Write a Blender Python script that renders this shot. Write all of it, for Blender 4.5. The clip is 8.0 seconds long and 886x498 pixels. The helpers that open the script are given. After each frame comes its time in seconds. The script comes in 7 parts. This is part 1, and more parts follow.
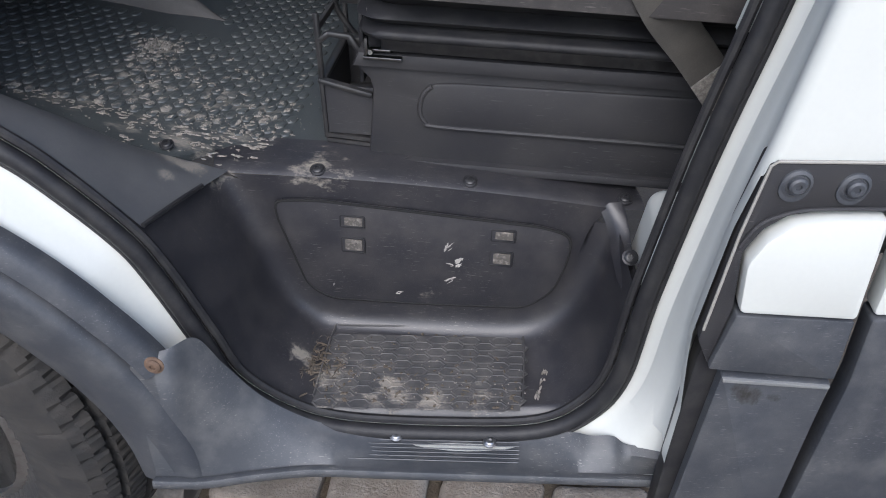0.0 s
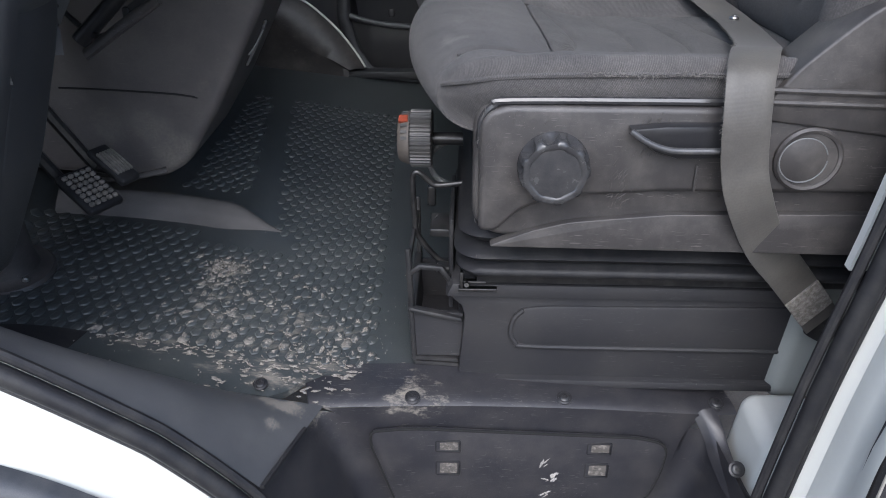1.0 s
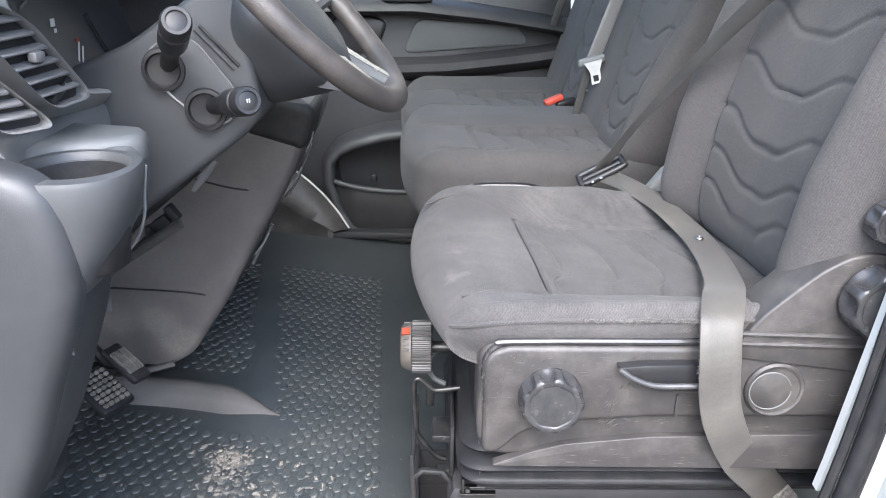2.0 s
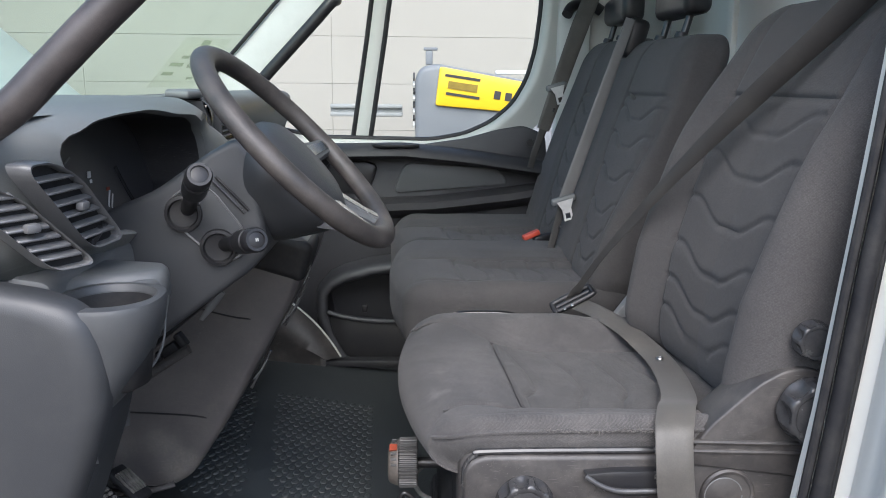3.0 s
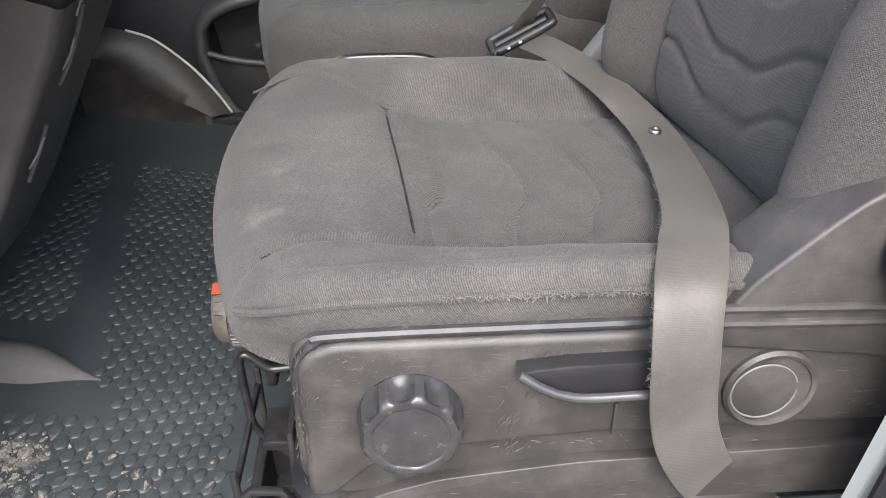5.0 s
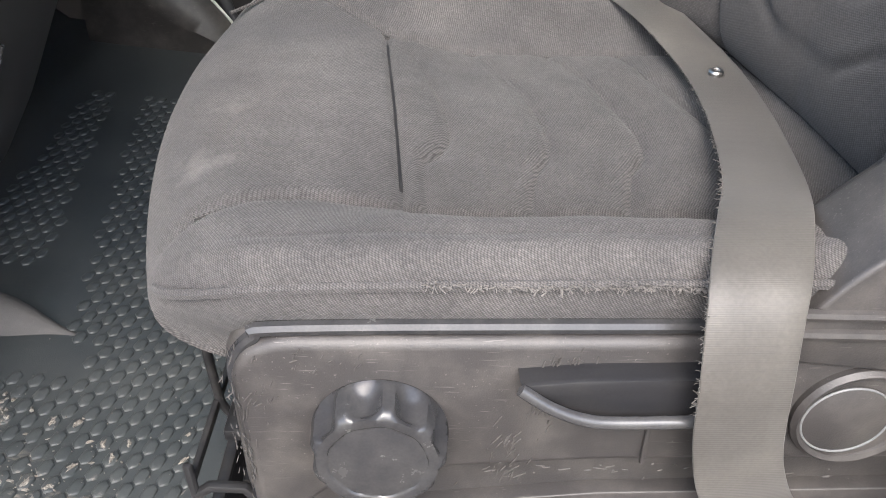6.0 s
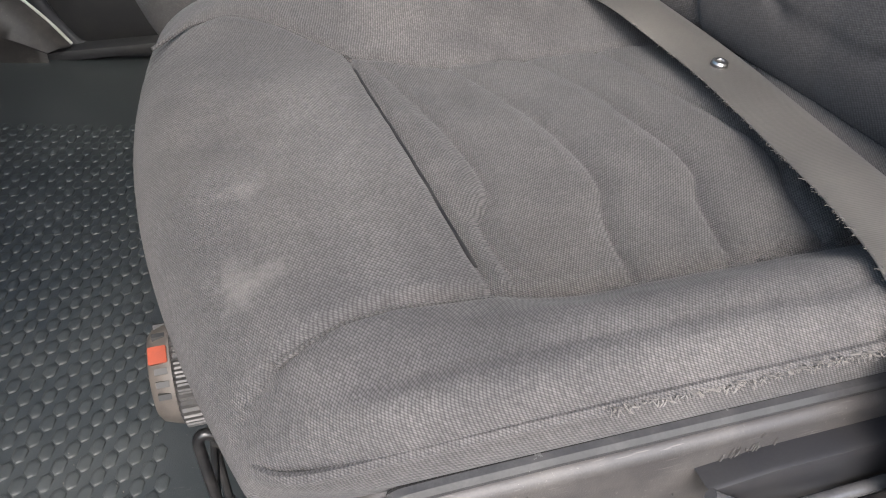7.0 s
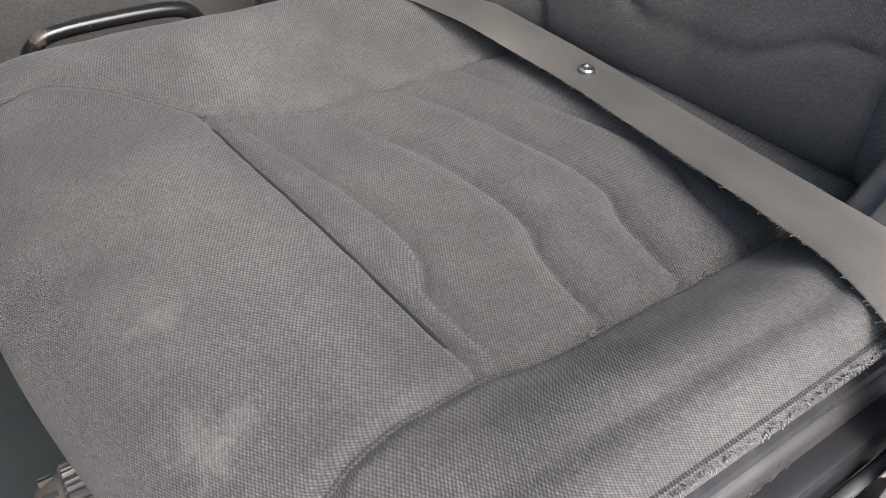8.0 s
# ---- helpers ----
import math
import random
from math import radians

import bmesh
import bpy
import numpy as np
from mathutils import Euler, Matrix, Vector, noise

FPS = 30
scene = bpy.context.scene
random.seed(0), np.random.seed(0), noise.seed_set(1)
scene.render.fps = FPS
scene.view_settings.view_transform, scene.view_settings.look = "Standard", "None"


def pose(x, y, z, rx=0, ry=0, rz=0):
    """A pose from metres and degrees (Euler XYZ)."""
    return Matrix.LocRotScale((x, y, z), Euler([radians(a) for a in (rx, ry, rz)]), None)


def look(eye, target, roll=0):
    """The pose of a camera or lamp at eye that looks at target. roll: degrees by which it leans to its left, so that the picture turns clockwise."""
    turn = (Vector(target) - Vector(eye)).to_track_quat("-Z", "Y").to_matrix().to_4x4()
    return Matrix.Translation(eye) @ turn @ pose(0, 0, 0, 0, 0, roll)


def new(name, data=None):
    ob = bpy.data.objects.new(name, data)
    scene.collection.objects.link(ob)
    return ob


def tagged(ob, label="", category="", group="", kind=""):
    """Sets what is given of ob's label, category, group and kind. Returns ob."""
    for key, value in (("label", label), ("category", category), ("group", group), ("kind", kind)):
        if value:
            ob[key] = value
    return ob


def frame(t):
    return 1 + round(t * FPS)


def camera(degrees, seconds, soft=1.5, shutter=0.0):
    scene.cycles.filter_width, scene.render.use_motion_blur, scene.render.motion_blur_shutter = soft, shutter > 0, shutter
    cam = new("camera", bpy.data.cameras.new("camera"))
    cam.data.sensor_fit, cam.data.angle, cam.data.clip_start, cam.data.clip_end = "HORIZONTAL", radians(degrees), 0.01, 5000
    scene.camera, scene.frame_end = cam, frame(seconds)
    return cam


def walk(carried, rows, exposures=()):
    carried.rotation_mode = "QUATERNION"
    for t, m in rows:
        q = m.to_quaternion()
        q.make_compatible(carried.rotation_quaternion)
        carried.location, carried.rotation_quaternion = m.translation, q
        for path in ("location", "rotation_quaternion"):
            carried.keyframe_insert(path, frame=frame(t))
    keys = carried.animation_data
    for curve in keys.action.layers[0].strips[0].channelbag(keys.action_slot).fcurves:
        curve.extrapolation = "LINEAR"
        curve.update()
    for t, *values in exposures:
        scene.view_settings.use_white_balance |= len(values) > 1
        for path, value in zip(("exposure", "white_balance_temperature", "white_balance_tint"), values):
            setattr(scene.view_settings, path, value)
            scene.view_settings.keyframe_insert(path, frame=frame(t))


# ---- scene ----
cam = camera(57.7, 8.0, soft=1.0)
PATH = [
    (0, (0.006, 0.035, 1.255), (-0.135, 1.632, 0.059), 2.3),
    (0.5, (-0.069, 0.04, 1.311), (-0.163, 1.747, 0.273), 0.8),
    (1, (-0.173, 0.091, 1.376), (-0.231, 1.846, 0.418), 0.2),
    (1.5, (-0.221, 0.131, 1.46), (-0.241, 1.929, 0.586), 0.9),
    (2, (-0.225, 0.066, 1.545), (-0.192, 1.93, 0.821), 0.9),
    (2.2, (-0.225, 0.027, 1.578), (-0.18, 1.924, 0.945), 0.9),
    (3.3, (-0.213, -0.066, 1.568), (-0.156, 1.894, 1.176), 0.4),
    (3.5, (-0.215, -0.04, 1.558), (-0.147, 1.92, 1.164), 0.4),
    (4, (-0.205, 0.103, 1.526), (-0.106, 2.03, 1.002), 0.3),
    (4.5, (-0.149, 0.321, 1.484), (-0.013, 2.137, 0.657), 0.1),
    (4.7, (-0.126, 0.378, 1.468), (0.015, 2.147, 0.545), -0.0),
    (5.8, (-0.043, 0.535, 1.391), (-0.007, 2.19, 0.269), 0.7),
    (6, (-0.057, 0.559, 1.386), (-0.029, 2.204, 0.248), 0.7),
    (6.5, (-0.103, 0.615, 1.381), (0.068, 2.218, 0.198), 1.1),
    (7, (-0.186, 0.682, 1.399), (0.261, 2.191, 0.165), 0.9),
    (7.5, (-0.23, 0.751, 1.398), (0.481, 2.133, 0.139), 1.9),
    (8, (-0.24, 0.779, 1.409), (0.689, 2.023, 0.148), 2.9),
]
walk(cam, [(t, look(eye, target, roll)) for t, eye, target, roll in PATH],
     exposures=[(0.0, 1.18, 5700, 10), (0.5, 1.12, 5700, 10), (1.0, 1.4, 5600, 10), (1.5, 2.36, 5800, 10), (2.0, 2.75, 5800, 10), (2.2, 2.5, 5800, 10), (3.3, 1.60, 5800, 10), (4.0, 1.74, 5900, 10), (4.5, 2.27, 6150, 10), (6.0, 2.24, 6200, 10), (7.0, 2.18, 6200, 10), (8.0, 2.18, 6200, 10)])
# ---- light ----
world = bpy.data.worlds.new("overcast_sky")
scene.world = world
world.use_nodes = True
wn = world.node_tree
sky = wn.nodes.new("ShaderNodeTexSky")
sky.sky_type = "NISHITA"
sky.sun_disc = False
sky.sun_elevation, sky.sun_rotation = radians(48), radians(186)
sky.air_density, sky.dust_density, sky.ozone_density = 1.0, 4.0, 1.0
wn.links.new(sky.outputs["Color"], wn.nodes["Background"].inputs["Color"])
wn.nodes["Background"].inputs["Strength"].default_value = 0.15
sun = new("sun", bpy.data.lights.new("sun", "SUN"))
sun.data.energy, sun.data.angle, sun.data.color = 0.7, radians(40), (1.0, 0.97, 0.93)
sun.matrix_world = look((0.2, -3.0, 5.2), (0.0, 1.0, 1.0))


# ---- materials ----
def shader(name, base, rough=0.6, metal=0.0, tint=None, spots=14.0, spread=0.5, grain=900.0, relief=0.15, depth=0.0006, sheen=0.0, alter=0.35):
    """A surface of two colours mixed by stains, with fine grain in colour, gloss and relief."""
    m = bpy.data.materials.new(name)
    m.use_nodes = True
    nt = m.node_tree
    n, l = nt.nodes, nt.links
    b = n["Principled BSDF"]
    co = n.new("ShaderNodeTexCoord")
    big, fine = n.new("ShaderNodeTexNoise"), n.new("ShaderNodeTexNoise")
    big.inputs["Scale"].default_value, big.inputs["Detail"].default_value, big.inputs["Roughness"].default_value = spots, 7, 0.65
    fine.inputs["Scale"].default_value, fine.inputs["Detail"].default_value = grain, 2
    for t in (big, fine):
        l.new(co.outputs["Object"], t.inputs["Vector"])
    ramp = n.new("ShaderNodeMapRange")
    ramp.inputs["From Min"].default_value, ramp.inputs["From Max"].default_value = 0.62 - spread * 0.4, 0.62 + spread * 0.4
    l.new(big.outputs["Fac"], ramp.inputs["Value"])
    mix = n.new("ShaderNodeMix")
    mix.data_type = "RGBA"
    mix.inputs["A"].default_value = (*base, 1)
    mix.inputs["B"].default_value = (*(tint or [c * 1.5 for c in base]), 1)
    l.new(ramp.outputs["Result"], mix.inputs["Factor"])
    mul = n.new("ShaderNodeMix")
    mul.data_type, mul.blend_type = "RGBA", "MULTIPLY"
    mul.inputs["Factor"].default_value = alter
    l.new(mix.outputs["Result"], mul.inputs["A"])
    l.new(fine.outputs["Fac"], mul.inputs["B"])
    l.new(mul.outputs["Result"], b.inputs["Base Color"])
    rr = n.new("ShaderNodeMapRange")
    rr.inputs["To Min"].default_value, rr.inputs["To Max"].default_value = rough - 0.06, min(1.0, rough + 0.12)
    l.new(big.outputs["Fac"], rr.inputs["Value"])
    l.new(rr.outputs["Result"], b.inputs["Roughness"])
    b.inputs["Metallic"].default_value = metal
    if sheen:
        b.inputs["Sheen Weight"].default_value, b.inputs["Sheen Roughness"].default_value = sheen, 0.5
    if relief:
        bump = n.new("ShaderNodeBump")
        bump.inputs["Strength"].default_value, bump.inputs["Distance"].default_value = relief, depth
        l.new(fine.outputs["Fac"], bump.inputs["Height"])
        l.new(bump.outputs["Normal"], b.inputs["Normal"])
    return m


def woven(name, base, dust, pitch=0.0016, patches=9.0, spread=0.5, strength=1.0, contrast=1.0):
    """Coarse cloth: two crossed sets of threads in relief and colour, with dusty patches."""
    m = shader(name, base, 0.92, 0.0, dust, patches, spread, 420.0, 0.0, sheen=0.06)
    nt = m.node_tree
    n, l = nt.nodes, nt.links
    b = n["Principled BSDF"]
    co = n.new("ShaderNodeTexCoord")
    mp = n.new("ShaderNodeMapping")
    mp.inputs["Rotation"].default_value = (0, 0, radians(38))
    mp.inputs["Scale"].default_value = (1.0, 0.66, 1.0)
    mul = n.new("ShaderNodeTexVoronoi")
    mul.voronoi_dimensions = "2D"
    mul.inputs["Scale"].default_value, mul.inputs["Randomness"].default_value = 1 / pitch, 0.12
    sep, au, av, com = n.new("ShaderNodeSeparateXYZ"), n.new("ShaderNodeMath"), n.new("ShaderNodeMath"), n.new("ShaderNodeCombineXYZ")
    av.operation = "MULTIPLY_ADD"
    av.inputs[1].default_value = 0.9
    l.new(co.outputs["Object"], sep.inputs["Vector"])
    l.new(sep.outputs["X"], au.inputs[0]), l.new(sep.outputs["Z"], au.inputs[1])
    l.new(sep.outputs["Z"], av.inputs[0]), l.new(sep.outputs["Y"], av.inputs[2])
    l.new(au.outputs["Value"], com.inputs["X"]), l.new(av.outputs["Value"], com.inputs["Y"])
    l.new(com.outputs["Vector"], mp.inputs["Vector"])
    l.new(mp.outputs["Vector"], mul.inputs["Vector"])
    bump = n.new("ShaderNodeBump")
    bump.inputs["Strength"].default_value, bump.inputs["Distance"].default_value = strength, 0.0007
    bump.invert = True
    l.new(mul.outputs["Distance"], bump.inputs["Height"])
    l.new(bump.outputs["Normal"], b.inputs["Normal"])
    old = b.inputs["Base Color"].links[0].from_socket
    rng = n.new("ShaderNodeMapRange")
    rng.inputs["From Min"].default_value, rng.inputs["From Max"].default_value = 0.22, 0.62
    rng.inputs["To Min"].default_value, rng.inputs["To Max"].default_value = 1.0 + 0.48 * contrast, 1.0 - 0.76 * contrast
    hue, jit, pro = n.new("ShaderNodeSeparateColor"), n.new("ShaderNodeMapRange"), n.new("ShaderNodeMath")
    jit.inputs["To Min"].default_value, jit.inputs["To Max"].default_value = 0.84, 1.20
    pro.operation = "MULTIPLY"
    l.new(mul.outputs["Color"], hue.inputs["Color"])
    l.new(hue.outputs["Red"], jit.inputs["Value"])
    l.new(mul.outputs["Distance"], rng.inputs["Value"])
    mix = n.new("ShaderNodeVectorMath")
    mix.operation = "SCALE"
    l.new(old, mix.inputs[0])
    l.new(rng.outputs["Result"], pro.inputs[0]), l.new(jit.outputs["Result"], pro.inputs[1])
    l.new(pro.outputs["Value"], mix.inputs["Scale"])
    l.new(mix.outputs["Vector"], b.inputs["Base Color"])
    return m


def glassy(name, colour, rough=0.0):
    m = bpy.data.materials.new(name)
    m.use_nodes = True
    nt = m.node_tree
    out = nt.nodes["Material Output"]
    nt.nodes.remove(nt.nodes["Principled BSDF"])
    tr, gl, mx, fr, po = (nt.nodes.new("ShaderNode" + k) for k in ("BsdfTransparent", "BsdfGlossy", "MixShader", "LayerWeight", "Math"))
    tr.inputs["Color"].default_value = (*colour, 1)
    gl.inputs["Roughness"].default_value = rough
    po.operation = "POWER"
    po.inputs[1].default_value = 5.0
    nt.links.new(fr.outputs["Facing"], po.inputs[0])
    nt.links.new(po.outputs["Value"], mx.inputs["Fac"])
    nt.links.new(tr.outputs["BSDF"], mx.inputs[1]), nt.links.new(gl.outputs["BSDF"], mx.inputs[2])
    nt.links.new(mx.outputs["Shader"], out.inputs["Surface"])
    return m


PLASTIC = shader("black_grained_plastic", (0.024, 0.024, 0.027), 0.52, tint=(0.045, 0.043, 0.042), spots=9, spread=0.6, grain=1400, relief=0.35, depth=0.0005)
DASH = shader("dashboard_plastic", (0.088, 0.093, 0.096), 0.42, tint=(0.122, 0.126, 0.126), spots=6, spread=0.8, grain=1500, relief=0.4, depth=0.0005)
# dashboard plastic lightened: windscreen light on hood and top is in the colour
UPPER = shader("skylit_dash_plastic", (0.160, 0.168, 0.165), 0.46, tint=(0.200, 0.206, 0.200), spots=6, spread=0.8, grain=1500, relief=0.4, depth=0.0005)
POLISHED = shader("glossy_grey_plastic", (0.050, 0.050, 0.052), 0.20, tint=(0.085, 0.084, 0.082), spots=60, grain=700, relief=0.03)
CONSOLE = shader("console_plastic", (0.092, 0.085, 0.084), 0.36, tint=(0.140, 0.128, 0.121), spots=12, spread=0.5, grain=1100, relief=0.25, depth=0.0005)
KNOB = shader("grey_knob_plastic", (0.034, 0.034, 0.036), 0.22, tint=(0.065, 0.064, 0.062), spots=40, grain=700, relief=0.04)
RIBDUST = shader("dust_rubbed_rubber", (0.085, 0.081, 0.078), 0.7, tint=(0.13, 0.124, 0.118), spots=14, grain=1100, relief=0.4, depth=0.0006)
SMOOTH = shader("smooth_black_plastic", (0.020, 0.020, 0.022), 0.34, tint=(0.034, 0.033, 0.032), spots=22, grain=700, relief=0.05)
SCUFFED = shader("scuffed_black_plastic", (0.040, 0.037, 0.036), 0.46, tint=(0.095, 0.087, 0.079), spots=21, spread=0.42, grain=1100, relief=0.3, depth=0.0005)
CLAD = shader("weathered_grey_cladding", (0.040, 0.044, 0.052), 0.50, tint=(0.100, 0.101, 0.102), spots=17, spread=0.45, grain=1200, relief=0.3, depth=0.0005)
RUBBER = shader("black_rubber", (0.018, 0.018, 0.020), 0.48, tint=(0.045, 0.044, 0.042), spots=30, spread=0.5, grain=600, relief=0.1)

METAL = shader("black_painted_steel", (0.014, 0.014, 0.015), 0.28, tint=(0.05, 0.048, 0.045), spots=60, spread=0.4, grain=400, relief=0.05)
def soiled(m, spots, colour, grain=55.0, stretch=(1, 1, 1), soft=0.10, pale=None):
    """Adds crusts of dried dirt round the given spots (x, y, z, radius, weight)."""
    nt = m.node_tree
    n, l = nt.nodes, nt.links
    b = n["Principled BSDF"]
    co, mp, nz = n.new("ShaderNodeTexCoord"), n.new("ShaderNodeMapping"), n.new("ShaderNodeTexNoise")
    mp.inputs["Scale"].default_value = stretch
    nz.inputs["Scale"].default_value, nz.inputs["Detail"].default_value, nz.inputs["Roughness"].default_value = grain, 9, 0.68
    l.new(co.outputs["Object"], mp.inputs["Vector"])
    l.new(mp.outputs["Vector"], nz.inputs["Vector"])
    rough_, avg = n.new("ShaderNodeTexNoise"), n.new("ShaderNodeMath")
    rough_.inputs["Scale"].default_value, rough_.inputs["Detail"].default_value = grain * 0.16, 3
    l.new(mp.outputs["Vector"], rough_.inputs["Vector"])
    avg.operation = "MULTIPLY_ADD"
    avg.inputs[1].default_value = 0.62
    lift = n.new("ShaderNodeMath")
    lift.operation = "MULTIPLY_ADD"
    lift.inputs[1].default_value, lift.inputs[2].default_value = 0.75, -0.185
    l.new(rough_.outputs["Fac"], lift.inputs[0])
    l.new(nz.outputs["Fac"], avg.inputs[0]), l.new(lift.outputs["Value"], avg.inputs[2])
    total = avg.outputs["Value"]
    sway, bent = n.new("ShaderNodeVectorMath"), n.new("ShaderNodeVectorMath")
    sway.operation, bent.operation = "SCALE", "ADD"
    sway.inputs["Scale"].default_value = 0.05
    off = n.new("ShaderNodeVectorMath")
    off.operation = "SUBTRACT"
    off.inputs[1].default_value = (0.5, 0.5, 0.5)
    l.new(rough_.outputs["Color"], off.inputs[0]), l.new(off.outputs["Vector"], sway.inputs[0])
    l.new(co.outputs["Object"], bent.inputs[0]), l.new(sway.outputs["Vector"], bent.inputs[1])
    best = None
    for x, y, z, r, w in spots:
        d, mr = n.new("ShaderNodeVectorMath"), n.new("ShaderNodeMapRange")
        d.operation = "DISTANCE"
        d.inputs[1].default_value = (x, y, z)
        l.new(bent.outputs["Vector"], d.inputs[0])
        mr.interpolation_type = "SMOOTHSTEP"
        mr.inputs["From Max"].default_value, mr.inputs["To Min"].default_value, mr.inputs["To Max"].default_value = r * 1.25, w, 0.0
        l.new(d.outputs["Value"], mr.inputs["Value"])
        if best is None:
            best = mr.outputs["Result"]
        else:
            mx = n.new("ShaderNodeMath")
            mx.operation = "MAXIMUM"
            l.new(best, mx.inputs[0]), l.new(mr.outputs["Result"], mx.inputs[1])
            best = mx.outputs["Value"]
    ad, fa, mix, sh = n.new("ShaderNodeMath"), n.new("ShaderNodeMapRange"), n.new("ShaderNodeMix"), n.new("ShaderNodeMix")
    l.new(total, ad.inputs[0]), l.new(best, ad.inputs[1])
    fa.inputs["From Min"].default_value, fa.inputs["From Max"].default_value = 0.93, 0.93 + soft * 0.8
    l.new(ad.outputs["Value"], fa.inputs["Value"])
    sh.data_type = mix.data_type = "RGBA"
    sh.inputs["A"].default_value, sh.inputs["B"].default_value = (*[c * 0.55 for c in colour], 1), (*(pale or colour), 1)
    fine = n.new("ShaderNodeTexNoise")
    fine.inputs["Scale"].default_value, fine.inputs["Detail"].default_value = grain * 5, 4
    l.new(co.outputs["Object"], fine.inputs["Vector"])
    l.new(fine.outputs["Fac"], sh.inputs["Factor"])
    l.new(b.inputs["Base Color"].links[0].from_socket, mix.inputs["A"])
    l.new(sh.outputs["Result"], mix.inputs["B"])
    l.new(fa.outputs["Result"], mix.inputs["Factor"])
    l.new(mix.outputs["Result"], b.inputs["Base Color"])
    ro, old = n.new("ShaderNodeMix"), b.inputs["Roughness"].links[0].from_socket
    l.new(old, ro.inputs["A"]), l.new(fa.outputs["Result"], ro.inputs["Factor"])
    ro.inputs["B"].default_value = 0.95
    l.new(ro.outputs["Result"], b.inputs["Roughness"])
    return m


FLOOR_SPOTS = [(-0.535, 1.165, 0.75, 0.055, 0.60), (-0.54, 1.09, 0.75, 0.10, 0.46), (-0.515, 1.02, 0.74, 0.10, 0.46), (-0.45, 1.09, 0.73, 0.11, 0.40), (-0.40, 1.05, 0.73, 0.12, 0.42), (-0.335, 1.02, 0.72, 0.10, 0.42), (-0.43, 0.97, 0.73, 0.11, 0.48), (-0.36, 0.96, 0.72, 0.10, 0.46), (-0.64, 1.06, 0.76, 0.16, 0.28), (-0.66, 0.972, 0.757, 0.045, 0.48), (-0.61, 0.962, 0.752, 0.05, 0.52), (-0.555, 0.955, 0.748, 0.055, 0.52), (-0.49, 0.945, 0.738, 0.06, 0.52), (-0.43, 0.925, 0.727, 0.07, 0.52), (-0.37, 0.92, 0.718, 0.07, 0.50), (-0.30, 0.93, 0.71, 0.06, 0.40), (-0.45, 1.25, 0.73, 0.25, 0.24), (-0.70, 1.1, 0.77, 0.25, 0.25)]
def scratched(m, colour, amount=0.6, specks=0.5):
    """Adds short pale scratches in two directions and fine specks of dust."""
    nt = m.node_tree
    n, l = nt.nodes, nt.links
    b = n["Principled BSDF"]
    co = n.new("ShaderNodeTexCoord")
    old = b.inputs["Base Color"].links[0].from_socket
    where = n.new("ShaderNodeTexNoise")
    where.inputs["Scale"].default_value, where.inputs["Detail"].default_value = 13.0, 4
    l.new(co.outputs["Object"], where.inputs["Vector"])
    for turn, scale, lo, gain in (((20, 35, 28), (45, 620, 620), 0.66, amount), ((-30, 50, -40), (50, 540, 540), 0.68, amount), ((0, 0, 0), (620, 620, 620), 0.69, specks)):
        mp, nz, rg, wr, pr, mx = (n.new("ShaderNode" + k) for k in ("Mapping", "TexNoise", "MapRange", "MapRange", "Math", "Mix"))
        mp.inputs["Rotation"].default_value, mp.inputs["Scale"].default_value = [radians(a) for a in turn], scale
        nz.inputs["Scale"].default_value, nz.inputs["Detail"].default_value = 1.0, 2
        rg.inputs["From Min"].default_value, rg.inputs["From Max"].default_value, rg.inputs["To Max"].default_value = lo, lo + 0.06, gain
        wr.inputs["From Min"].default_value, wr.inputs["From Max"].default_value = 0.42, 0.66
        pr.operation = "MULTIPLY"
        mx.data_type = "RGBA"
        mx.inputs["B"].default_value = (*colour, 1)
        l.new(co.outputs["Object"], mp.inputs["Vector"])
        l.new(mp.outputs["Vector"], nz.inputs["Vector"])
        l.new(nz.outputs["Fac"], rg.inputs["Value"])
        l.new(where.outputs["Fac"], wr.inputs["Value"])
        l.new(rg.outputs["Result"], pr.inputs[0]), l.new(wr.outputs["Result"], pr.inputs[1])
        l.new(pr.outputs["Value"], mx.inputs["Factor"])
        l.new(old, mx.inputs["A"])
        old = mx.outputs["Result"]
    l.new(old, b.inputs["Base Color"])
    return m


for m_, level in ((PLASTIC, 0.36), (RUBBER, 0.25), (SMOOTH, 0.35)):
    m_.node_tree.nodes["Principled BSDF"].inputs["Specular IOR Level"].default_value = level
scratched(SCUFFED, (0.20, 0.187, 0.17), 0.42, 0.6)
scratched(CONSOLE, (0.22, 0.20, 0.185), 0.35, 0.5)
soiled(CONSOLE, [(0.06, -0.115, 0.11, 0.10, 0.62), (0.02, -0.115, 0.16, 0.08, 0.60), (-0.05, -0.115, 0.15, 0.07, 0.58), (0.13, -0.10, 0.22, 0.07, 0.48)], (0.15, 0.135, 0.12), 60.0, (1, 1, 1), 0.4, (0.19, 0.175, 0.155))
scratched(RIBDUST, (0.20, 0.19, 0.18), 0.15, 0.7)
scratched(CLAD, (0.20, 0.20, 0.20), 0.5, 0.5)
scratched(PLASTIC, (0.13, 0.125, 0.12), 0.4, 0.6)
MAT = soiled(shader("rubber_floor_mat", (0.038, 0.044, 0.046), 0.38, tint=(0.080, 0.086, 0.085), spots=5, spread=0.6, grain=1000, relief=0.4, depth=0.0006), [(x, y, z, r * 1.2, w * 0.97) for x, y, z, r, w in FLOOR_SPOTS], (0.16, 0.145, 0.12), 300.0, (0.33, 1.0, 1.0), 0.22, (0.25, 0.23, 0.20))
scratched(MAT, (0.17, 0.165, 0.15), 0.25, 0.5)
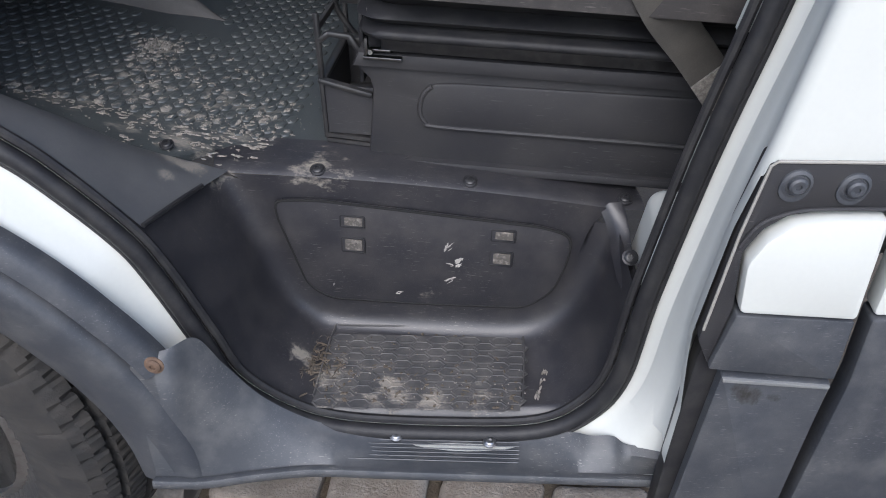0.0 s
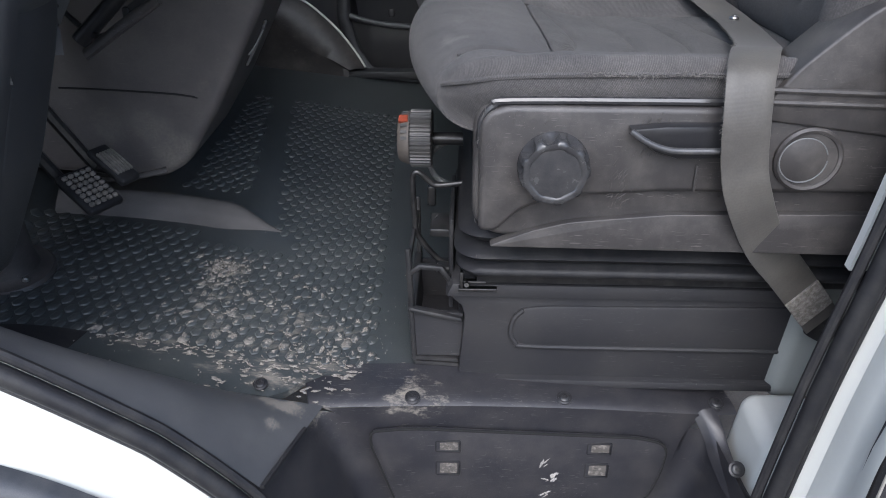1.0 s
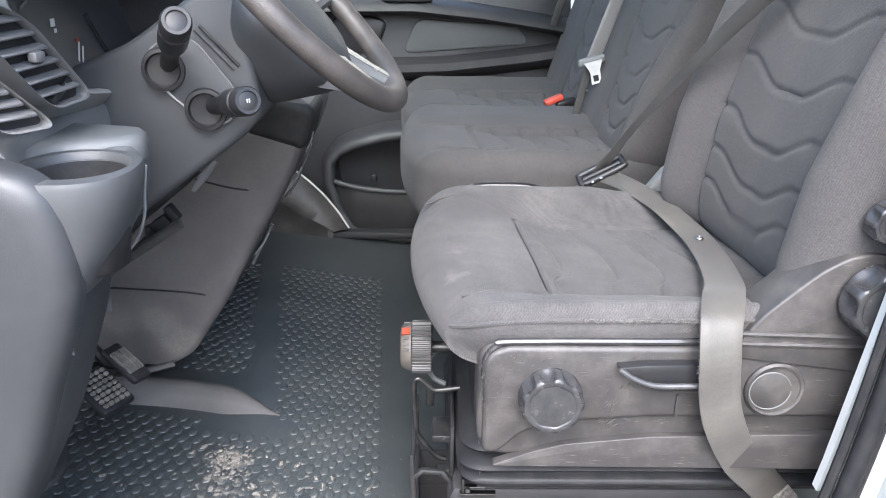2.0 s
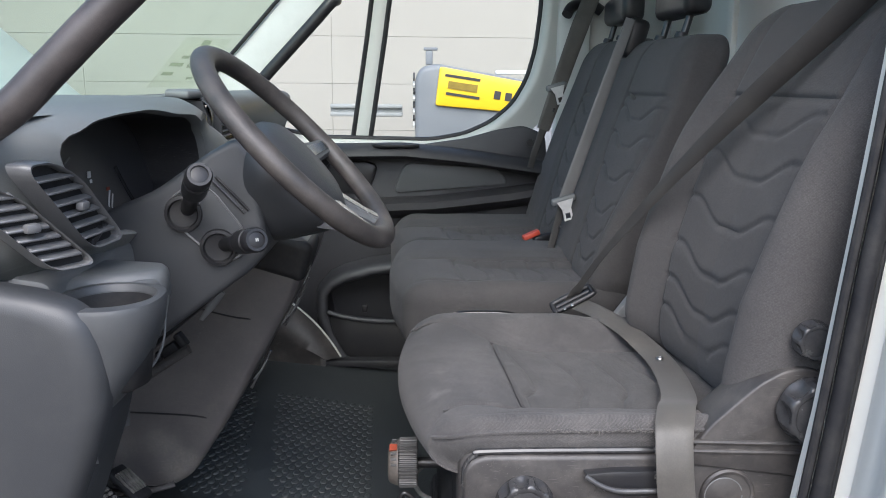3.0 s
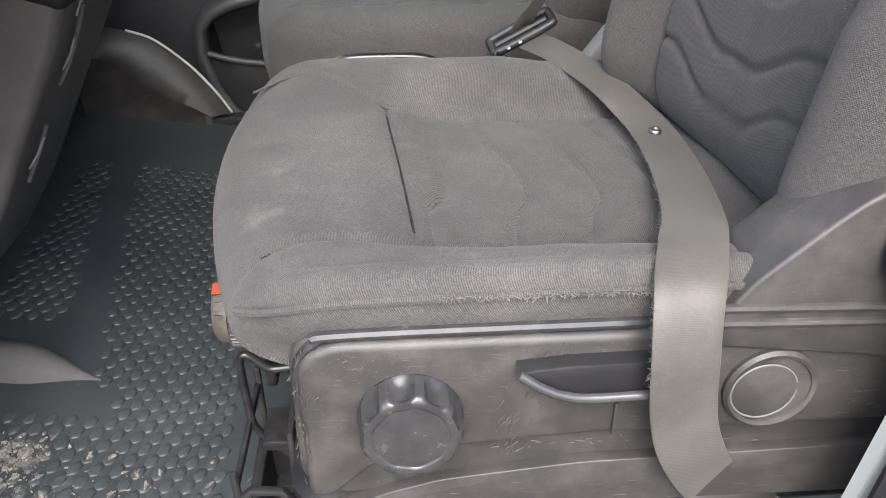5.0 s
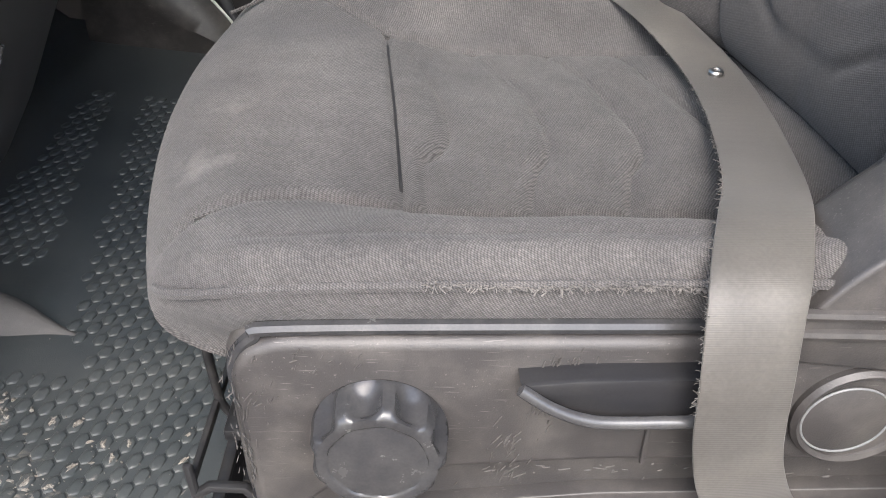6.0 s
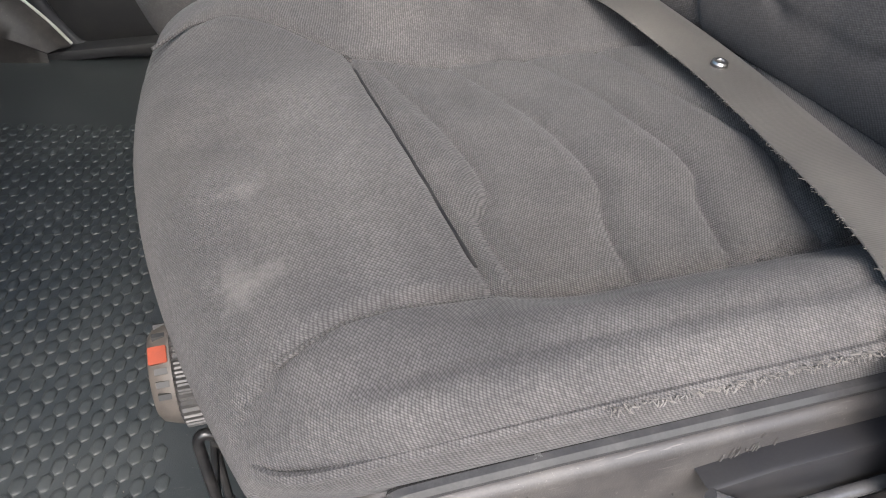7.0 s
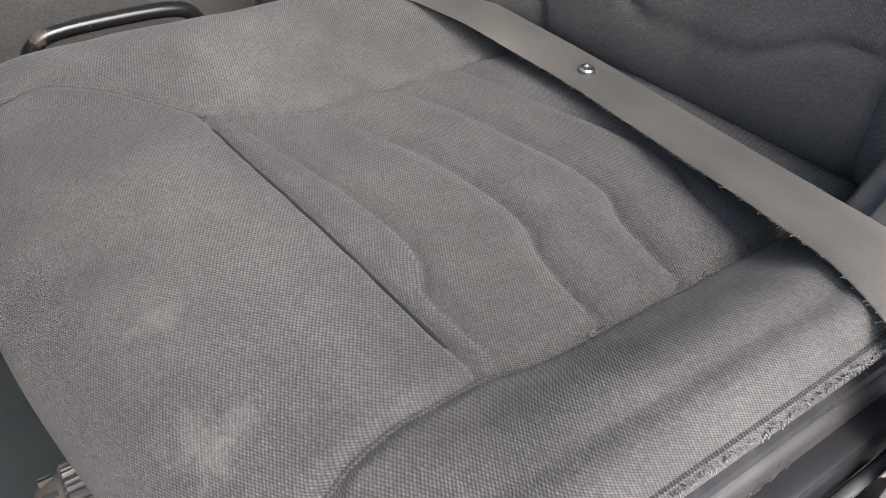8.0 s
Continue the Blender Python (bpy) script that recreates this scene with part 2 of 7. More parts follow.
STUDMAT = soiled(shader("rubber_floor_studs", (0.047, 0.054, 0.056), 0.40, tint=(0.088, 0.094, 0.092), spots=5, spread=0.6, grain=1000, relief=0.4, depth=0.0006), [(x, y, z, r * 1.2, w * 0.98) for x, y, z, r, w in FLOOR_SPOTS], (0.20, 0.18, 0.152), 300.0, (0.5, 1.0, 1.0), 0.20, (0.32, 0.295, 0.255))
STEP = soiled(shader("dusty_step_plastic", (0.022, 0.022, 0.026), 0.36, tint=(0.050, 0.047, 0.047), spots=22, spread=0.5, grain=900, relief=0.35, depth=0.0006), [(-0.165, -0.005, 0.015, 0.080, 0.50), (-0.11, -0.035, 0.015, 0.095, 0.48), (-0.04, -0.05, 0.015, 0.055, 0.52), (0.02, -0.05, 0.015, 0.05, 0.48), (0.08, -0.035, 0.015, 0.05, 0.48), (0.0, 0.01, 0.015, 0.179, 0.33), (0.165, 0.01, 0.025, 0.056, 0.42), (-0.15, 0.1, 0.27, 0.084, 0.53), (-0.27, 0.05, 0.285, 0.067, 0.53), (0.03, 0.1, 0.1, 0.179, 0.31), (-0.3, -0.02, 0.2, 0.168, 0.3)], (0.15, 0.132, 0.11), 330.0, (0.6, 1.0, 1.0), 0.22, (0.24, 0.22, 0.185))
TREAD = soiled(shader("dusty_tread_plastic", (0.050, 0.049, 0.050), 0.5, tint=(0.12, 0.113, 0.105), spots=40, spread=0.5, grain=900, relief=0.35, depth=0.0006), [(-0.11, -0.035, 0.015, 0.10, 0.50), (-0.04, -0.05, 0.015, 0.07, 0.62), (0.02, -0.05, 0.015, 0.05, 0.55), (0.08, -0.035, 0.015, 0.05, 0.5)], (0.17, 0.15, 0.125), 330.0, (0.6, 1.0, 1.0), 0.22, (0.27, 0.245, 0.21))
scratched(STEP, (0.17, 0.16, 0.145), 0.62, 0.9)
SILL = soiled(shader("worn_sill_plastic", (0.052, 0.056, 0.063), 0.50, tint=(0.120, 0.120, 0.119), spots=17, spread=0.45, grain=1200, relief=0.3, depth=0.0005), [(0.05 * k - 0.22, 0.005 * k - 0.045, 0.056, 0.045, 0.30 + 0.06 * (k % 3)) for k in range(11)] + [(0.0, -0.01, 0.05, 0.22, 0.25)], (0.16, 0.155, 0.145), 140.0, (0.5, 1.0, 1.0), 0.2, (0.30, 0.29, 0.27))
scratched(SILL, (0.24, 0.23, 0.21), 0.8, 0.9)
STEEL = shader("bare_steel", (0.42, 0.42, 0.42), 0.35, 1.0, tint=(0.25, 0.23, 0.21), spots=80, grain=900, relief=0.1)
CHROME = shader("bright_metal", (0.70, 0.70, 0.70), 0.22, 1.0, tint=(0.55, 0.55, 0.55), spots=40, relief=0.0)
WHITE = shader("white_car_paint", (0.505, 0.515, 0.482), 0.28, tint=(0.455, 0.465, 0.435), spots=5, spread=0.8, grain=200, relief=0.0, alter=0.05)
TRIM = shader("pale_grey_trim", (0.55, 0.555, 0.525), 0.45, tint=(0.48, 0.48, 0.45), spots=12, grain=900, relief=0.15, alter=0.15)
GREYTRIM = shader("mid_grey_trim", (0.16, 0.165, 0.165), 0.5, tint=(0.21, 0.21, 0.20), spots=12, grain=900, relief=0.2)
FABRIC = woven("dark_woven_seat_fabric", (0.056, 0.053, 0.052), (0.112, 0.105, 0.100), pitch=0.0013, strength=0.85, contrast=0.8)
PANEL = woven("darker_seat_panel_fabric", (0.056, 0.053, 0.051), (0.098, 0.092, 0.087), pitch=0.0013, contrast=0.95)
# dust rubbed into the driver's cushion
soiled(FABRIC, [(-0.129, -0.051, 0.46, 0.045, 0.52), (-0.21, -0.167, 0.455, 0.055, 0.56), (-0.108, -0.077, 0.46, 0.035, 0.55), (-0.205, -0.10, 0.46, 0.05, 0.46), (-0.253, -0.051, 0.45, 0.05, 0.5), (-0.15, -0.25, 0.43, 0.07, 0.46)], (0.155, 0.146, 0.136), 70.0, (1, 1, 1), 0.45, (0.185, 0.175, 0.163))
CLEANFAB = woven("clean_seat_fabric", (0.053, 0.050, 0.049), (0.072, 0.068, 0.065), pitch=0.0013, strength=0.5, contrast=0.45)
def webbing(name, base, tint):
    """Belt webbing with fine ribs along its run."""
    m = shader(name, base, 0.50, tint=tint, spots=11, spread=0.55, grain=500, relief=0.0, sheen=0.08)
    n, l = m.node_tree.nodes, m.node_tree.links
    co, wv, bump = n.new("ShaderNodeTexCoord"), n.new("ShaderNodeTexWave"), n.new("ShaderNodeBump")
    wv.wave_type, wv.bands_direction = "BANDS", "DIAGONAL"
    wv.inputs["Scale"].default_value, wv.inputs["Distortion"].default_value, wv.inputs["Detail"].default_value = 430.0, 0.8, 1.0
    bump.inputs["Strength"].default_value, bump.inputs["Distance"].default_value = 0.22, 0.0003
    mp = n.new("ShaderNodeMapping")
    mp.inputs["Scale"].default_value = (0.0, 1.0, 1.0)
    l.new(co.outputs["Object"], mp.inputs["Vector"])
    l.new(mp.outputs["Vector"], wv.inputs["Vector"])
    l.new(wv.outputs["Fac"], bump.inputs["Height"])
    l.new(bump.outputs["Normal"], n["Principled BSDF"].inputs["Normal"])
    return m


ZINC = shader("zinc_plate", (0.66, 0.66, 0.64), 0.42, 0.25, tint=(0.55, 0.55, 0.53), spots=60, relief=0.02)
PALEBELT = webbing("pale_grey_belt_webbing", (0.15, 0.147, 0.14), (0.20, 0.195, 0.185))
BELT = webbing("grey_belt_webbing", (0.068, 0.063, 0.056), (0.122, 0.113, 0.098))
DARKBELT = shader("dark_belt_webbing", (0.036, 0.034, 0.032), 0.6, tint=(0.058, 0.054, 0.048), spots=14, grain=700, relief=0.3, depth=0.0004)
RED = shader("red_buckle_plastic", (0.55, 0.07, 0.035), 0.4, tint=(0.62, 0.13, 0.08), spots=40, relief=0.05)
ORANGE = shader("orange_mark", (0.27, 0.042, 0.013), 0.55, tint=(0.20, 0.04, 0.02), spots=60, relief=0.0)
CREAM = shader("cream_dial_plastic", (0.105, 0.092, 0.080), 0.5, tint=(0.045, 0.04, 0.036), spots=50, relief=0.05)
DIRT = shader("dried_mud", (0.185, 0.168, 0.145), 0.95, tint=(0.48, 0.45, 0.40), spots=190, spread=0.5, grain=800, relief=0.9, depth=0.002)
SHOE = shader("pale_dust", (0.30, 0.285, 0.26), 0.95, tint=(0.42, 0.40, 0.37), spots=80, grain=900, relief=0.6, depth=0.001)
TYRE = shader("dusty_tyre_rubber", (0.012, 0.0115, 0.011), 0.85, tint=(0.050, 0.044, 0.037), spots=26, spread=0.6, grain=500, relief=0.5, depth=0.001)
STONE = shader("paving_stone", (0.20, 0.17, 0.14), 0.9, tint=(0.34, 0.31, 0.27), spots=24, grain=180, relief=0.8, depth=0.004)
JOINT = shader("joint_earth", (0.095, 0.075, 0.055), 0.95, tint=(0.14, 0.12, 0.09), spots=20, grain=200, relief=0.8, depth=0.004)
CONCRETE = shader("pale_wall_panel", (0.325, 0.306, 0.268), 0.85, tint=(0.36, 0.34, 0.30), spots=0.8, spread=0.8, grain=60, relief=0.2, depth=0.002, alter=0.1)
SHROUDED = shader("column_plastic", (0.034, 0.037, 0.041), 0.42, tint=(0.052, 0.054, 0.057), spots=8, spread=0.8, grain=1500, relief=0.4, depth=0.0005)
# POD and COVER: dashboard plastic darkened to offset strong light beside the door
POD = shader("pod_plastic", (0.050, 0.053, 0.056), 0.44, tint=(0.080, 0.082, 0.083), spots=9, spread=0.7, grain=1400, relief=0.35, depth=0.0005)
COVER = shader("dimmed_cap_plastic", (0.033, 0.035, 0.038), 0.44, tint=(0.052, 0.053, 0.054), spots=8, grain=1400, relief=0.3, depth=0.0005)
PILLAR = shader("grey_green_pillar_trim", (0.25, 0.262, 0.240), 0.5, tint=(0.22, 0.23, 0.22), spots=9, grain=900, relief=0.15, alter=0.15)
YELLOW = shader("yellow_machine_paint", (0.75, 0.50, 0.01), 0.4, tint=(0.68, 0.44, 0.015), spots=3, relief=0.0, alter=0.1)
MACHINE = shader("grey_machine_paint", (0.155, 0.165, 0.175), 0.5, tint=(0.20, 0.21, 0.22), spots=4, relief=0.0, alter=0.15)
INK = shader("dark_print", (0.03, 0.03, 0.03), 0.6, relief=0.0)
PALEINK = shader("pale_print", (0.5, 0.5, 0.5), 0.6, relief=0.0)
BEZEL = shader("satin_grey_bezel", (0.130, 0.131, 0.133), 0.34, tint=(0.155, 0.154, 0.152), spots=12, relief=0.05)
LIGHTPAINT = shader("light_grey_paint", (0.83, 0.82, 0.77), 0.45, tint=(0.78, 0.77, 0.72), spots=3, relief=0.05, alter=0.1)
SCREEN = shader("gloss_display", (0.012, 0.012, 0.014), 0.12, relief=0.0)
WINDSCREEN = glassy("tinted_windscreen_glass", (0.78, 0.86, 0.81))
GLASS = glassy("clear_door_glass", (0.93, 0.95, 0.94))

# ---- shapes ----
ORIGIN = {}


def from_bm(bm):
    bm.verts.index_update()
    g = [v.co.copy() for v in bm.verts], [[v.index for v in f.verts] for f in bm.faces]
    bm.free()
    return g


def join(*geos):
    vs, fs = [], []
    for v, f in geos:
        k = len(vs)
        vs.extend(v)
        fs.extend([[i + k for i in q] for q in f])
    return vs, fs


def moved(geo, m):
    return [m @ Vector(v) for v in geo[0]], geo[1]


def part(name, geo, material, parent=None, label="", sharp=38):
    """One mesh object from world-space geometry, under a thing, a part or nothing."""
    o = ORIGIN.get(parent, Vector()) if parent else Vector()
    me = bpy.data.meshes.new(name)
    me.from_pydata([tuple(Vector(v) - o) for v in geo[0]], [], geo[1])
    bm = bmesh.new()
    bm.from_mesh(me)
    bmesh.ops.recalc_face_normals(bm, faces=bm.faces)
    bm.to_mesh(me)
    bm.free()
    me.shade_smooth()
    me.set_sharp_from_angle(angle=radians(sharp))
    me.materials.append(material)
    ob = new(name, me)
    if parent:
        ob.parent = parent
        ORIGIN[ob] = o
    if label:
        ob["label"] = label
    return ob


def thing(name, at, label, category, group="", kind=""):
    """An empty at the base of a thing, to hold its parts."""
    e = new(name)
    e.empty_display_size = 0.02
    e.location = at
    ORIGIN[e] = Vector(at)
    return tagged(e, label, category, group, kind)


def solid(name, geo, material, label, category, group="", kind="", sharp=38):
    return tagged(part(name, geo, material, sharp=sharp), label, category, group, kind)


def box(c, s, r=0.004, seg=2, m=None):
    bm = bmesh.new()
    bmesh.ops.create_cube(bm, size=1)
    for v in bm.verts:
        v.co = Vector((v.co.x * s[0], v.co.y * s[1], v.co.z * s[2]))
    if r:
        bmesh.ops.bevel(bm, geom=bm.edges[:], offset=min(r, min(s) * 0.49), segments=seg, profile=0.5, affect="EDGES")
    g = from_bm(bm)
    return moved(g, Matrix.Translation(c) @ (m or Matrix()))


def prism(outline, lo, hi, axis="y", r=0.004, seg=2):
    """An outline pushed along an axis; its two coordinates are the other two axes in order."""
    def put(a, b, h):
        return {"x": (h, a, b), "y": (a, h, b), "z": (a, b, h)}[axis]
    bm = bmesh.new()
    low = [bm.verts.new(put(a, b, lo)) for a, b in outline]
    high = [bm.verts.new(put(a, b, hi)) for a, b in outline]
    k = len(low)
    bm.faces.new(low), bm.faces.new(high[::-1])
    for i in range(k):
        bm.faces.new((low[i], low[(i + 1) % k], high[(i + 1) % k], high[i]))
    bmesh.ops.recalc_face_normals(bm, faces=bm.faces)
    if r:
        rim = [e for e in bm.edges if (e.verts[0] in low) == (e.verts[1] in low)]
        bmesh.ops.bevel(bm, geom=rim, offset=r, segments=seg, profile=0.5, affect="EDGES", clamp_overlap=True)
    return from_bm(bm)


def curve(points, per=8, closed=False):
    """A smooth line through the points."""
    p = [Vector(q) for q in points]
    k, out = len(p), []
    for i in range(k if closed else k - 1):
        if closed:
            a, b, c, d = p[i - 1], p[i], p[(i + 1) % k], p[(i + 2) % k]
        else:
            a, b, c, d = p[max(i - 1, 0)], p[i], p[i + 1], p[min(i + 2, k - 1)]
        for j in range(per):
            t = j / per
            out.append(0.5 * (2 * b + (c - a) * t + (2 * a - 5 * b + 4 * c - d) * t * t + (3 * b - a - 3 * c + d) * t ** 3))
    if not closed:
        out.append(p[-1])
    return out


def loft(rings, closed=True, caps=True):
    n = len(rings[0])
    vs = [Vector(v) for r in rings for v in r]
    fs = []
    for i in range(len(rings) - 1):
        for j in range(n if closed else n - 1):
            a, b = i * n + j, i * n + (j + 1) % n
            fs.append([a, b, b + n, a + n])
    if caps and closed:
        fs.append(list(range(n))[::-1])
        fs.append(list(range((len(rings) - 1) * n, len(rings) * n)))
    return vs, fs


def tube(points, r, n=10, closed=False, flat=1.0):
    """A round bar along points; r may be a list."""
    p = [Vector(q) for q in points]
    k = len(p)
    rings, up = [], None
    for i in range(k):
        t = (p[(i + 1) % k] - p[i - 1]) if closed else (p[min(i + 1, k - 1)] - p[max(i - 1, 0)])
        t.normalize()
        if up is None:
            up = t.orthogonal().normalized()
        up = (up - t * up.dot(t)).normalized()
        side = t.cross(up)
        ri = r[i] if isinstance(r, (list, tuple)) else r
        rings.append([p[i] + ri * (math.cos(a) * up + flat * math.sin(a) * side) for a in (2 * math.pi * j / n for j in range(n))])
    if closed:
        rings.append(rings[0])
        return loft(rings, True, False)
    return loft(rings)


def lathe(profile, n=32, m=None, wave=None):
    """A profile of (radius, height) turned about z; wave(angle, height) scales the radius."""
    rings = []
    for rad, h in profile:
        ring = []
        for j in range(n):
            a = 2 * math.pi * j / n
            q = rad * (wave(a, h) if wave else 1)
            ring.append(Vector((q * math.cos(a), q * math.sin(a), h)))
        rings.append(ring)
    return moved(loft(rings), m or Matrix())


def facing(at, way, spin=0):
    """A pose at a place whose z points along way."""
    return Matrix.Translation(at) @ Vector(way).normalized().to_track_quat("Z", "Y").to_matrix().to_4x4() @ pose(0, 0, 0, 0, 0, spin)


def sheet(nu, nv, f, thick=0.0):
    """A grid surface f(u, v) with u and v from 0 to 1; thick gives it a back."""
    vs = [Vector(f(i / nu, j / nv)) for i in range(nu + 1) for j in range(nv + 1)]
    fs = [[i * (nv + 1) + j, i * (nv + 1) + j + 1, (i + 1) * (nv + 1) + j + 1, (i + 1) * (nv + 1) + j] for i in range(nu) for j in range(nv)]
    if thick:
        bm = bmesh.new()
        bv = [bm.verts.new(v) for v in vs]
        for q in fs:
            bm.faces.new([bv[i] for i in q])
        bmesh.ops.recalc_face_normals(bm, faces=bm.faces)
        bmesh.ops.solidify(bm, geom=bm.faces[:], thickness=thick)
        return from_bm(bm)
    return vs, fs


def ribbon(points, sides, width, thick=0.0014, per=8):
    """A strap through points; sides are the directions of its width."""
    c, s = curve(points, per), curve(sides, per)
    rings = []
    for i, p in enumerate(c):
        t = (c[min(i + 1, len(c) - 1)] - c[max(i - 1, 0)]).normalized()
        w = (s[i] - t * s[i].dot(t)).normalized()
        n = t.cross(w)
        ww = width[min(i // per, len(width) - 1)] if isinstance(width, (list, tuple)) else width
        if isinstance(width, (list, tuple)):
            k = min(i // per, len(width) - 2)
            ww = width[k] + (width[k + 1] - width[k]) * min(1, i / per - k)
        e = ww * 0.5
        rings.append([p + w * e * a + n * thick * 0.5 * b for a, b in ((-1, 0.3), (-0.97, 1), (-0.5, 1.25), (0, 1.3), (0.5, 1.25), (0.97, 1), (1, 0.3), (1, -0.3), (0.97, -1), (0, -0.8), (-0.97, -1), (-1, -0.3))])
    return loft(rings)


def pad(half, r, n=(40, 40, 10), bend=None):
    """A rounded block of dense mesh, bent by a function; r gives the rounding along each axis."""
    vs, fs, key = [], [], {}
    def at(p):
        k = tuple(round(c, 6) for c in p)
        if k not in key:
            key[k] = len(vs)
            vs.append(Vector(p))
        return key[k]
    def steps(h, rr, k):
        inner = [-(h - rr) + 2 * (h - rr) * i / k for i in range(k + 1)]
        edge = [rr * (1 - math.tan(math.pi / 4 * (5 - i) / 5)) for i in range(5)]
        return [-h + e for e in edge] + inner + [h - e for e in edge[::-1]]
    ax = [steps(half[i], r[i], n[i]) for i in range(3)]
    for d in range(3):
        u, v = (d + 1) % 3, (d + 2) % 3
        for side in (-half[d], half[d]):
            for i in range(len(ax[u]) - 1):
                for j in range(len(ax[v]) - 1):
                    q = []
                    for a, b in ((i, j), (i + 1, j), (i + 1, j + 1), (i, j + 1)):
                        c = [0, 0, 0]
                        c[d], c[u], c[v] = side, ax[u][a], ax[v][b]
                        q.append(at(c))
                    fs.append(q if side > 0 else q[::-1])
    out = []
    for p in vs:
        inner = Vector([max(-(half[i] - r[i]), min(half[i] - r[i], p[i])) for i in range(3)])
        d = Vector([(p[i] - inner[i]) / r[i] for i in range(3)])
        if d.length > 1e-9:
            d.normalize()
        q = inner + Vector([d[i] * r[i] for i in range(3)])
        out.append(bend(q, d) if bend else q)
    return out, fs


def smooth(a, b, x):
    t = max(0.0, min(1.0, (x - a) / (b - a)))
    return t * t * (3 - 2 * t)


def between(x, table):
    """Linear reading of a table of (x, value)."""
    if x <= table[0][0]:
        return table[0][1]
    for (a, p), (b, q) in zip(table, table[1:]):
        if x <= b:
            return p + (q - p) * (x - a) / (b - a)
    return table[-1][1]


def far_from(x, y, line):
    """The distance from (x, y) to a polyline."""
    best = 9.0
    for (ax, ay), (bx, by) in zip(line, line[1:]):
        dx, dy = bx - ax, by - ay
        t = max(0.0, min(1.0, ((x - ax) * dx + (y - ay) * dy) / (dx * dx + dy * dy)))
        best = min(best, math.hypot(x - ax - t * dx, y - ay - t * dy))
    return best


def dent(d, w):
    return math.exp(-(d / w) ** 2) if d < 4 * w else 0.0

# ---- ground and surroundings ----
solid("ground", sheet(2, 2, lambda u, v: (-60 + 120 * u, -60 + 120 * v, 0)), JOINT, "grey-brown paved yard around the van", "ground", kind="structure")


def wall_line(a, x):
    """y on a plane along the van's flank."""
    return a + 0.12 * x


# ---- cab floor ----
FLOOR = [(-1.25, 1.12), (-1.0, 0.90), (-0.86, 0.785), (-0.7, 0.764), (-0.55, 0.748), (-0.4, 0.722), (-0.22, 0.701), (0.5, 0.70)]


def floor_z(x):
    return between(x, FLOOR)


def mat_top(u, v):
    x = -1.22 + 1.72 * u
    z = floor_z(x)
    y0 = 0.885 - 0.05 * smooth(-0.42, -0.8, x) + (0.062 + 0.0746 * (x + 0.35)) * smooth(-0.42, -0.36, x)
    y = y0 + (2.325 - y0) * v
    ridge = math.exp(-((y - 1.345 - 0.03 * math.cos((x + 0.65) * 7)) / 0.026) ** 2) * smooth(-0.49, -0.57, x) * smooth(-0.95, -0.84, x)
    return x, y, z + 0.004 * ridge


solid("floor", sheet(86, 72, mat_top, 0.01), MAT, "black rubber cab floor mat with moulded hexagon studs, muddy near the door", "floor", kind="structure")

# ---- driver's seat ----
seat = thing("driver_chair", (0.02, 1.15, 0.70), "worn dark grey woven driver's suspension seat on a black pedestal", "seat")
NEAR = [(-0.30, 0.830), (-0.214, 0.880), (-0.208, 0.899), (-0.200, 0.914), (-0.183, 0.929), (-0.156, 0.945), (-0.129, 0.955), (-0.075, 0.966), (0.35, 0.965)]
FAR = [(-0.30, 1.262), (-0.236, 1.262), (-0.211, 1.284), (-0.182, 1.285), (-0.142, 1.268), (-0.095, 1.242), (0.0, 1.238), (0.35, 1.240)]
CROSS = [(-0.097, 1.242), (-0.086, 1.12), (-0.074, 0.966)]
WAVES = [[(-0.084, 1.232), (-0.066, 1.190), (-0.050, 1.127), (-0.044, 1.077), (-0.052, 1.047), (-0.062, 1.031), (-0.062, 1.004), (-0.060, 0.970)],
         [(-0.022, 1.235), (-0.006, 1.210), (0.014, 1.155), (0.025, 1.100), (0.025, 1.056), (0.015, 1.030), (0.008, 0.999), (0.005, 0.966)],
         [(0.042, 1.235), (0.060, 1.205), (0.078, 1.150), (0.091, 1.092), (0.090, 1.053), (0.077, 1.027), (0.069, 0.994), (0.064, 0.966)],
         [(0.104, 1.235), (0.120, 1.195), (0.138, 1.140), (0.150, 1.088), (0.149, 1.050), (0.137, 1.024), (0.129, 0.992), (0.124, 0.966)]]
WAVES = [[(p.x, p.y) for p in curve([(a, b, 0) for a, b in w], 5)] for w in WAVES]


def cushion_top(x, y):
    """How far the top of the cushion lies above or below its flat height."""
    yn, yf = between(x, NEAR), between(x, FAR)
    rear = smooth(-0.17, -0.02, x)
    bowl = smooth(-0.060, 0.004, y - yn) * smooth(-0.090, 0.004, yf - y)
    z = -0.032 * rear * bowl + 0.004 * smooth(-0.2, -0.05, x) * smooth(0.0, 0.05, yn - y)
    z += 0.014 * dent(abs(y - 1.305), 0.045) * smooth(-0.27, -0.15, x) * (1 - 0.75 * smooth(0.02, 0.11, x)) - 0.010 * smooth(1.32, 1.38, y)
    z -= 0.0055 * dent(abs(y - yn), 0.005) * smooth(-0.222, -0.200, x)
    z -= 0.004 * dent(abs(y - yf), 0.005)
    if yn < y < yf:
        z -= 0.0050 * dent(far_from(x, y, CROSS), 0.0035)
        if x > -0.086 + 0.085 * (1.12 - y):
            puff = 9.0
            for w in WAVES:
                puff = min(puff, far_from(x, y, w))
            z -= (0.0040 * dent(puff, 0.0030) - 0.0025 * smooth(0.004, 0.014, puff)) * (1 - 0.55 * smooth(1.10, 1.22, y)) * smooth(0.002, 0.022, far_from(x, y, CROSS))
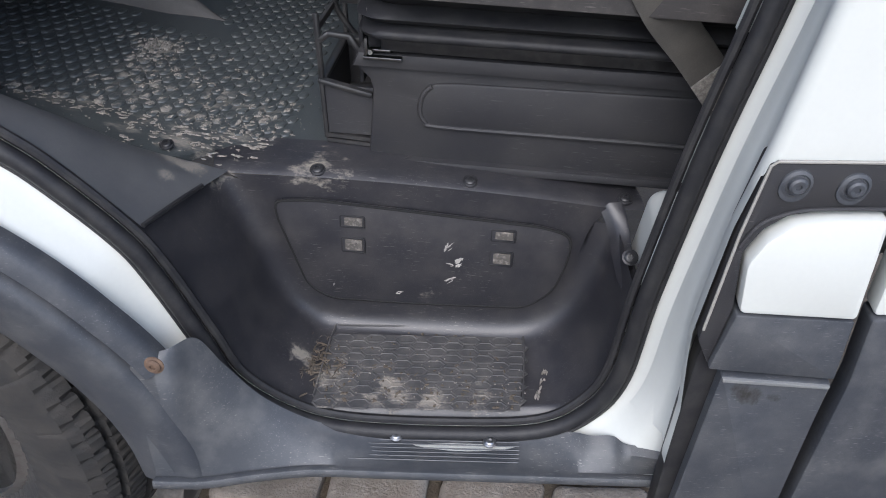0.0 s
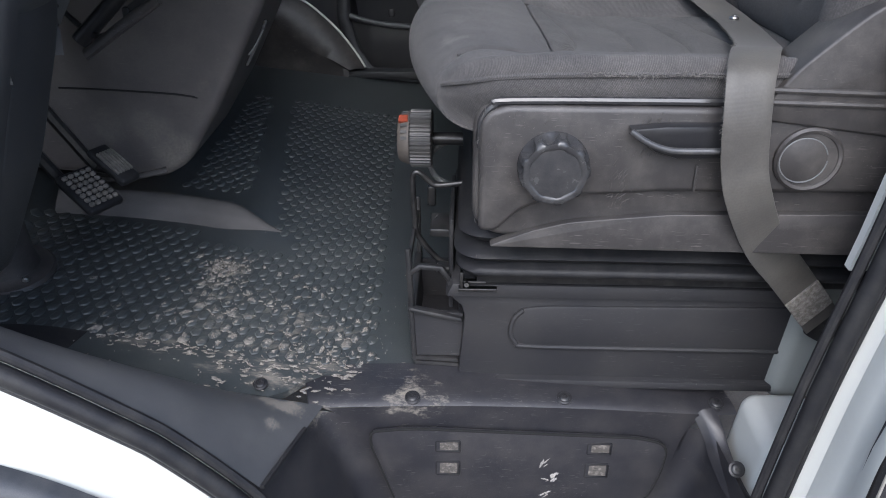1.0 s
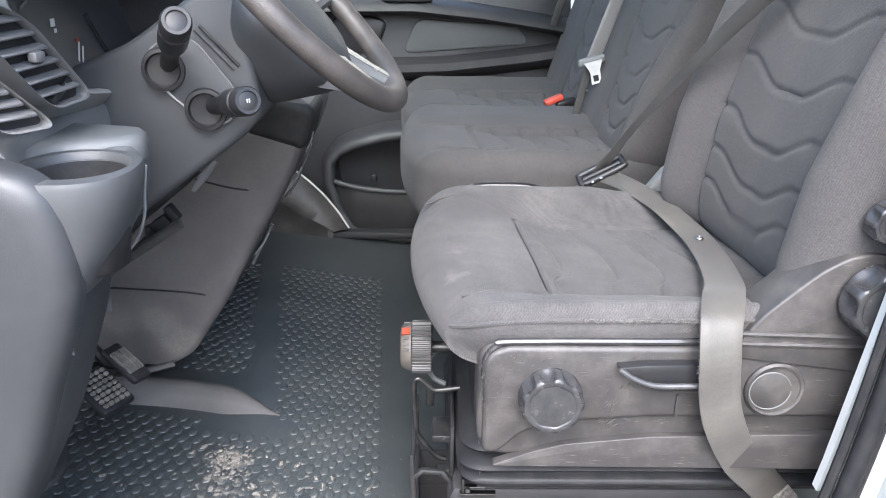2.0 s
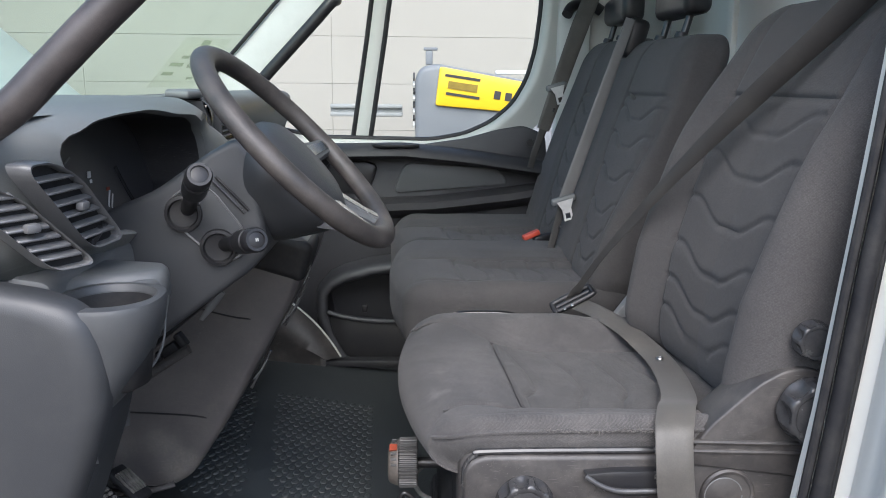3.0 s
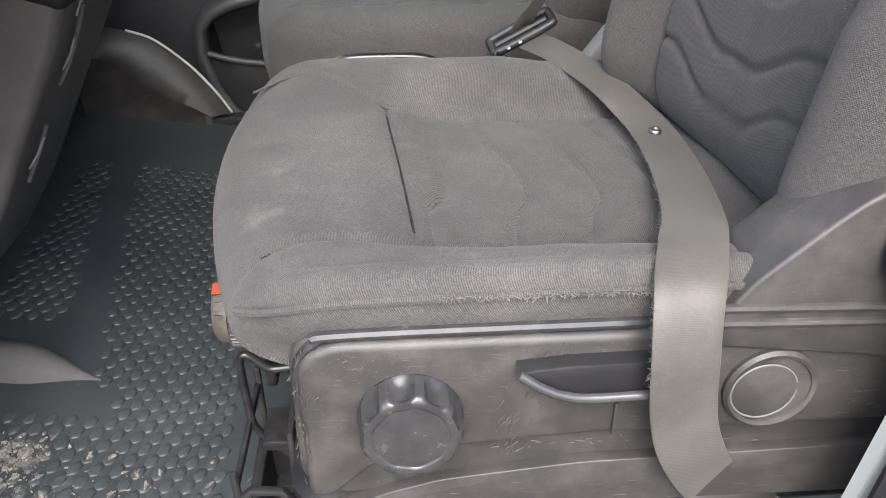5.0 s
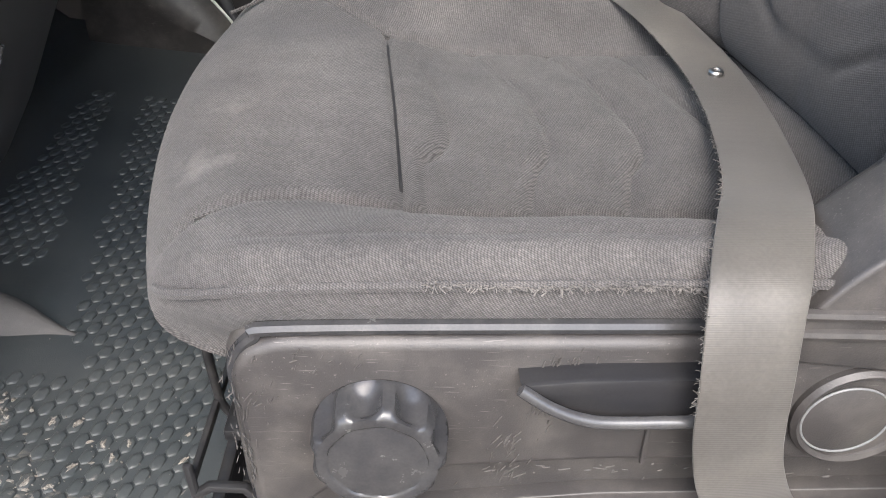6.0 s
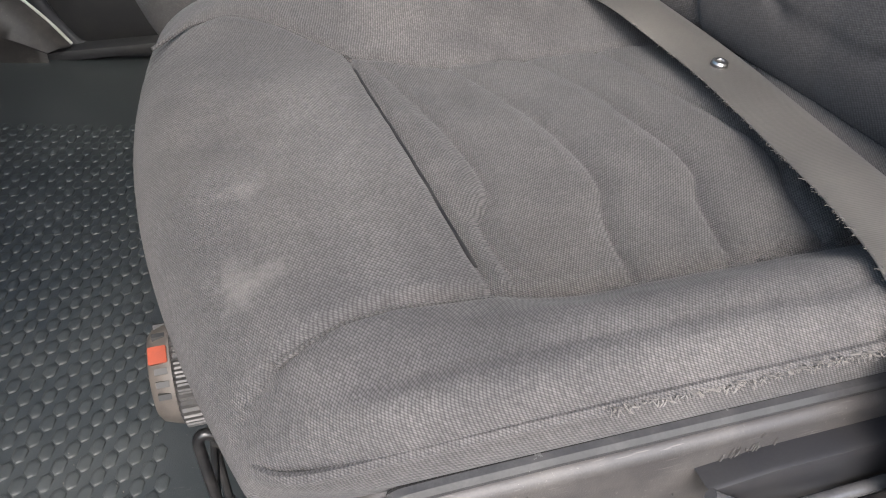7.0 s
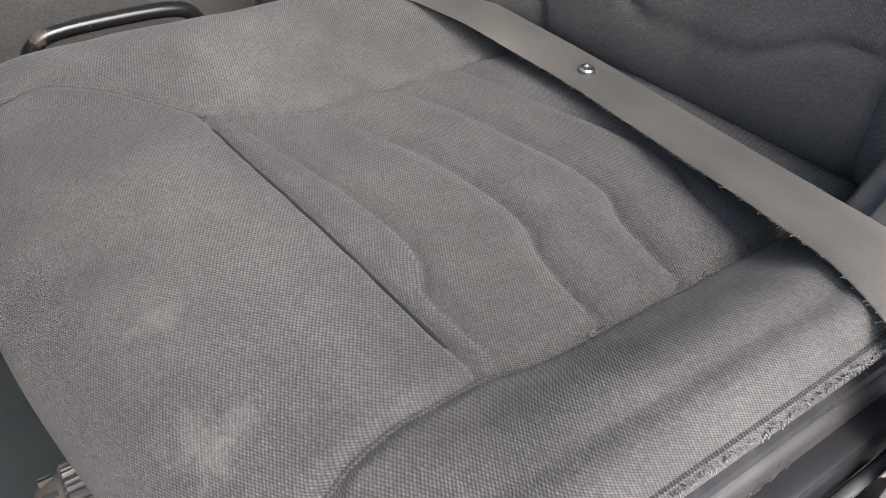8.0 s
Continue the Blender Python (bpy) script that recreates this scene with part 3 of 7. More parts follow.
    return z + 0.0018 * noise.noise((x * 14, y * 14, 0.3)) + 0.0007 * noise.noise((x * 45, y * 45, 1.3))


def cushion_bend(q, d):
    x, y, z = q.x + 0.034, q.y + 1.122, q.z + 1.117
    k = (y - 1.17) / 0.233
    x += 0.033 * k * k * smooth(0.02, -0.24, x)
    if q.z > 0:
        z += max(0.0, d.z) * cushion_top(x, y)
    if d.y < 0 and d.z > 0:
        z += 0.020 * -d.y * d.z * smooth(-0.20, -0.12, x)
        y += 0.008 * d.y * d.z * smooth(-0.20, -0.12, x)
    if d.y < -0.2:
        y += 0.016 * smooth(1.136, 1.09, z) * min(1, -d.y * 1.5)
    if d.y < 0:
        y += 0.045 * -d.y * smooth(0.15, 0.25, x)
        z -= 0.022 * -d.y * max(0.0, d.z) * smooth(0.16, 0.25, x)
    return Vector((x, y, z))


g = pad((0.287, 0.250, 0.040), (0.06, 0.026, 0.038), (250, 220, 8), cushion_bend)


def in_panel(c):
    return c.z > 1.10 and between(c.x, NEAR) < c.y < between(c.x, FAR) and c.x > -0.086 + 0.085 * (1.12 - c.y)


def split(geo, test):
    """Two geometries: the faces whose middle passes the test, and the rest."""
    out = []
    for want in (True, False):
        used, vs, fs = {}, [], []
        for f in geo[1]:
            c = sum((geo[0][i] for i in f), Vector()) / len(f)
            if bool(test(c)) == want:
                for i in f:
                    if i not in used:
                        used[i] = len(vs)
                        vs.append(geo[0][i])
                fs.append([used[i] for i in f])
        out.append((vs, fs))
    return out


insert, cover = split(g, in_panel)
part("cushion", cover, FABRIC, seat, "dark grey woven cushion cover worn pale at its edge", 60)
part("cushion_insert", insert, PANEL, seat, "stitched centre panel with wave-shaped quilting", 60)
# stitched seams pressed into the cover
for nm, line in (("cross_seam", CROSS), ("near_seam", [(x, between(x, NEAR)) for x in np.linspace(-0.186, 0.30, 40)]), ("far_seam", [(x, between(x, FAR)) for x in np.linspace(-0.235, 0.30, 40)])):
    pts = []
    for (xa, ya), (xb, yb) in zip(line, line[1:]):
        for j in range(6):
            x, y = xa + (xb - xa) * j / 6, ya + (yb - ya) * j / 6
            pts.append((x, y, 1.1575 + cushion_top(x, y) - 0.0008))
    part("stitched_seam", tube(pts, 0.0016, 6), RUBBER if nm == "cross_seam" else PANEL, seat)
# the piping along the cushion's lower edge, and its fraying
part("piping", tube(curve([(-0.201, 0.8915, 1.131), (-0.180, 0.877, 1.138), (-0.10, 0.8712, 1.147), (0.1, 0.8705, 1.150), (0.16, 0.871, 1.150), (0.21, 0.885, 1.146)], 10), 0.0028, 6), FABRIC, seat, "frayed seam piping")
rnd = random.Random(4)
fr = []
for i in range(240):
    x = -0.06 + 0.15 * rnd.random() ** 0.8
    a, b = rnd.gauss(0, 0.0022), rnd.gauss(0, 0.0018)
    fr.append(tube([(x, 0.870, 1.150), (x + a * 0.5, 0.8672, 1.150 + b * 0.6), (x + a, 0.8662, 1.150 + b)], rnd.uniform(0.0002, 0.0005), 4))
part("frayed_threads", join(*fr), shader("loose_thread", (0.135, 0.126, 0.117), 0.9, relief=0.0), seat, "pale loose threads of the worn seam")

BACK = [(1.10, 0.200), (1.20, 0.203), (1.30, 0.217), (1.40, 0.246), (1.50, 0.279), (1.55, 0.300), (1.70, 0.368)]


def back_pattern(half, rows, top, u, z, drop=0.034):
    """How deep the quilting of a backrest goes at u (across, from its middle) and z."""
    k = abs(u) / half
    if k > 1.03:
        return 0.0
    d = dent(abs(z - top), 0.005) * 0.006
    if z < top:
        for zc in rows:
            line = zc - drop * (1 - smooth(0.18, 0.82, k))
            d = max(d, 0.0042 * dent(abs(z - line) * 0.9, 0.0037))
    return d


def driver_back(q, d):
    z, y = 1.412 + q.z, 1.105 + q.y
    y = 1.105 + q.y * (1 - 0.10 * smooth(1.52, 1.70, z))
    x = between(z, BACK) - 0.09 * (y - 1.07) + 0.055 + q.x
    if d.x < 0:
        u = y - 1.105
        half = 0.133 + 0.012 * smooth(1.2, 1.5, z)
        wing = smooth(0.0, 0.055, abs(u) - half) * (1 - 0.75 * smooth(1.44, 1.66, z))
        x -= -d.x * 0.036 * wing
        x += -d.x * (0.007 * dent(abs(abs(u) - half), 0.006) + back_pattern(half, (1.535, 1.470, 1.396, 1.322, 1.262, 1.214), 1.555, u, z))
        x += -d.x * 0.012 * (1 - abs(u) / half) * (abs(u) < half)
    return Vector((x, y, z))


g = pad((0.060, 0.235, 0.288), (0.035, 0.055, 0.06), (6, 110, 120), driver_back)
insert, cover = split(g, lambda c: abs(c.y - 1.105) < 0.133 + 0.012 * smooth(1.2, 1.5, c.z) and c.z < 1.555 and c.x < between(c.z, BACK) - 0.09 * (c.y - 1.07) + 0.045)
part("backrest", cover, CLEANFAB, seat, "dark woven backrest with raised side bolsters", 60)
part("backrest_insert", insert, CLEANFAB, seat, "quilted centre panel with chevron stitching", 60)
hr = thing("headrest", (0.42, 1.085, 1.70), "dark grey fabric headrest on two steel posts", "headrest", "headrests")
part("pad", pad((0.04, 0.13, 0.085), (0.035, 0.05, 0.05), (6, 14, 10), lambda q, d: Vector((0.445 + q.x + 0.25 * q.z, 1.085 + q.y, 1.875 + q.z))), CLEANFAB, hr)
for y in (1.025, 1.145):
    part("post", tube([(0.405, y, 1.66), (0.43, y, 1.83)], 0.006, 10), METAL, hr)
    part("post_guide", lathe([(0.012, 0), (0.014, 0.003), (0.013, 0.012), (0.008, 0.014)], 18, facing((0.408, y, 1.690), (0.15, 0, 1))), SMOOTH, hr)

# the side cover with its knobs and lever
SIDE = [(-0.150, 0.985), (-0.128, 0.965), (0.36, 0.962), (0.36, 1.09), (0.335, 1.165), (0.315, 1.205), (0.285, 1.222), (0.258, 1.221), (0.225, 1.205), (0.165, 1.145), (0.135, 1.124), (-0.120, 1.121), (-0.140, 1.114), (-0.150, 1.098)]


def rounded(outline, rad, n=4):
    """The outline with its corners rounded."""
    out, k = [], len(outline)
    for i in range(k):
        a, b, c = Vector((*outline[i - 1], 0)), Vector((*outline[i], 0)), Vector((*outline[(i + 1) % k], 0))
        ra = min(rad, (a - b).length * 0.45, (c - b).length * 0.45)
        p, q = b + (a - b).normalized() * ra, b + (c - b).normalized() * ra
        for j in range(n + 1):
            t = j / n
            w = (1 - t) ** 2 * p + 2 * t * (1 - t) * b + t * t * q
            out.append((w.x, w.y))
    return out


part("side_cover", prism(rounded([(x - 0.018, z) for x, z in SIDE], 0.018), 0.876, 0.945, "y", 0.008, 3), SCUFFED, seat, "scuffed black plastic side cover")
ARM = [(0.106, 1.108), (0.120, 1.124), (0.128, 1.137), (0.144, 1.160), (0.180, 1.195), (0.201, 1.214), (0.228, 1.230), (0.254, 1.235), (0.277, 1.229), (0.300, 1.205), (0.318, 1.165), (0.342, 1.10), (0.342, 1.085), (0.30, 1.085)]
part("recline_arm", prism(rounded(ARM, 0.010), 0.8615, 0.925, "y", 0.006, 3), SCUFFED, seat, "scuffed black cover of the recline hinge")
# a raised field above the hollow along the foot of the cover
FIELD = [(-0.143, 0.975), (-0.125, 0.975), (-0.095, 1.005), (-0.04, 1.019), (0.06, 1.026), (0.36, 1.028), (0.36, 1.085), (0.30, 1.118), (-0.118, 1.117), (-0.136, 1.110), (-0.145, 1.096)]
part("side_field", prism(rounded([(x - 0.018, z) for x, z in FIELD], 0.012), 0.8655, 0.880, "y", 0.007, 3), SCUFFED, seat)
# the swelling below the hollow
FOOT = [(-0.152, 0.957), (0.355, 0.954), (0.355, 1.006), (0.04, 0.999), (-0.064, 0.988), (-0.103, 0.977), (-0.132, 0.965)]
part("side_foot", prism(rounded(FOOT, 0.010), 0.866, 0.880, "y", 0.0065, 3), SCUFFED, seat)
# the bevel's bright highlight, shaped as an added glossy bead
part("edge_highlight_bead", tube(curve([(-0.160, 0.8725, 1.07), (-0.160, 0.8725, 1.098), (-0.148, 0.8725, 1.115), (-0.128, 0.8725, 1.1205), (0.05, 0.8725, 1.122), (0.22, 0.8725, 1.122), (0.34, 0.8725, 1.120)], 6), 0.0042, 8), KNOB, seat, "glossy bead added for the highlight on the cover's edge")


def fluted(at, way, rad, high, parent, name="height_knob", lobes=9, spin=0):
    """A fluted plastic hand wheel with a flat disc in its face."""
    def wave(a, h):
        c = abs((a * lobes / (2 * math.pi)) % 1 - 0.5)
        return 1 - 0.17 * max(0.0, 1 - (c / 0.36) ** 2) ** 0.8 * smooth(high * 0.12, high * 0.42, h) * smooth(high * 1.01, high * 0.80, h)
    prof = [(rad * 0.9, 0), (rad * 0.97, high * 0.06), (rad, high * 0.14), (rad, high * 0.22), (rad * 0.995, high * 0.32), (rad * 0.985, high * 0.45), (rad * 0.97, high * 0.78), (rad * 0.955, high * 0.84), (rad * 0.93, high * 0.91), (rad * 0.86, high * 0.985), (rad * 0.74, high), (rad * 0.71, high * 0.97), (rad * 0.70, high * 0.95), (rad * 0.66, high * 0.96), (0.002, high * 0.965)]
    k = part(name, lathe(prof, 144, facing(at, way, spin), wave), KNOB, parent, "black fluted plastic hand wheel", 50)
    return k


fluted((-0.085, 0.868, 1.054), (0, -1, 0.02), 0.0375, 0.028, seat)
fluted((0.262, 0.860, 1.184), (0, -1, 0), 0.042, 0.034, seat, "recline_knob", 7)
fluted((0.258, 0.866, 1.272), (0, -1, 0), 0.0245, 0.022, seat, "lumbar_knob", 8)
lever = [(-0.002, 1.100), (0.02, 1.092), (0.045, 1.088), (0.15, 1.090), (0.15, 1.080), (0.045, 1.076), (0.025, 1.079), (0.004, 1.095)]
SLIP = Matrix.Translation((-0.008, 0, -0.002))
lv = part("recline_lever", moved(prism([(-0.004, 1.101), (0.03, 1.1045), (0.128, 1.106), (0.128, 1.072), (0.045, 1.070), (0.022, 1.077), (0.006, 1.09)], 0.852, 0.872, "y", 0.003), SLIP), SMOOTH, seat, "black plastic lever")
# highlight along the lever's lower edge, added as a paler glossy tube
part("lever_highlight", moved(tube(curve([(-0.004, 0.851, 1.100), (0.012, 0.848, 1.090), (0.03, 0.846, 1.0835), (0.05, 0.846, 1.0815), (0.10, 0.8465, 1.0825), (0.125, 0.848, 1.083)], 6), 0.0036, 10), SLIP), POLISHED, lv, "paler glossy rim that carries the lever's edge highlight")
part("pivot_housing", lathe([(0.0345, 0), (0.0345, 0.004), (0.032, 0.0065), (0.029, 0.0055), (0.0285, 0.004), (0.001, 0.004)], 48, facing((0.172, 0.866, 1.066), (0, -1, 0))), SCUFFED, seat, "round housing of the pivot")
part("pivot_disc", lathe([(0.0235, 0), (0.0235, 0.0055), (0.0225, 0.0062), (0.001, 0.0062)], 48, facing((0.166, 0.866, 1.066), (0, -1, 0))), SCUFFED, seat, "round pivot cover")
part("pivot_ring", tube([(0.166 + 0.0238 * math.cos(a), 0.8600, 1.066 + 0.0238 * math.sin(a)) for a in np.linspace(0.3, 2 * math.pi, 40)], 0.0007, 6), GREYTRIM, seat, "pale worn ring")
part("arm_bead", tube([(0.122, 0.8615, 1.1385), (0.22, 0.8615, 1.136), (0.322, 0.8615, 1.133)], 0.0034, 8), SCUFFED, seat)
part("arm_bead", tube([(0.112, 0.8615, 1.1265), (0.22, 0.8615, 1.124), (0.330, 0.8615, 1.121)], 0.0034, 8), SCUFFED, seat)
part("slot_rib", box((0.062, 0.864, 1.043), (0.003, 0.003, 0.03), 0.001), SCUFFED, seat)


part("hinge_cover", prism(rounded([(0.138, 1.120), (0.195, 1.118), (0.205, 1.145), (0.192, 1.182), (0.178, 1.176)], 0.006), 1.400, 1.425, "y", 0.003), shader("grey_hinge_plastic", (0.22, 0.222, 0.215), 0.5, tint=(0.28, 0.28, 0.27), spots=20), seat, "pale grey hinge cover")


# the pleated skirt, rails and pedestal
def ring_round(x0, x1, y0, y1, z, rad, n=6):
    out = []
    for cx, cy, a0 in ((x1 - rad, y1 - rad, 0), (x0 + rad, y1 - rad, 90), (x0 + rad, y0 + rad, 180), (x1 - rad, y0 + rad, 270)):
        for j in range(n + 1):
            a = radians(a0 + 90 * j / n)
            out.append((cx + rad * math.cos(a), cy + rad * math.sin(a), z))
    return out


rings = []
for z, o in ((0.885, 0.010), (0.888, 0.016), (0.893, 0.018), (0.898, 0.014), (0.903, 0.0), (0.908, 0.014), (0.914, 0.020), (0.920, 0.015), (0.926, 0.0), (0.932, 0.010), (0.940, 0.016), (0.948, 0.010), (0.954, -0.004), (0.970, 0.0), (1.00, -0.006), (1.06, -0.012)):
    lean = 0.0
    rings.append(ring_round(-0.168 - o - lean, 0.36, 0.935 - o, 1.30 + o, z, 0.035))
part("pleated_skirt", loft(rings), RUBBER, seat, "black rubber bellows round the suspension", 70)
part("slide_rail", join(box((0.11, 0.958, 0.871), (0.54, 0.020, 0.020), 0.003), box((0.11, 0.951, 0.878), (0.50, 0.006, 0.004), 0.001)), METAL, seat, "black steel slide rail")
part("rail_end", join(box((-0.158, 0.950, 0.852), (0.048, 0.010, 0.004), 0.001), box((-0.163, 0.951, 0.862), (0.030, 0.008, 0.003), 0.001), box((-0.178, 0.950, 0.866), (0.004, 0.010, 0.022), 0.001), lathe([(0.004, 0), (0.003, 0.003), (0.0005, 0.003)], 14, facing((-0.172, 0.944, 0.861), (0, -1, 0.2)))), shader("greasy_steel", (0.20, 0.20, 0.20), 0.3, 1.0, tint=(0.08, 0.08, 0.08), spots=120, relief=0.1), seat, "bare steel end of the slide rail")
part("slide_rail", box((0.11, 1.27, 0.871), (0.54, 0.020, 0.020), 0.003), METAL, seat)
BOX = [(-0.182, 0.698), (0.36, 0.698), (0.36, 0.846), (-0.196, 0.846), (-0.192, 0.828), (-0.178, 0.815), (-0.174, 0.80)]
part("pedestal", prism(BOX, 0.966, 1.32, "y", 0.004), PLASTIC, seat, "black plastic seat pedestal")
part("pedestal_flange", prism([(-0.198, 0.836), (0.36, 0.836), (0.36, 0.856), (-0.19, 0.856)], 0.953, 1.33, "y", 0.005), PLASTIC, seat)
emb = [(0.36, 0.757), (-0.092, 0.757), (-0.112, 0.764), (-0.115, 0.78), (-0.110, 0.803), (-0.098, 0.816), (-0.07, 0.819), (0.36, 0.826)]
part("pedestal_panel", prism(rounded(emb, 0.012), 0.9625, 0.975, "y", 0.003), PLASTIC, seat)
part("pedestal_bead", tube(curve([(0.355, 0.9635, 0.757), (0.1, 0.9635, 0.757), (-0.085, 0.9635, 0.757), (-0.106, 0.9635, 0.763), (-0.113, 0.9635, 0.778), (-0.109, 0.9635, 0.80), (-0.098, 0.9635, 0.813)], 5), 0.0035, 8), PLASTIC, seat)
part("pedestal_foot", prism([(-0.19, 0.696), (0.36, 0.696), (0.36, 0.708), (-0.185, 0.708)], 0.955, 1.33, "y", 0.003), PLASTIC, seat)

solid("seat_handle_bar", tube(curve([(-0.180, 1.066, 0.944), (-0.214, 1.066, 0.940), (-0.226, 1.066, 0.948), (-0.238, 1.066, 0.958), (-0.245, 1.066, 0.954), (-0.2455, 1.066, 0.935), (-0.2435, 1.066, 0.890), (-0.240, 1.066, 0.866), (-0.224, 1.066, 0.842), (-0.209, 1.066, 0.826), (-0.195, 1.066, 0.823), (-0.170, 1.066, 0.824)], 6), 0.0042, 10), METAL, "black steel seat slide handle bar", "handle")

# ---- step well ----
step = thing("entry_step", (-0.08, 0.82, 0.44), "black moulded plastic entry step, muddy, with a hexagon tread", "step")
# the rim of the doorway, from the front of the sill round the foot to the middle pillar
RIM = [(-0.78, 0.672, 1.035), (-0.62, 0.690, 0.933), (-0.507, 0.704, 0.848), (-0.462, 0.710, 0.807), (-0.398, 0.717, 0.732), (-0.368, 0.721, 0.674), (-0.330, 0.725, 0.578), (-0.304, 0.729, 0.511), (-0.244, 0.736, 0.457), (-0.172, 0.744, 0.432), (-0.036, 0.761, 0.424), (0.076, 0.774, 0.432), (0.131, 0.781, 0.470), (0.159, 0.784, 0.532), (0.169, 0.785, 0.654), (0.188, 0.788, 0.804), (0.201, 0.789, 0.891), (0.222, 0.792, 1.006), (0.236, 0.795, 1.10), (0.250, 0.797, 1.23), (0.265, 0.80, 1.38), (0.278, 0.80, 1.52), (0.292, 0.80, 1.75), (0.285, 0.80, 2.06), (0.19, 0.80, 2.19), (-0.10, 0.79, 2.20), (-0.33, 0.775, 2.07), (-0.62, 0.75, 1.77), (-0.82, 0.72, 1.55), (-0.92, 0.69, 1.36), (-0.91, 0.672, 1.17)]
rim = curve(RIM, 6, True)


def around(off, dy):
    """The doorway's rim pushed outwards in its plane by off and towards the outside by dy."""
    out = []
    k = len(rim)
    for i, p in enumerate(rim):
        t = rim[(i + 1) % k] - rim[i - 1]
        n = Vector((-t.z, 0, t.x)).normalized()
        out.append(Vector((p.x - n.x * off, p.y - dy, p.z - n.z * off)))
    return out


c0 = sum(rim, Vector()) / len(rim)
if (around(0.05, 0)[0] - c0).length < (rim[0] - c0).length:
    flip = -1
else:
    flip = 1
flange = loft([around(flip * o, d) for o, d in ((0.006, 0.0), (0.012, 0.004), (0.030, 0.012), (0.042, 0.022), (0.052, 0.045), (0.066, 0.058), (0.10, 0.064), (0.13, 0.062))], True, False)
body = thing("van_body", (-0.2, 0.75, 0.35), "white painted van cab side with a wide doorway", "van body", kind="structure")
flange = ([Vector((v.x, v.y, max(v.z, 0.409))) for v in flange[0]], flange[1])
part("doorway_frame", flange, WHITE, body, "white painted door surround", 70)
seal = thing("door_seal", (-0.05, 0.76, 0.44), "black rubber door seal round the doorway", "door seal")
part("bulb", tube(around(flip * 0.010, 0.012), 0.0105, 10, True), RUBBER, seal)
part("lip", tube(around(flip * -0.004, 0.002), 0.0055, 8, True), RUBBER, seal)
part("outer_lip", tube(around(flip * 0.022, 0.014), 0.0035, 6, True), RUBBER, seal)

# the well: rim, cheeks, tread and riser in one moulding
low = [p for p in curve(RIM[4:15], 6)]
back = curve([(-0.366, 0.892, 0.705), (-0.347, 0.894, 0.662), (-0.328, 0.895, 0.615), (-0.298, 0.897, 0.524), (-0.269, 0.899, 0.478), (-0.22, 0.903, 0.455), (-0.05, 0.915, 0.455), (0.054, 0.923, 0.461), (0.107, 0.927, 0.500), (0.137, 0.929, 0.571), (0.156, 0.931, 0.655)], 6)
topline = curve([(-0.352, 0.893, 0.702), (-0.20, 0.905, 0.701), (-0.05, 0.915, 0.694), (0.05, 0.921, 0.687), (0.150, 0.930, 0.676)], 15)
mid_riser = Vector((-0.10, 0.912, 0.60))
rows = []
for k in range(34):
    row = []
    for a, b, c in zip(low, back, topline):
        da, dc = b - a, c.lerp(mid_riser, 0.35) - b
        p = b - da * min(0.45, 0.030 / da.length)
        q = b + dc * min(0.45, 0.032 / max(dc.length, 1e-6))
        if k <= 16:
            v = a.lerp(p, k / 16)
        elif k <= 26:
            t = (k - 16) / 10
            v = (1 - t) ** 2 * p + 2 * t * (1 - t) * b + t * t * q
        else:
            v = q.lerp(c, (k - 26) / 7)
        if 0 < k < 22 and v.z < 0.452:
            v.z = 0.452 - 0.3 * (0.452 - v.z)
        row.append(v)
    rows.append(row)
part("well", loft(rows, False, False), STEP, step, "black grained step well and riser", 180)
ftop = []
for t, dz in ((0.0, 0.0), (0.10, 0.005), (0.3, 0.007), (1.0, 0.006)):
    ftop.append([Vector((p.x - 0.02 * t, p.y + 0.075 * t, p.z + dz + 0.006 * t)) for p in curve([(-0.37, 0.889, 0.704), (-0.352, 0.893, 0.703), (-0.20, 0.905, 0.701), (-0.05, 0.915, 0.694), (0.05, 0.921, 0.687), (0.146, 0.930, 0.676), (0.19, 0.935, 0.674)], 8)])
part("top_edge", loft(ftop, False, False), STEP, step, "black trim along the step's upper edge")
# the right cheek's flange with its screws
inner_edge = curve([(0.138, 0.931, 0.684), (0.150, 0.915, 0.662), (0.155, 0.89, 0.645), (0.163, 0.84, 0.635), (0.178, 0.79, 0.638)], 6)
outer_edge = curve([(0.176, 0.940, 0.686), (0.181, 0.915, 0.672), (0.184, 0.89, 0.660), (0.188, 0.84, 0.648), (0.194, 0.79, 0.646)], 6)
part("side_flange", loft([[p.lerp(q, t) + Vector((0, 0, dz)) for p, q in zip(inner_edge, outer_edge)] for t, dz in ((-0.15, -0.012), (0.0, -0.004), (0.10, -0.001), (0.50, -0.001), (0.60, -0.003), (0.62, -0.014))], False, False), STEP, step, "flange beside the step with its screws")


def riser_y(x):
    return 0.893 + 0.0746 * (x + 0.35)


cover_line = rounded([(-0.293, 0.669), (-0.24, 0.673), (0.060, 0.647), (0.101, 0.634), (0.098, 0.590), (0.085, 0.540), (0.050, 0.507), (-0.10, 0.505), (-0.228, 0.508), (-0.258, 0.530), (-0.292, 0.645)], 0.020, 6)
plate = prism(cover_line, -0.004, 0.003, "y", 0.0015)
part("inspection_cover", ([Vector((v.x, v.y + riser_y(v.x) - 0.0065, v.z)) for v in plate[0]], plate[1]), STEP, step, "scratched black cover set in the riser")
# shade of the open gap, drawn as a near-black tube on the surface
part("cover_gap", tube([(x, riser_y(x) - 0.0093, z) for x, z in cover_line], 0.0022, 6, True), shader("gap_shade", (0.004, 0.004, 0.004), 0.85, relief=0.0), step, "near-black tube as the shade in the gap round the cover")
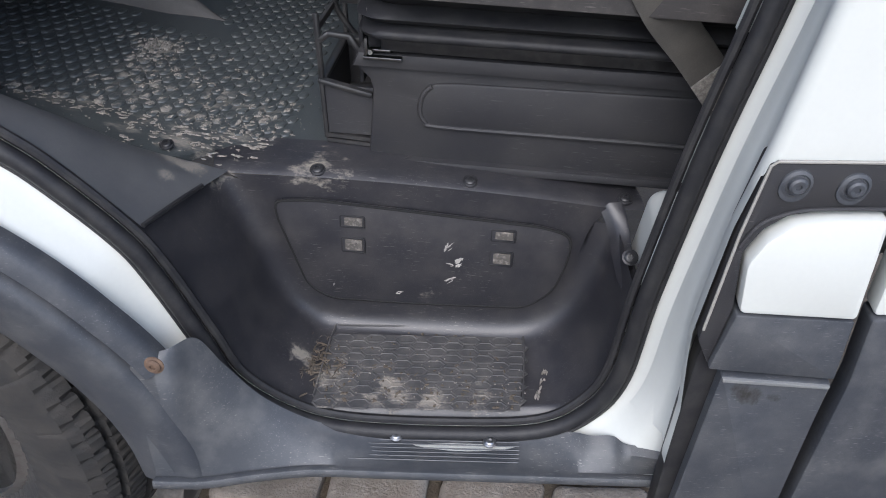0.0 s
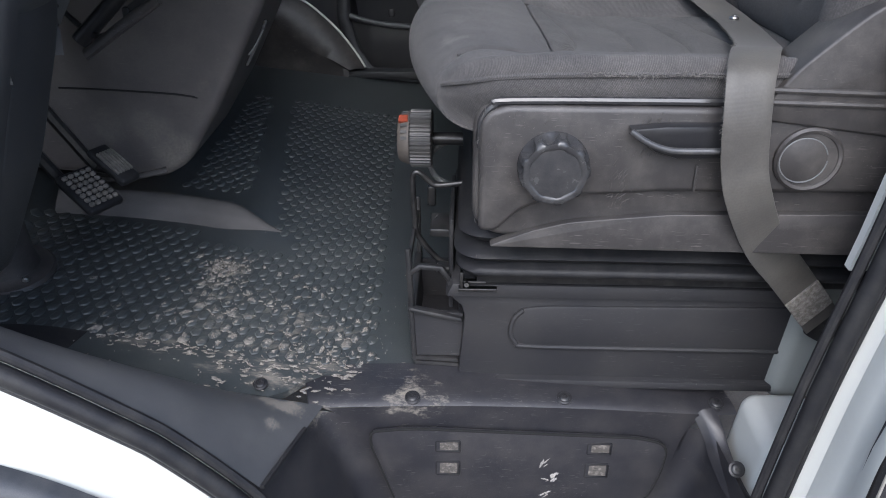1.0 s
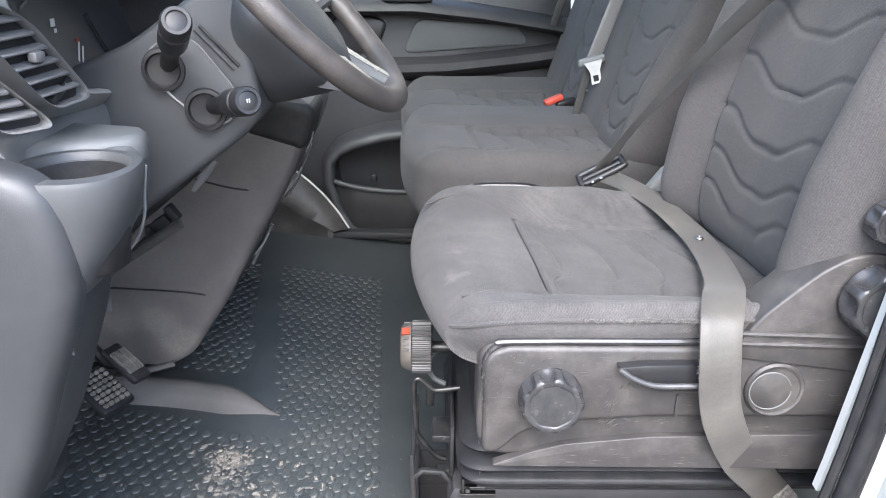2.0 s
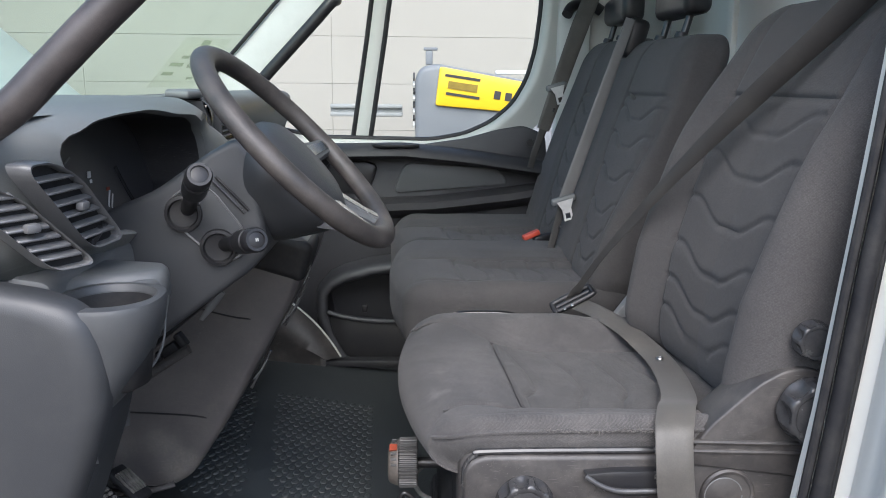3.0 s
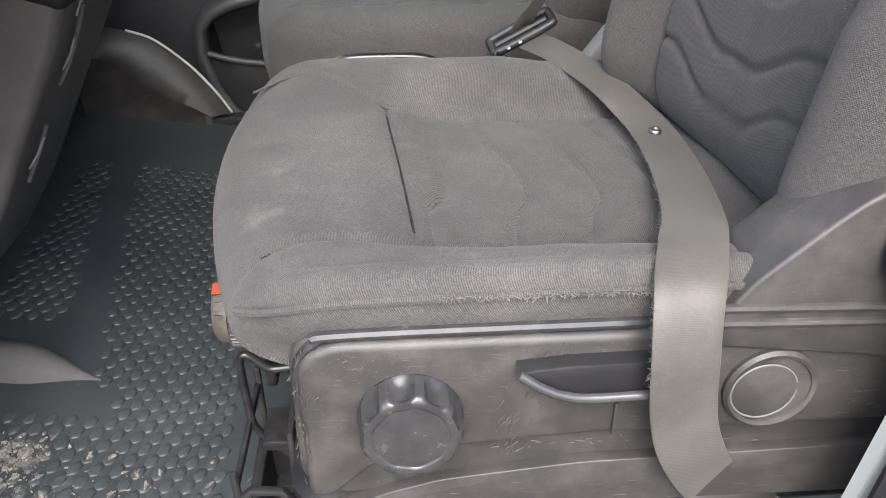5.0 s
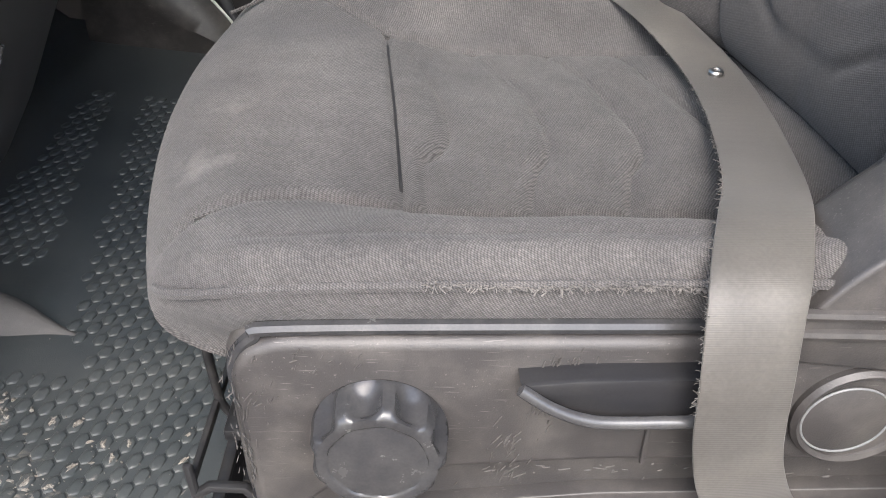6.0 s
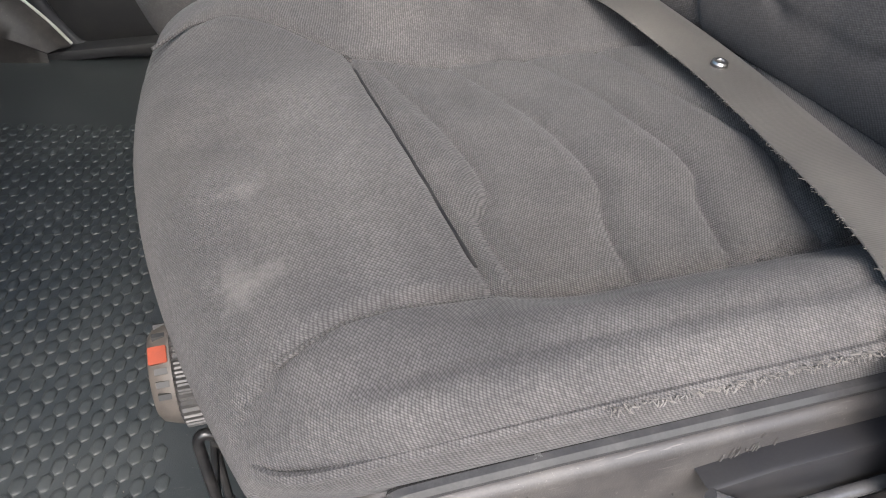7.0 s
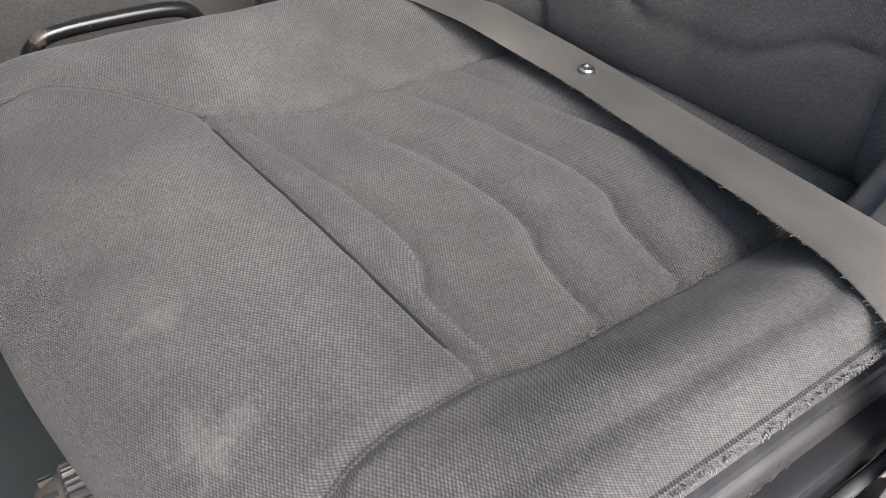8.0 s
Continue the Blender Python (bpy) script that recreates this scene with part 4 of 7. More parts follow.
CATCH = shader("dusty_catch", (0.085, 0.077, 0.068), 0.9, tint=(0.27, 0.245, 0.215), spots=150, spread=0.3)
for x, z in ((-0.192, 0.6425), (-0.192, 0.6045), (0.009, 0.631), (0.0085, 0.5925)):
    y = riser_y(x) - 0.0095
    up = z > 0.61
    w, h = (0.032, 0.018) if up else (0.031, 0.023)
    part("catch", join(box((x, y - 0.0005, z + h / 2), (w, 0.004, 0.0025), 0.001), box((x, y - 0.0005, z - h / 2), (w, 0.004, 0.0025), 0.001), box((x - w / 2, y - 0.0005, z), (0.0025, 0.004, h), 0.001), box((x + w / 2, y - 0.0005, z), (0.0025, 0.004, h), 0.001)), RUBBER, step)
    part("catch_tab", join(box((x, y - 0.0008, z), (w - 0.006, 0.002, h - 0.005), 0.0008), box((x, y - 0.002, z + 0.003), (0.010, 0.003, 0.003), 0.001)), CATCH, step, "dust-filled catch")


def screw(at, way, r=0.0075, parent=None, material=None):
    m = facing(at, way)
    s = part("screw", join(lathe([(r * 1.35, 0), (r * 1.35, 0.0012), (r * 1.0, 0.002), (r, 0.0035), (r * 0.8, 0.0048), (r * 0.42, 0.005), (r * 0.38, 0.0028), (0.0005, 0.0028)], 24, m)), material or SMOOTH, parent, "round-headed trim screw")
    return s


for p in ((-0.239, 0.912, 0.7075), (-0.041, 0.928, 0.700), (0.163, 0.944, 0.684)):
    screw(p, (0, -0.35, 1), 0.0075, step)
screw((0.166, 0.845, 0.662), (0, -0.7, 0.7), 0.0075, step)
screw((-0.432, 0.900, 0.733), (0, -0.3, 1), 0.007, step)


# hexagon studs
def hexagon(x, y, z, a, b, h, turn=0.0, hollow=False, slope=0.0):
    """A low six-sided stud a long and b wide."""
    c, s = math.cos(turn), math.sin(turn)
    def ring(k, dz):
        out = []
        for px, py in ((-0.5, 0), (-0.27, 0.5), (0.27, 0.5), (0.5, 0), (0.27, -0.5), (-0.27, -0.5)):
            u, v = px * a * k, py * b * k
            dx = u * c - v * s
            out.append(Vector((x + dx, y + u * s + v * c, z + dz + dx * slope)))
        return out
    if hollow:
        return loft([ring(1.0, -0.001), ring(0.93, h), ring(0.80, h), ring(0.74, h * 0.45)], True, True)
    return loft([ring(1.0, -0.001), ring(0.97, h * 0.75), ring(0.88, h), ring(0.3, h)], True, True)


studs = []
for j in range(11):
    for i in range(7):
        x = -0.205 + 0.045 * (i + 0.5 * (j % 2))
        y = 0.757 + 0.0124 * j + 0.11 * (x + 0.09)
        if x < 0.045:
            studs.append(hexagon(x, y, 0.4535 + 0.025 * max(0, y - 0.80), 0.036, 0.0165, 0.0016, 0.10, True))
part("tread_base", sheet(6, 8, lambda u, v: (-0.222 + 0.274 * u, 0.751 + 0.138 * v + 0.11 * (-0.132 + 0.274 * u), 0.4533 + 0.025 * max(0.0, 0.751 + 0.138 * v + 0.11 * (-0.132 + 0.274 * u) - 0.80))), TREAD, step, "dusty ground between the grip studs")
part("tread_studs", join(*studs), TREAD, step, "hexagon grip studs on the tread")["kind"] = "stuff"
fr = curve([(-0.222, 0.752, 0.456), (-0.222, 0.886, 0.4575), (-0.20, 0.893, 0.458), (0.03, 0.920, 0.4585), (0.05, 0.915, 0.458), (0.055, 0.80, 0.456), (0.052, 0.782, 0.4555)], 5)
part("tread_border", tube(fr, 0.0014, 6), TREAD, step)

# sill cover
sill = thing("sill_cover", (-0.05, 0.70, 0.36), "dusty dark grey plastic sill cover below the doorway", "sill cover")
secs = []
for x, yi, zi, crest in ((-0.395, 0.650, 0.60, 0.60), (-0.357, 0.658, 0.612, 0.608), (-0.335, 0.686, 0.606, 0.590), (-0.312, 0.700, 0.552, 0.545), (-0.270, 0.712, 0.485, 0.480), (-0.20, 0.724, 0.436, 0.434), (-0.10, 0.738, 0.415, 0.414), (0.05, 0.754, 0.414, 0.413), (0.115, 0.760, 0.430, 0.427), (0.145, 0.748, 0.442, 0.440), (0.172, 0.745, 0.449, 0.447), (0.186, 0.730, 0.454, 0.452), (0.205, 0.726, 0.457, 0.455), (0.250, 0.722, 0.460, 0.456)):
    yo = 0.682 + 0.10 * x - 0.025 * smooth(-0.20, -0.36, x)
    mid = (yi + yo) / 2
    secs.append([Vector((x, yi, zi)), Vector((x, yi - 0.012, crest - 0.004)), Vector((x, mid, 0.5 * (crest + 0.412) + 0.008 * smooth(-0.1, -0.25, x))), Vector((x, yo + 0.014, 0.413)), Vector((x, yo + 0.006, 0.4175)), Vector((x, yo + 0.002, 0.4175)), Vector((x, yo, 0.414)), Vector((x, yo, 0.406)), Vector((x, yo + 0.006, 0.402)), Vector((x, yo + 0.07, 0.398))])
fine = [list(r) for r in zip(*[curve(c, 7) for c in zip(*secs)])]
part("cover", loft(fine, False, False), SILL, sill, "", 60)
for k in range(6):
    part("rib", tube([(-0.205 + 0.001 * k, 0.695 + 0.0068 * k + 0.11 * -0.205 + 0.012, 0.4165 - 0.0004 * k), (0.055, 0.695 + 0.0068 * k + 0.11 * 0.055 + 0.012, 0.4145 - 0.0002 * k)], 0.0009, 6), SILL, sill)
screw((-0.108, 0.733, 0.4165), (0, -0.1, 1), 0.0065, sill, STEEL)
screw((0.016, 0.741, 0.4150), (0, -0.1, 1), 0.0065, sill, STEEL)

# wheel arch cladding and wheel
arch = thing("wheel_arch_trim", (-0.42, 0.62, 0.40), "dark grey plastic wheel arch flare", "wheel arch")


def arc(profile, a0, a1, grow=0.0, n=44):
    rings = []
    for i in range(n + 1):
        a = radians(a0 + (a1 - a0) * i / n)
        up = 1 + grow * max(0.0, (math.degrees(a) - 29) / 23 - 0.4)
        rings.append([Vector((-0.80 + r * up * math.cos(a), y + 0.12 * (r * math.cos(a) - 0.4), 0.36 + r * up * math.sin(a))) for r, y in profile])
    return loft(rings, False, False)


part("upper_band", arc([(0.500, 0.662), (0.5015, 0.650), (0.500, 0.641), (0.494, 0.634), (0.480, 0.630), (0.475, 0.638), (0.473, 0.66)], 28, 120, 0.03), CLAD, arch, "", 60)
part("flare", arc([(0.473, 0.665), (0.469, 0.640), (0.464, 0.630), (0.455, 0.626), (0.430, 0.631), (0.404, 0.639), (0.380, 0.650), (0.371, 0.660), (0.374, 0.70), (0.405, 0.78)], 4, 120, 0.03), CLAD, arch, "", 60)
screw((-0.345, 0.606, 0.640), (0, -1, 0.1), 0.008, arch, shader("rusty_screw", (0.09, 0.055, 0.035), 0.8, tint=(0.20, 0.13, 0.08), spots=90))
liner = arc([(0.400, 0.70), (0.41, 0.78), (0.42, 1.0)], -25, 150)
part("liner", liner, RUBBER, arch, "black wheel arch liner")

wheel_at, AXLE = Vector((-0.828, 0.724, 0.36)), (0.26, 0.966, 0)
wheel = thing("front_wheel", (-0.80, 0.77, 0.0), "dusty black front tyre on a steel wheel", "wheel")


def tread(a, h):
    return 1 - (0.022 if (a * 34 / math.pi + 14 * h) % 1 < 0.16 and abs(h - 0.11) > 0.012 else 0.0)


prof = [(0.20, 0.03), (0.24, 0.005), (0.30, 0.0), (0.335, 0.008), (0.348, 0.022), (0.353, 0.040), (0.343, 0.042), (0.343, 0.050), (0.356, 0.052), (0.357, 0.086), (0.346, 0.088), (0.346, 0.098), (0.358, 0.10), (0.358, 0.126), (0.346, 0.128), (0.346, 0.138), (0.356, 0.14), (0.356, 0.172), (0.343, 0.174), (0.343, 0.182), (0.352, 0.186), (0.335, 0.215), (0.30, 0.222), (0.20, 0.20)]
tyre = part("tyre", lathe(prof, 432, facing(wheel_at, AXLE), tread), TYRE, wheel, "", 30)
part("rim", lathe([(0.205, 0.03), (0.19, 0.02), (0.185, 0.06), (0.12, 0.07), (0.06, 0.05), (0.002, 0.05)], 48, facing(wheel_at, AXLE)), STEEL, wheel)

# rear side of the cab: pillar panels and hinge plate
side = thing("rear_side_panel", (0.34, 0.68, 0.36), "white van side panel with dark grey lower cladding", "side panel")


def flank(outline, out, back_, material, name, label="", r=0.004, rad=0.012):
    geo = prism(rounded(outline, rad, 4), -out, back_, "y", r)
    return part(name, ([Vector((v.x, v.y + wall_line(0.64, v.x), v.z)) for v in geo[0]], geo[1]), material, side, label)


STAINED = soiled(scratched(shader("stained_grey_cladding", (0.040, 0.044, 0.052), 0.50, tint=(0.085, 0.087, 0.090), spots=17, spread=0.45, grain=1200, relief=0.3, depth=0.0005), (0.20, 0.20, 0.20), 0.5, 0.5), [(-0.052, -0.014, 0.275, 0.030, 0.62), (-0.025, -0.014, 0.272, 0.028, 0.60), (0.005, -0.014, 0.282, 0.016, 0.60), (-0.10, -0.014, 0.20, 0.02, 0.40)], (0.016, 0.015, 0.013), 60.0, (1, 1, 0.6), 0.25, (0.022, 0.020, 0.017))
flank([(0.243, 0.745), (0.361, 0.739), (0.352, 0.857), (0.300, 0.8555), (0.267, 0.849), (0.248, 0.832), (0.236, 0.804)], 0.014, 0.03, WHITE, "white_pad", "white painted corner pad", 0.004, 0.007)
flank([(0.231, 0.667), (0.366, 0.655), (0.361, 0.735), (0.242, 0.741)], 0.012, 0.03, CLAD, "upper_cladding", "dark grey cladding with a run of rust", 0.002, 0.003)
flank([(0.237, 0.345), (0.366, 0.345), (0.366, 0.647), (0.248, 0.656)], 0.010, 0.03, STAINED, "lower_cladding", "dark grey lower cladding with a damp stain", 0.002, 0.003)
# edge highlight at the cladding joint, put in as a paler strip
flank([(0.250, 0.6495), (0.364, 0.6415), (0.365, 0.6455), (0.249, 0.6545)], 0.0135, 0.0, GREYTRIM, "joint_highlight", "pale strip as the highlight on the cladding's upper edge", 0.001, 0.001)
flank([(0.2225, 0.832), (0.233, 0.905), (0.237, 0.908), (0.40, 0.910), (0.40, 0.862), (0.290, 0.861), (0.262, 0.855), (0.243, 0.839), (0.231, 0.812), (0.239, 0.745), (0.231, 0.668), (0.215, 0.700)], 0.004, 0.03, PLASTIC, "hinge_plate", "dark plastic plate with two screws", 0.002, 0.003)
part("plate_rim", tube([(x, wall_line(0.64, x) - 0.0045, z) for x, z in ((0.2165, 0.715), (0.2235, 0.834), (0.232, 0.906), (0.237, 0.911), (0.38, 0.913))], 0.0016, 6), shader("cream_sealant", (0.30, 0.29, 0.26), 0.6, tint=(0.26, 0.24, 0.20), spots=60), side, "cream sealant round the plate")
part("plate_fold", tube(curve([(x, wall_line(0.64, x) - 0.006, z) for x, z in ((0.226, 0.820), (0.238, 0.846), (0.262, 0.8595), (0.29, 0.864), (0.36, 0.866))], 5), 0.002, 6), PLASTIC, side)
for x, z in ((0.259, 0.889), (0.311, 0.887)):
    y = wall_line(0.64, x) - 0.004
    part("screw_boss", lathe([(0.0145, 0), (0.014, 0.002), (0.011, 0.0035), (0.0095, 0.001), (0.0085, 0.001), (0.008, 0.006), (0.006, 0.0075), (0.003, 0.0072), (0.0026, 0.005), (0.001, 0.005)], 32, facing((x, y, z), (0.1, -1, 0))), CLAD, side, "recessed screw boss")
    part("boss_collar", lathe([(0.0140, -0.001), (0.0140, 0.0012), (0.009, 0.0012)], 32, facing((x - 0.001, y - 0.001, z - 0.004), (0.1, -1, 0))), CLAD, side, "pale worn seat of the screw")
flank([(0.377, 0.742), (0.80, 0.738), (0.80, 2.2), (0.40, 2.2), (0.372, 0.90)], 0.010, 0.02, WHITE, "rear_panel", "white painted side panel", 0.004, 0.006)
flank([(0.377, 0.33), (0.80, 0.33), (0.80, 0.735), (0.377, 0.739), (0.383, 0.65)], 0.012, 0.02, CLAD, "rear_cladding", "dark grey side cladding", 0.004, 0.006)
flank([(0.222, 0.36), (0.245, 0.36), (0.255, 0.70), (0.228, 0.70), (0.222, 0.668), (0.222, 0.60)], -0.006, 0.035, RUBBER, "gap_seal", "black rubber strip in the gap", 0.003)
# the pillar's skin: a return from the doorway's frame out to the flank, then flat behind the plate
rear_rim = [q for q in rim if q.x > 0.12 and 0.49 < q.z < 2.1]


def pillar_edge(z):
    return between(z, [(0.50, 0.222), (0.588, 0.222), (0.66, 0.214), (0.70, 0.210), (0.833, 0.2195), (0.906, 0.2325), (1.15, 0.262), (1.6, 0.305), (2.1, 0.33)])


skin = []
for k in range(9):
    row = []
    for q in rear_rim:
        xe, yw = pillar_edge(q.z), wall_line(0.64, pillar_edge(q.z))
        a, b = Vector((q.x + 0.040, q.y - 0.020, q.z)), Vector((xe + 0.012, 0.5 * (q.y - 0.02 + yw), q.z))
        c = Vector((xe - 0.001, yw + 0.004, q.z))
        if k <= 6:
            t = k / 6
            v = (1 - t) ** 2 * a + 2 * t * (1 - t) * b + t * t * c
            v.x -= 0.004 * math.sin(3 * math.pi * t)
        else:
            flat = smooth(0.895, 0.915, q.z)
            v = c + (Vector((0.010, -0.006, 0)) if k == 7 else Vector((0.42 - xe, wall_line(0.64, 0.42) - yw - 0.006, 0))) * flat
        row.append(v)
    skin.append(row)
part("pillar_skin", loft(skin, False, False), WHITE, side, "white painted pillar", 70)

# sill trim ahead of the step, between floor and rim
edge_in = curve([(-0.352, 0.893, 0.706), (-0.45, 0.875, 0.738), (-0.55, 0.862, 0.765), (-0.70, 0.850, 0.805), (-0.90, 0.835, 0.90)], 8)
edge_out = curve([(-0.389, 0.722, 0.732), (-0.457, 0.714, 0.809), (-0.52, 0.706, 0.860), (-0.66, 0.694, 0.960), (-0.84, 0.680, 1.08)], 8)
rows = []
for k in range(9):
    t = k / 8
    rows.append([a.lerp(b, t) + Vector((0, 0, 0.030 * math.sin(math.pi * t) * smooth(-0.06, 0.45, i / len(edge_in)))) for i, (a, b) in enumerate(zip(edge_in, edge_out))])
solid("sill_trim", loft(rows, False, False), soiled(scratched(shader("dusted_trim_plastic", (0.070, 0.072, 0.077), 0.46, tint=(0.115, 0.115, 0.115), spots=12, spread=0.6, grain=1200, relief=0.35, depth=0.0005), (0.16, 0.155, 0.145), 0.4, 0.5), [(-0.385, 0.87, 0.725, 0.045, 0.62), (-0.42, 0.86, 0.735, 0.05, 0.58), (-0.40, 0.815, 0.74, 0.04, 0.52), (-0.46, 0.86, 0.75, 0.05, 0.55), (-0.52, 0.86, 0.765, 0.06, 0.46), (-0.60, 0.855, 0.785, 0.06, 0.42)], (0.17, 0.155, 0.13), 200.0, (1, 0.5, 1), 0.2, (0.26, 0.24, 0.21)), "black plastic trim over the front of the sill", "trim", kind="structure", sharp=60)
# cheek joint
solid("trim_joint", tube(curve([(-0.364, 0.835, 0.7185), (-0.374, 0.785, 0.727), (-0.388, 0.722, 0.7345)], 6), 0.003, 6), RUBBER, "dark joint between two trims", "trim", kind="structure")

part("rivet", lathe([(0.0095, 0), (0.009, 0.002), (0.006, 0.003), (0.0055, 0.001), (0.001, 0.001)], 24, facing((-0.534, 0.651, 0.775), (0, -1, 0.1))), shader("rusty_rivet", (0.17, 0.085, 0.050), 0.7, tint=(0.30, 0.24, 0.20), spots=160, spread=0.4), body, "rusty brown rivet")

# ---- dashboard ----
dash = thing("dashboard", (-0.9, 1.5, 1.0), "dark grey grained plastic dashboard", "dashboard")


def rays(outline, c, n):
    """The outline met by n rays from c, so that two outlines can be joined."""
    out = []
    k = len(outline)
    for i in range(n):
        a = 2 * math.pi * i / n
        dx, dz = math.cos(a), math.sin(a)
        best = 0.0
        for j in range(k):
            (x1, z1), (x2, z2) = outline[j], outline[(j + 1) % k]
            ex, ez = x2 - x1, z2 - z1
            den = dx * ez - dz * ex
            if abs(den) < 1e-12:
                continue
            t = ((x1 - c[0]) * ez - (z1 - c[1]) * ex) / den
            s = ((x1 - c[0]) * dz - (z1 - c[1]) * dx) / den
            if t > 0 and -1e-6 <= s <= 1 + 1e-6:
                best = max(best, t)
        out.append((c[0] + dx * best, c[1] + dz * best))
    return out


OPEN = rounded([(0.817, 1.498), (0.835, 1.508), (0.877, 1.513), (0.901, 1.522), (0.957, 1.528), (1.047, 1.530), (1.094, 1.526), (1.133, 1.521), (1.204, 1.517), (1.258, 1.503), (1.288, 1.481), (1.301, 1.448), (1.30, 1.40), (1.25, 1.378), (1.12, 1.368), (1.016, 1.372), (0.963, 1.381), (0.923, 1.397), (0.882, 1.428), (0.845, 1.456), (0.821, 1.484)], 0.012, 3)
MID = (1.09, 1.450)
OUTER = rounded([(0.695, 1.376), (0.81, 1.356), (0.97, 1.334), (1.38, 1.334), (1.45, 1.38), (1.455, 1.452), (1.415, 1.492), (1.345, 1.526), (1.25, 1.546), (1.08, 1.551), (0.95, 1.545), (0.82, 1.535), (0.695, 1.522)], 0.025, 5)
inner, outer = rays(OPEN, MID, 160), rays(OUTER, MID, 160)


def face_x(y, z):
    """The dashboard's front face: bowed, and leaning with height."""
    return -0.605 + 0.03 * smooth(1.0, 1.35, y) - 0.05 * smooth(0.80, 0.69, y) + 0.018 * smooth(1.49, 1.525, z) * smooth(0.85, 1.0, y) + 0.045 * smooth(1.30, 1.40, y) * smooth(1.53, 1.45, z)


def ring3(pts, dx, grow=1.0):
    return [(face_x(y, z) + dx, MID[0] + (y - MID[0]) * grow, MID[1] + (z - MID[1]) * grow) for y, z in pts]


midr = [((a[0] * 0.5 + b[0] * 0.5), (a[1] * 0.5 + b[1] * 0.5)) for a, b in zip(inner, outer)]
# the hood's paler tone stands for daylight falling on it
part("instrument_hood", loft([ring3(outer, -0.5, 0.99), ring3(outer, -0.075, 1.0), ring3(outer, -0.055, 0.997), ring3(outer, -0.040, 0.985), ring3(midr, -0.010), ring3(inner, 0.004, 1.04), ring3(inner, 0.0, 1.0), ring3(inner, -0.012, 0.985)], True, False), UPPER, dash, "grained instrument hood, windscreen light put into its colour", 45)
part("instrument_well", loft([ring3(inner, -0.010, 0.990), ring3(inner, -0.045, 0.975), ring3(inner, -0.110, 0.955)], True, False), PLASTIC, dash, "dark sides of the instrument well", 60)


def lens_x(y, z):
    """The lens over the dials: a drum, nearer at its foot."""
    k = (1.535 - z) / 0.175
    return -0.686 + 0.045 * k * k - 0.10 * (y - 1.06) ** 2


LENS = shader("smoked_display_lens", (0.050, 0.050, 0.054), 0.42, tint=(0.060, 0.060, 0.062), spots=9, relief=0.02)
gauge = part("gauge_lens", sheet(20, 24, lambda u, v: (lens_x(0.80 + 0.54 * u, 1.350 + 0.185 * v), 0.80 + 0.54 * u, 1.350 + 0.185 * v)), LENS, dash, "smoked drum-shaped lens over the dials", 80)
part("dial_edge", tube([(lens_x(1.155 + 0.30 * (1.43 - z), z) + 0.001, 1.155 + 0.30 * (1.43 - z), z) for z in np.linspace(1.37, 1.445, 10)], 0.0035, 8), RUBBER, gauge, "dark edge of the round dial")
for y, z, w, h, turn, mat in ((1.051, 1.444, 0.010, 0.009, 0, PALEINK), (1.050, 1.435, 0.006, 0.005, 0, PALEINK), (1.095, 1.419, 0.010, 0.005, 0, ORANGE), (1.079, 1.402, 0.0030, 0.034, -18, PALEINK), (1.087, 1.399, 0.0030, 0.028, -18, PALEINK), (1.110, 1.386, 0.010, 0.004, 8, PALEINK), (1.120, 1.387, 0.005, 0.003, 8, PALEINK), (1.000, 1.468, 0.020, 0.003, 20, GREYTRIM)):
    part("dial_mark", box((lens_x(y, z) + 0.002, y, z), (0.0015, w, h), 0.0004, 1, pose(0, 0, 0, turn, 0, 0)), mat, gauge)
part("hood_notch", box((-0.60, 1.060, 1.372), (0.05, 0.05, 0.03), 0.008), DASH, dash)


def vent(c, hw, hh, yaw, n, parent, lean=0.75):
    """An air vent: raised rim, dark throat, slats and a thumb wheel."""
    m = Matrix.Translation(c) @ pose(0, 0, 0, 0, 0, yaw)
    o = rounded([(-hw, -hh), (hw, -hh), (hw, hh * 0.6), (hw * 0.3, hh), (-hw, hh)], min(hw, hh) * 0.5, 5)
    k = len(o)
    rim_ = part("vent_rim", moved(loft([[(dx, y * g - lean * z * g, z * g) for y, z in o] for dx, g in ((-0.01, 1.10), (0.009, 1.08), (0.013, 1.05), (0.012, 1.01), (0.002, 0.99))], True, False), m), BEZEL, parent, "satin rim of an air vent", 50)
    part("throat", moved(loft([[(0.002, y - lean * z, z) for y, z in o], [(0.001, y * 0.05, z * 0.05) for y, z in o]], True, True), m), RUBBER, rim_)
    for i in range(n):
        z = -hh * 0.85 + 2 * hh * 0.85 * (i + 0.5) / n
        part("slat", moved(box((0.0065, -lean * z, z), (0.011, hw * 1.90, 0.0034), 0.0012, 1, pose(0, 0, 0, 0, 22, 0)), m), BEZEL, rim_)
    part("thumb_tab", moved(box((0.013, hw * 0.1, 0.0), (0.010, 0.016, 0.010), 0.003), m), BEZEL, rim_, "grey thumb tab")
    return m


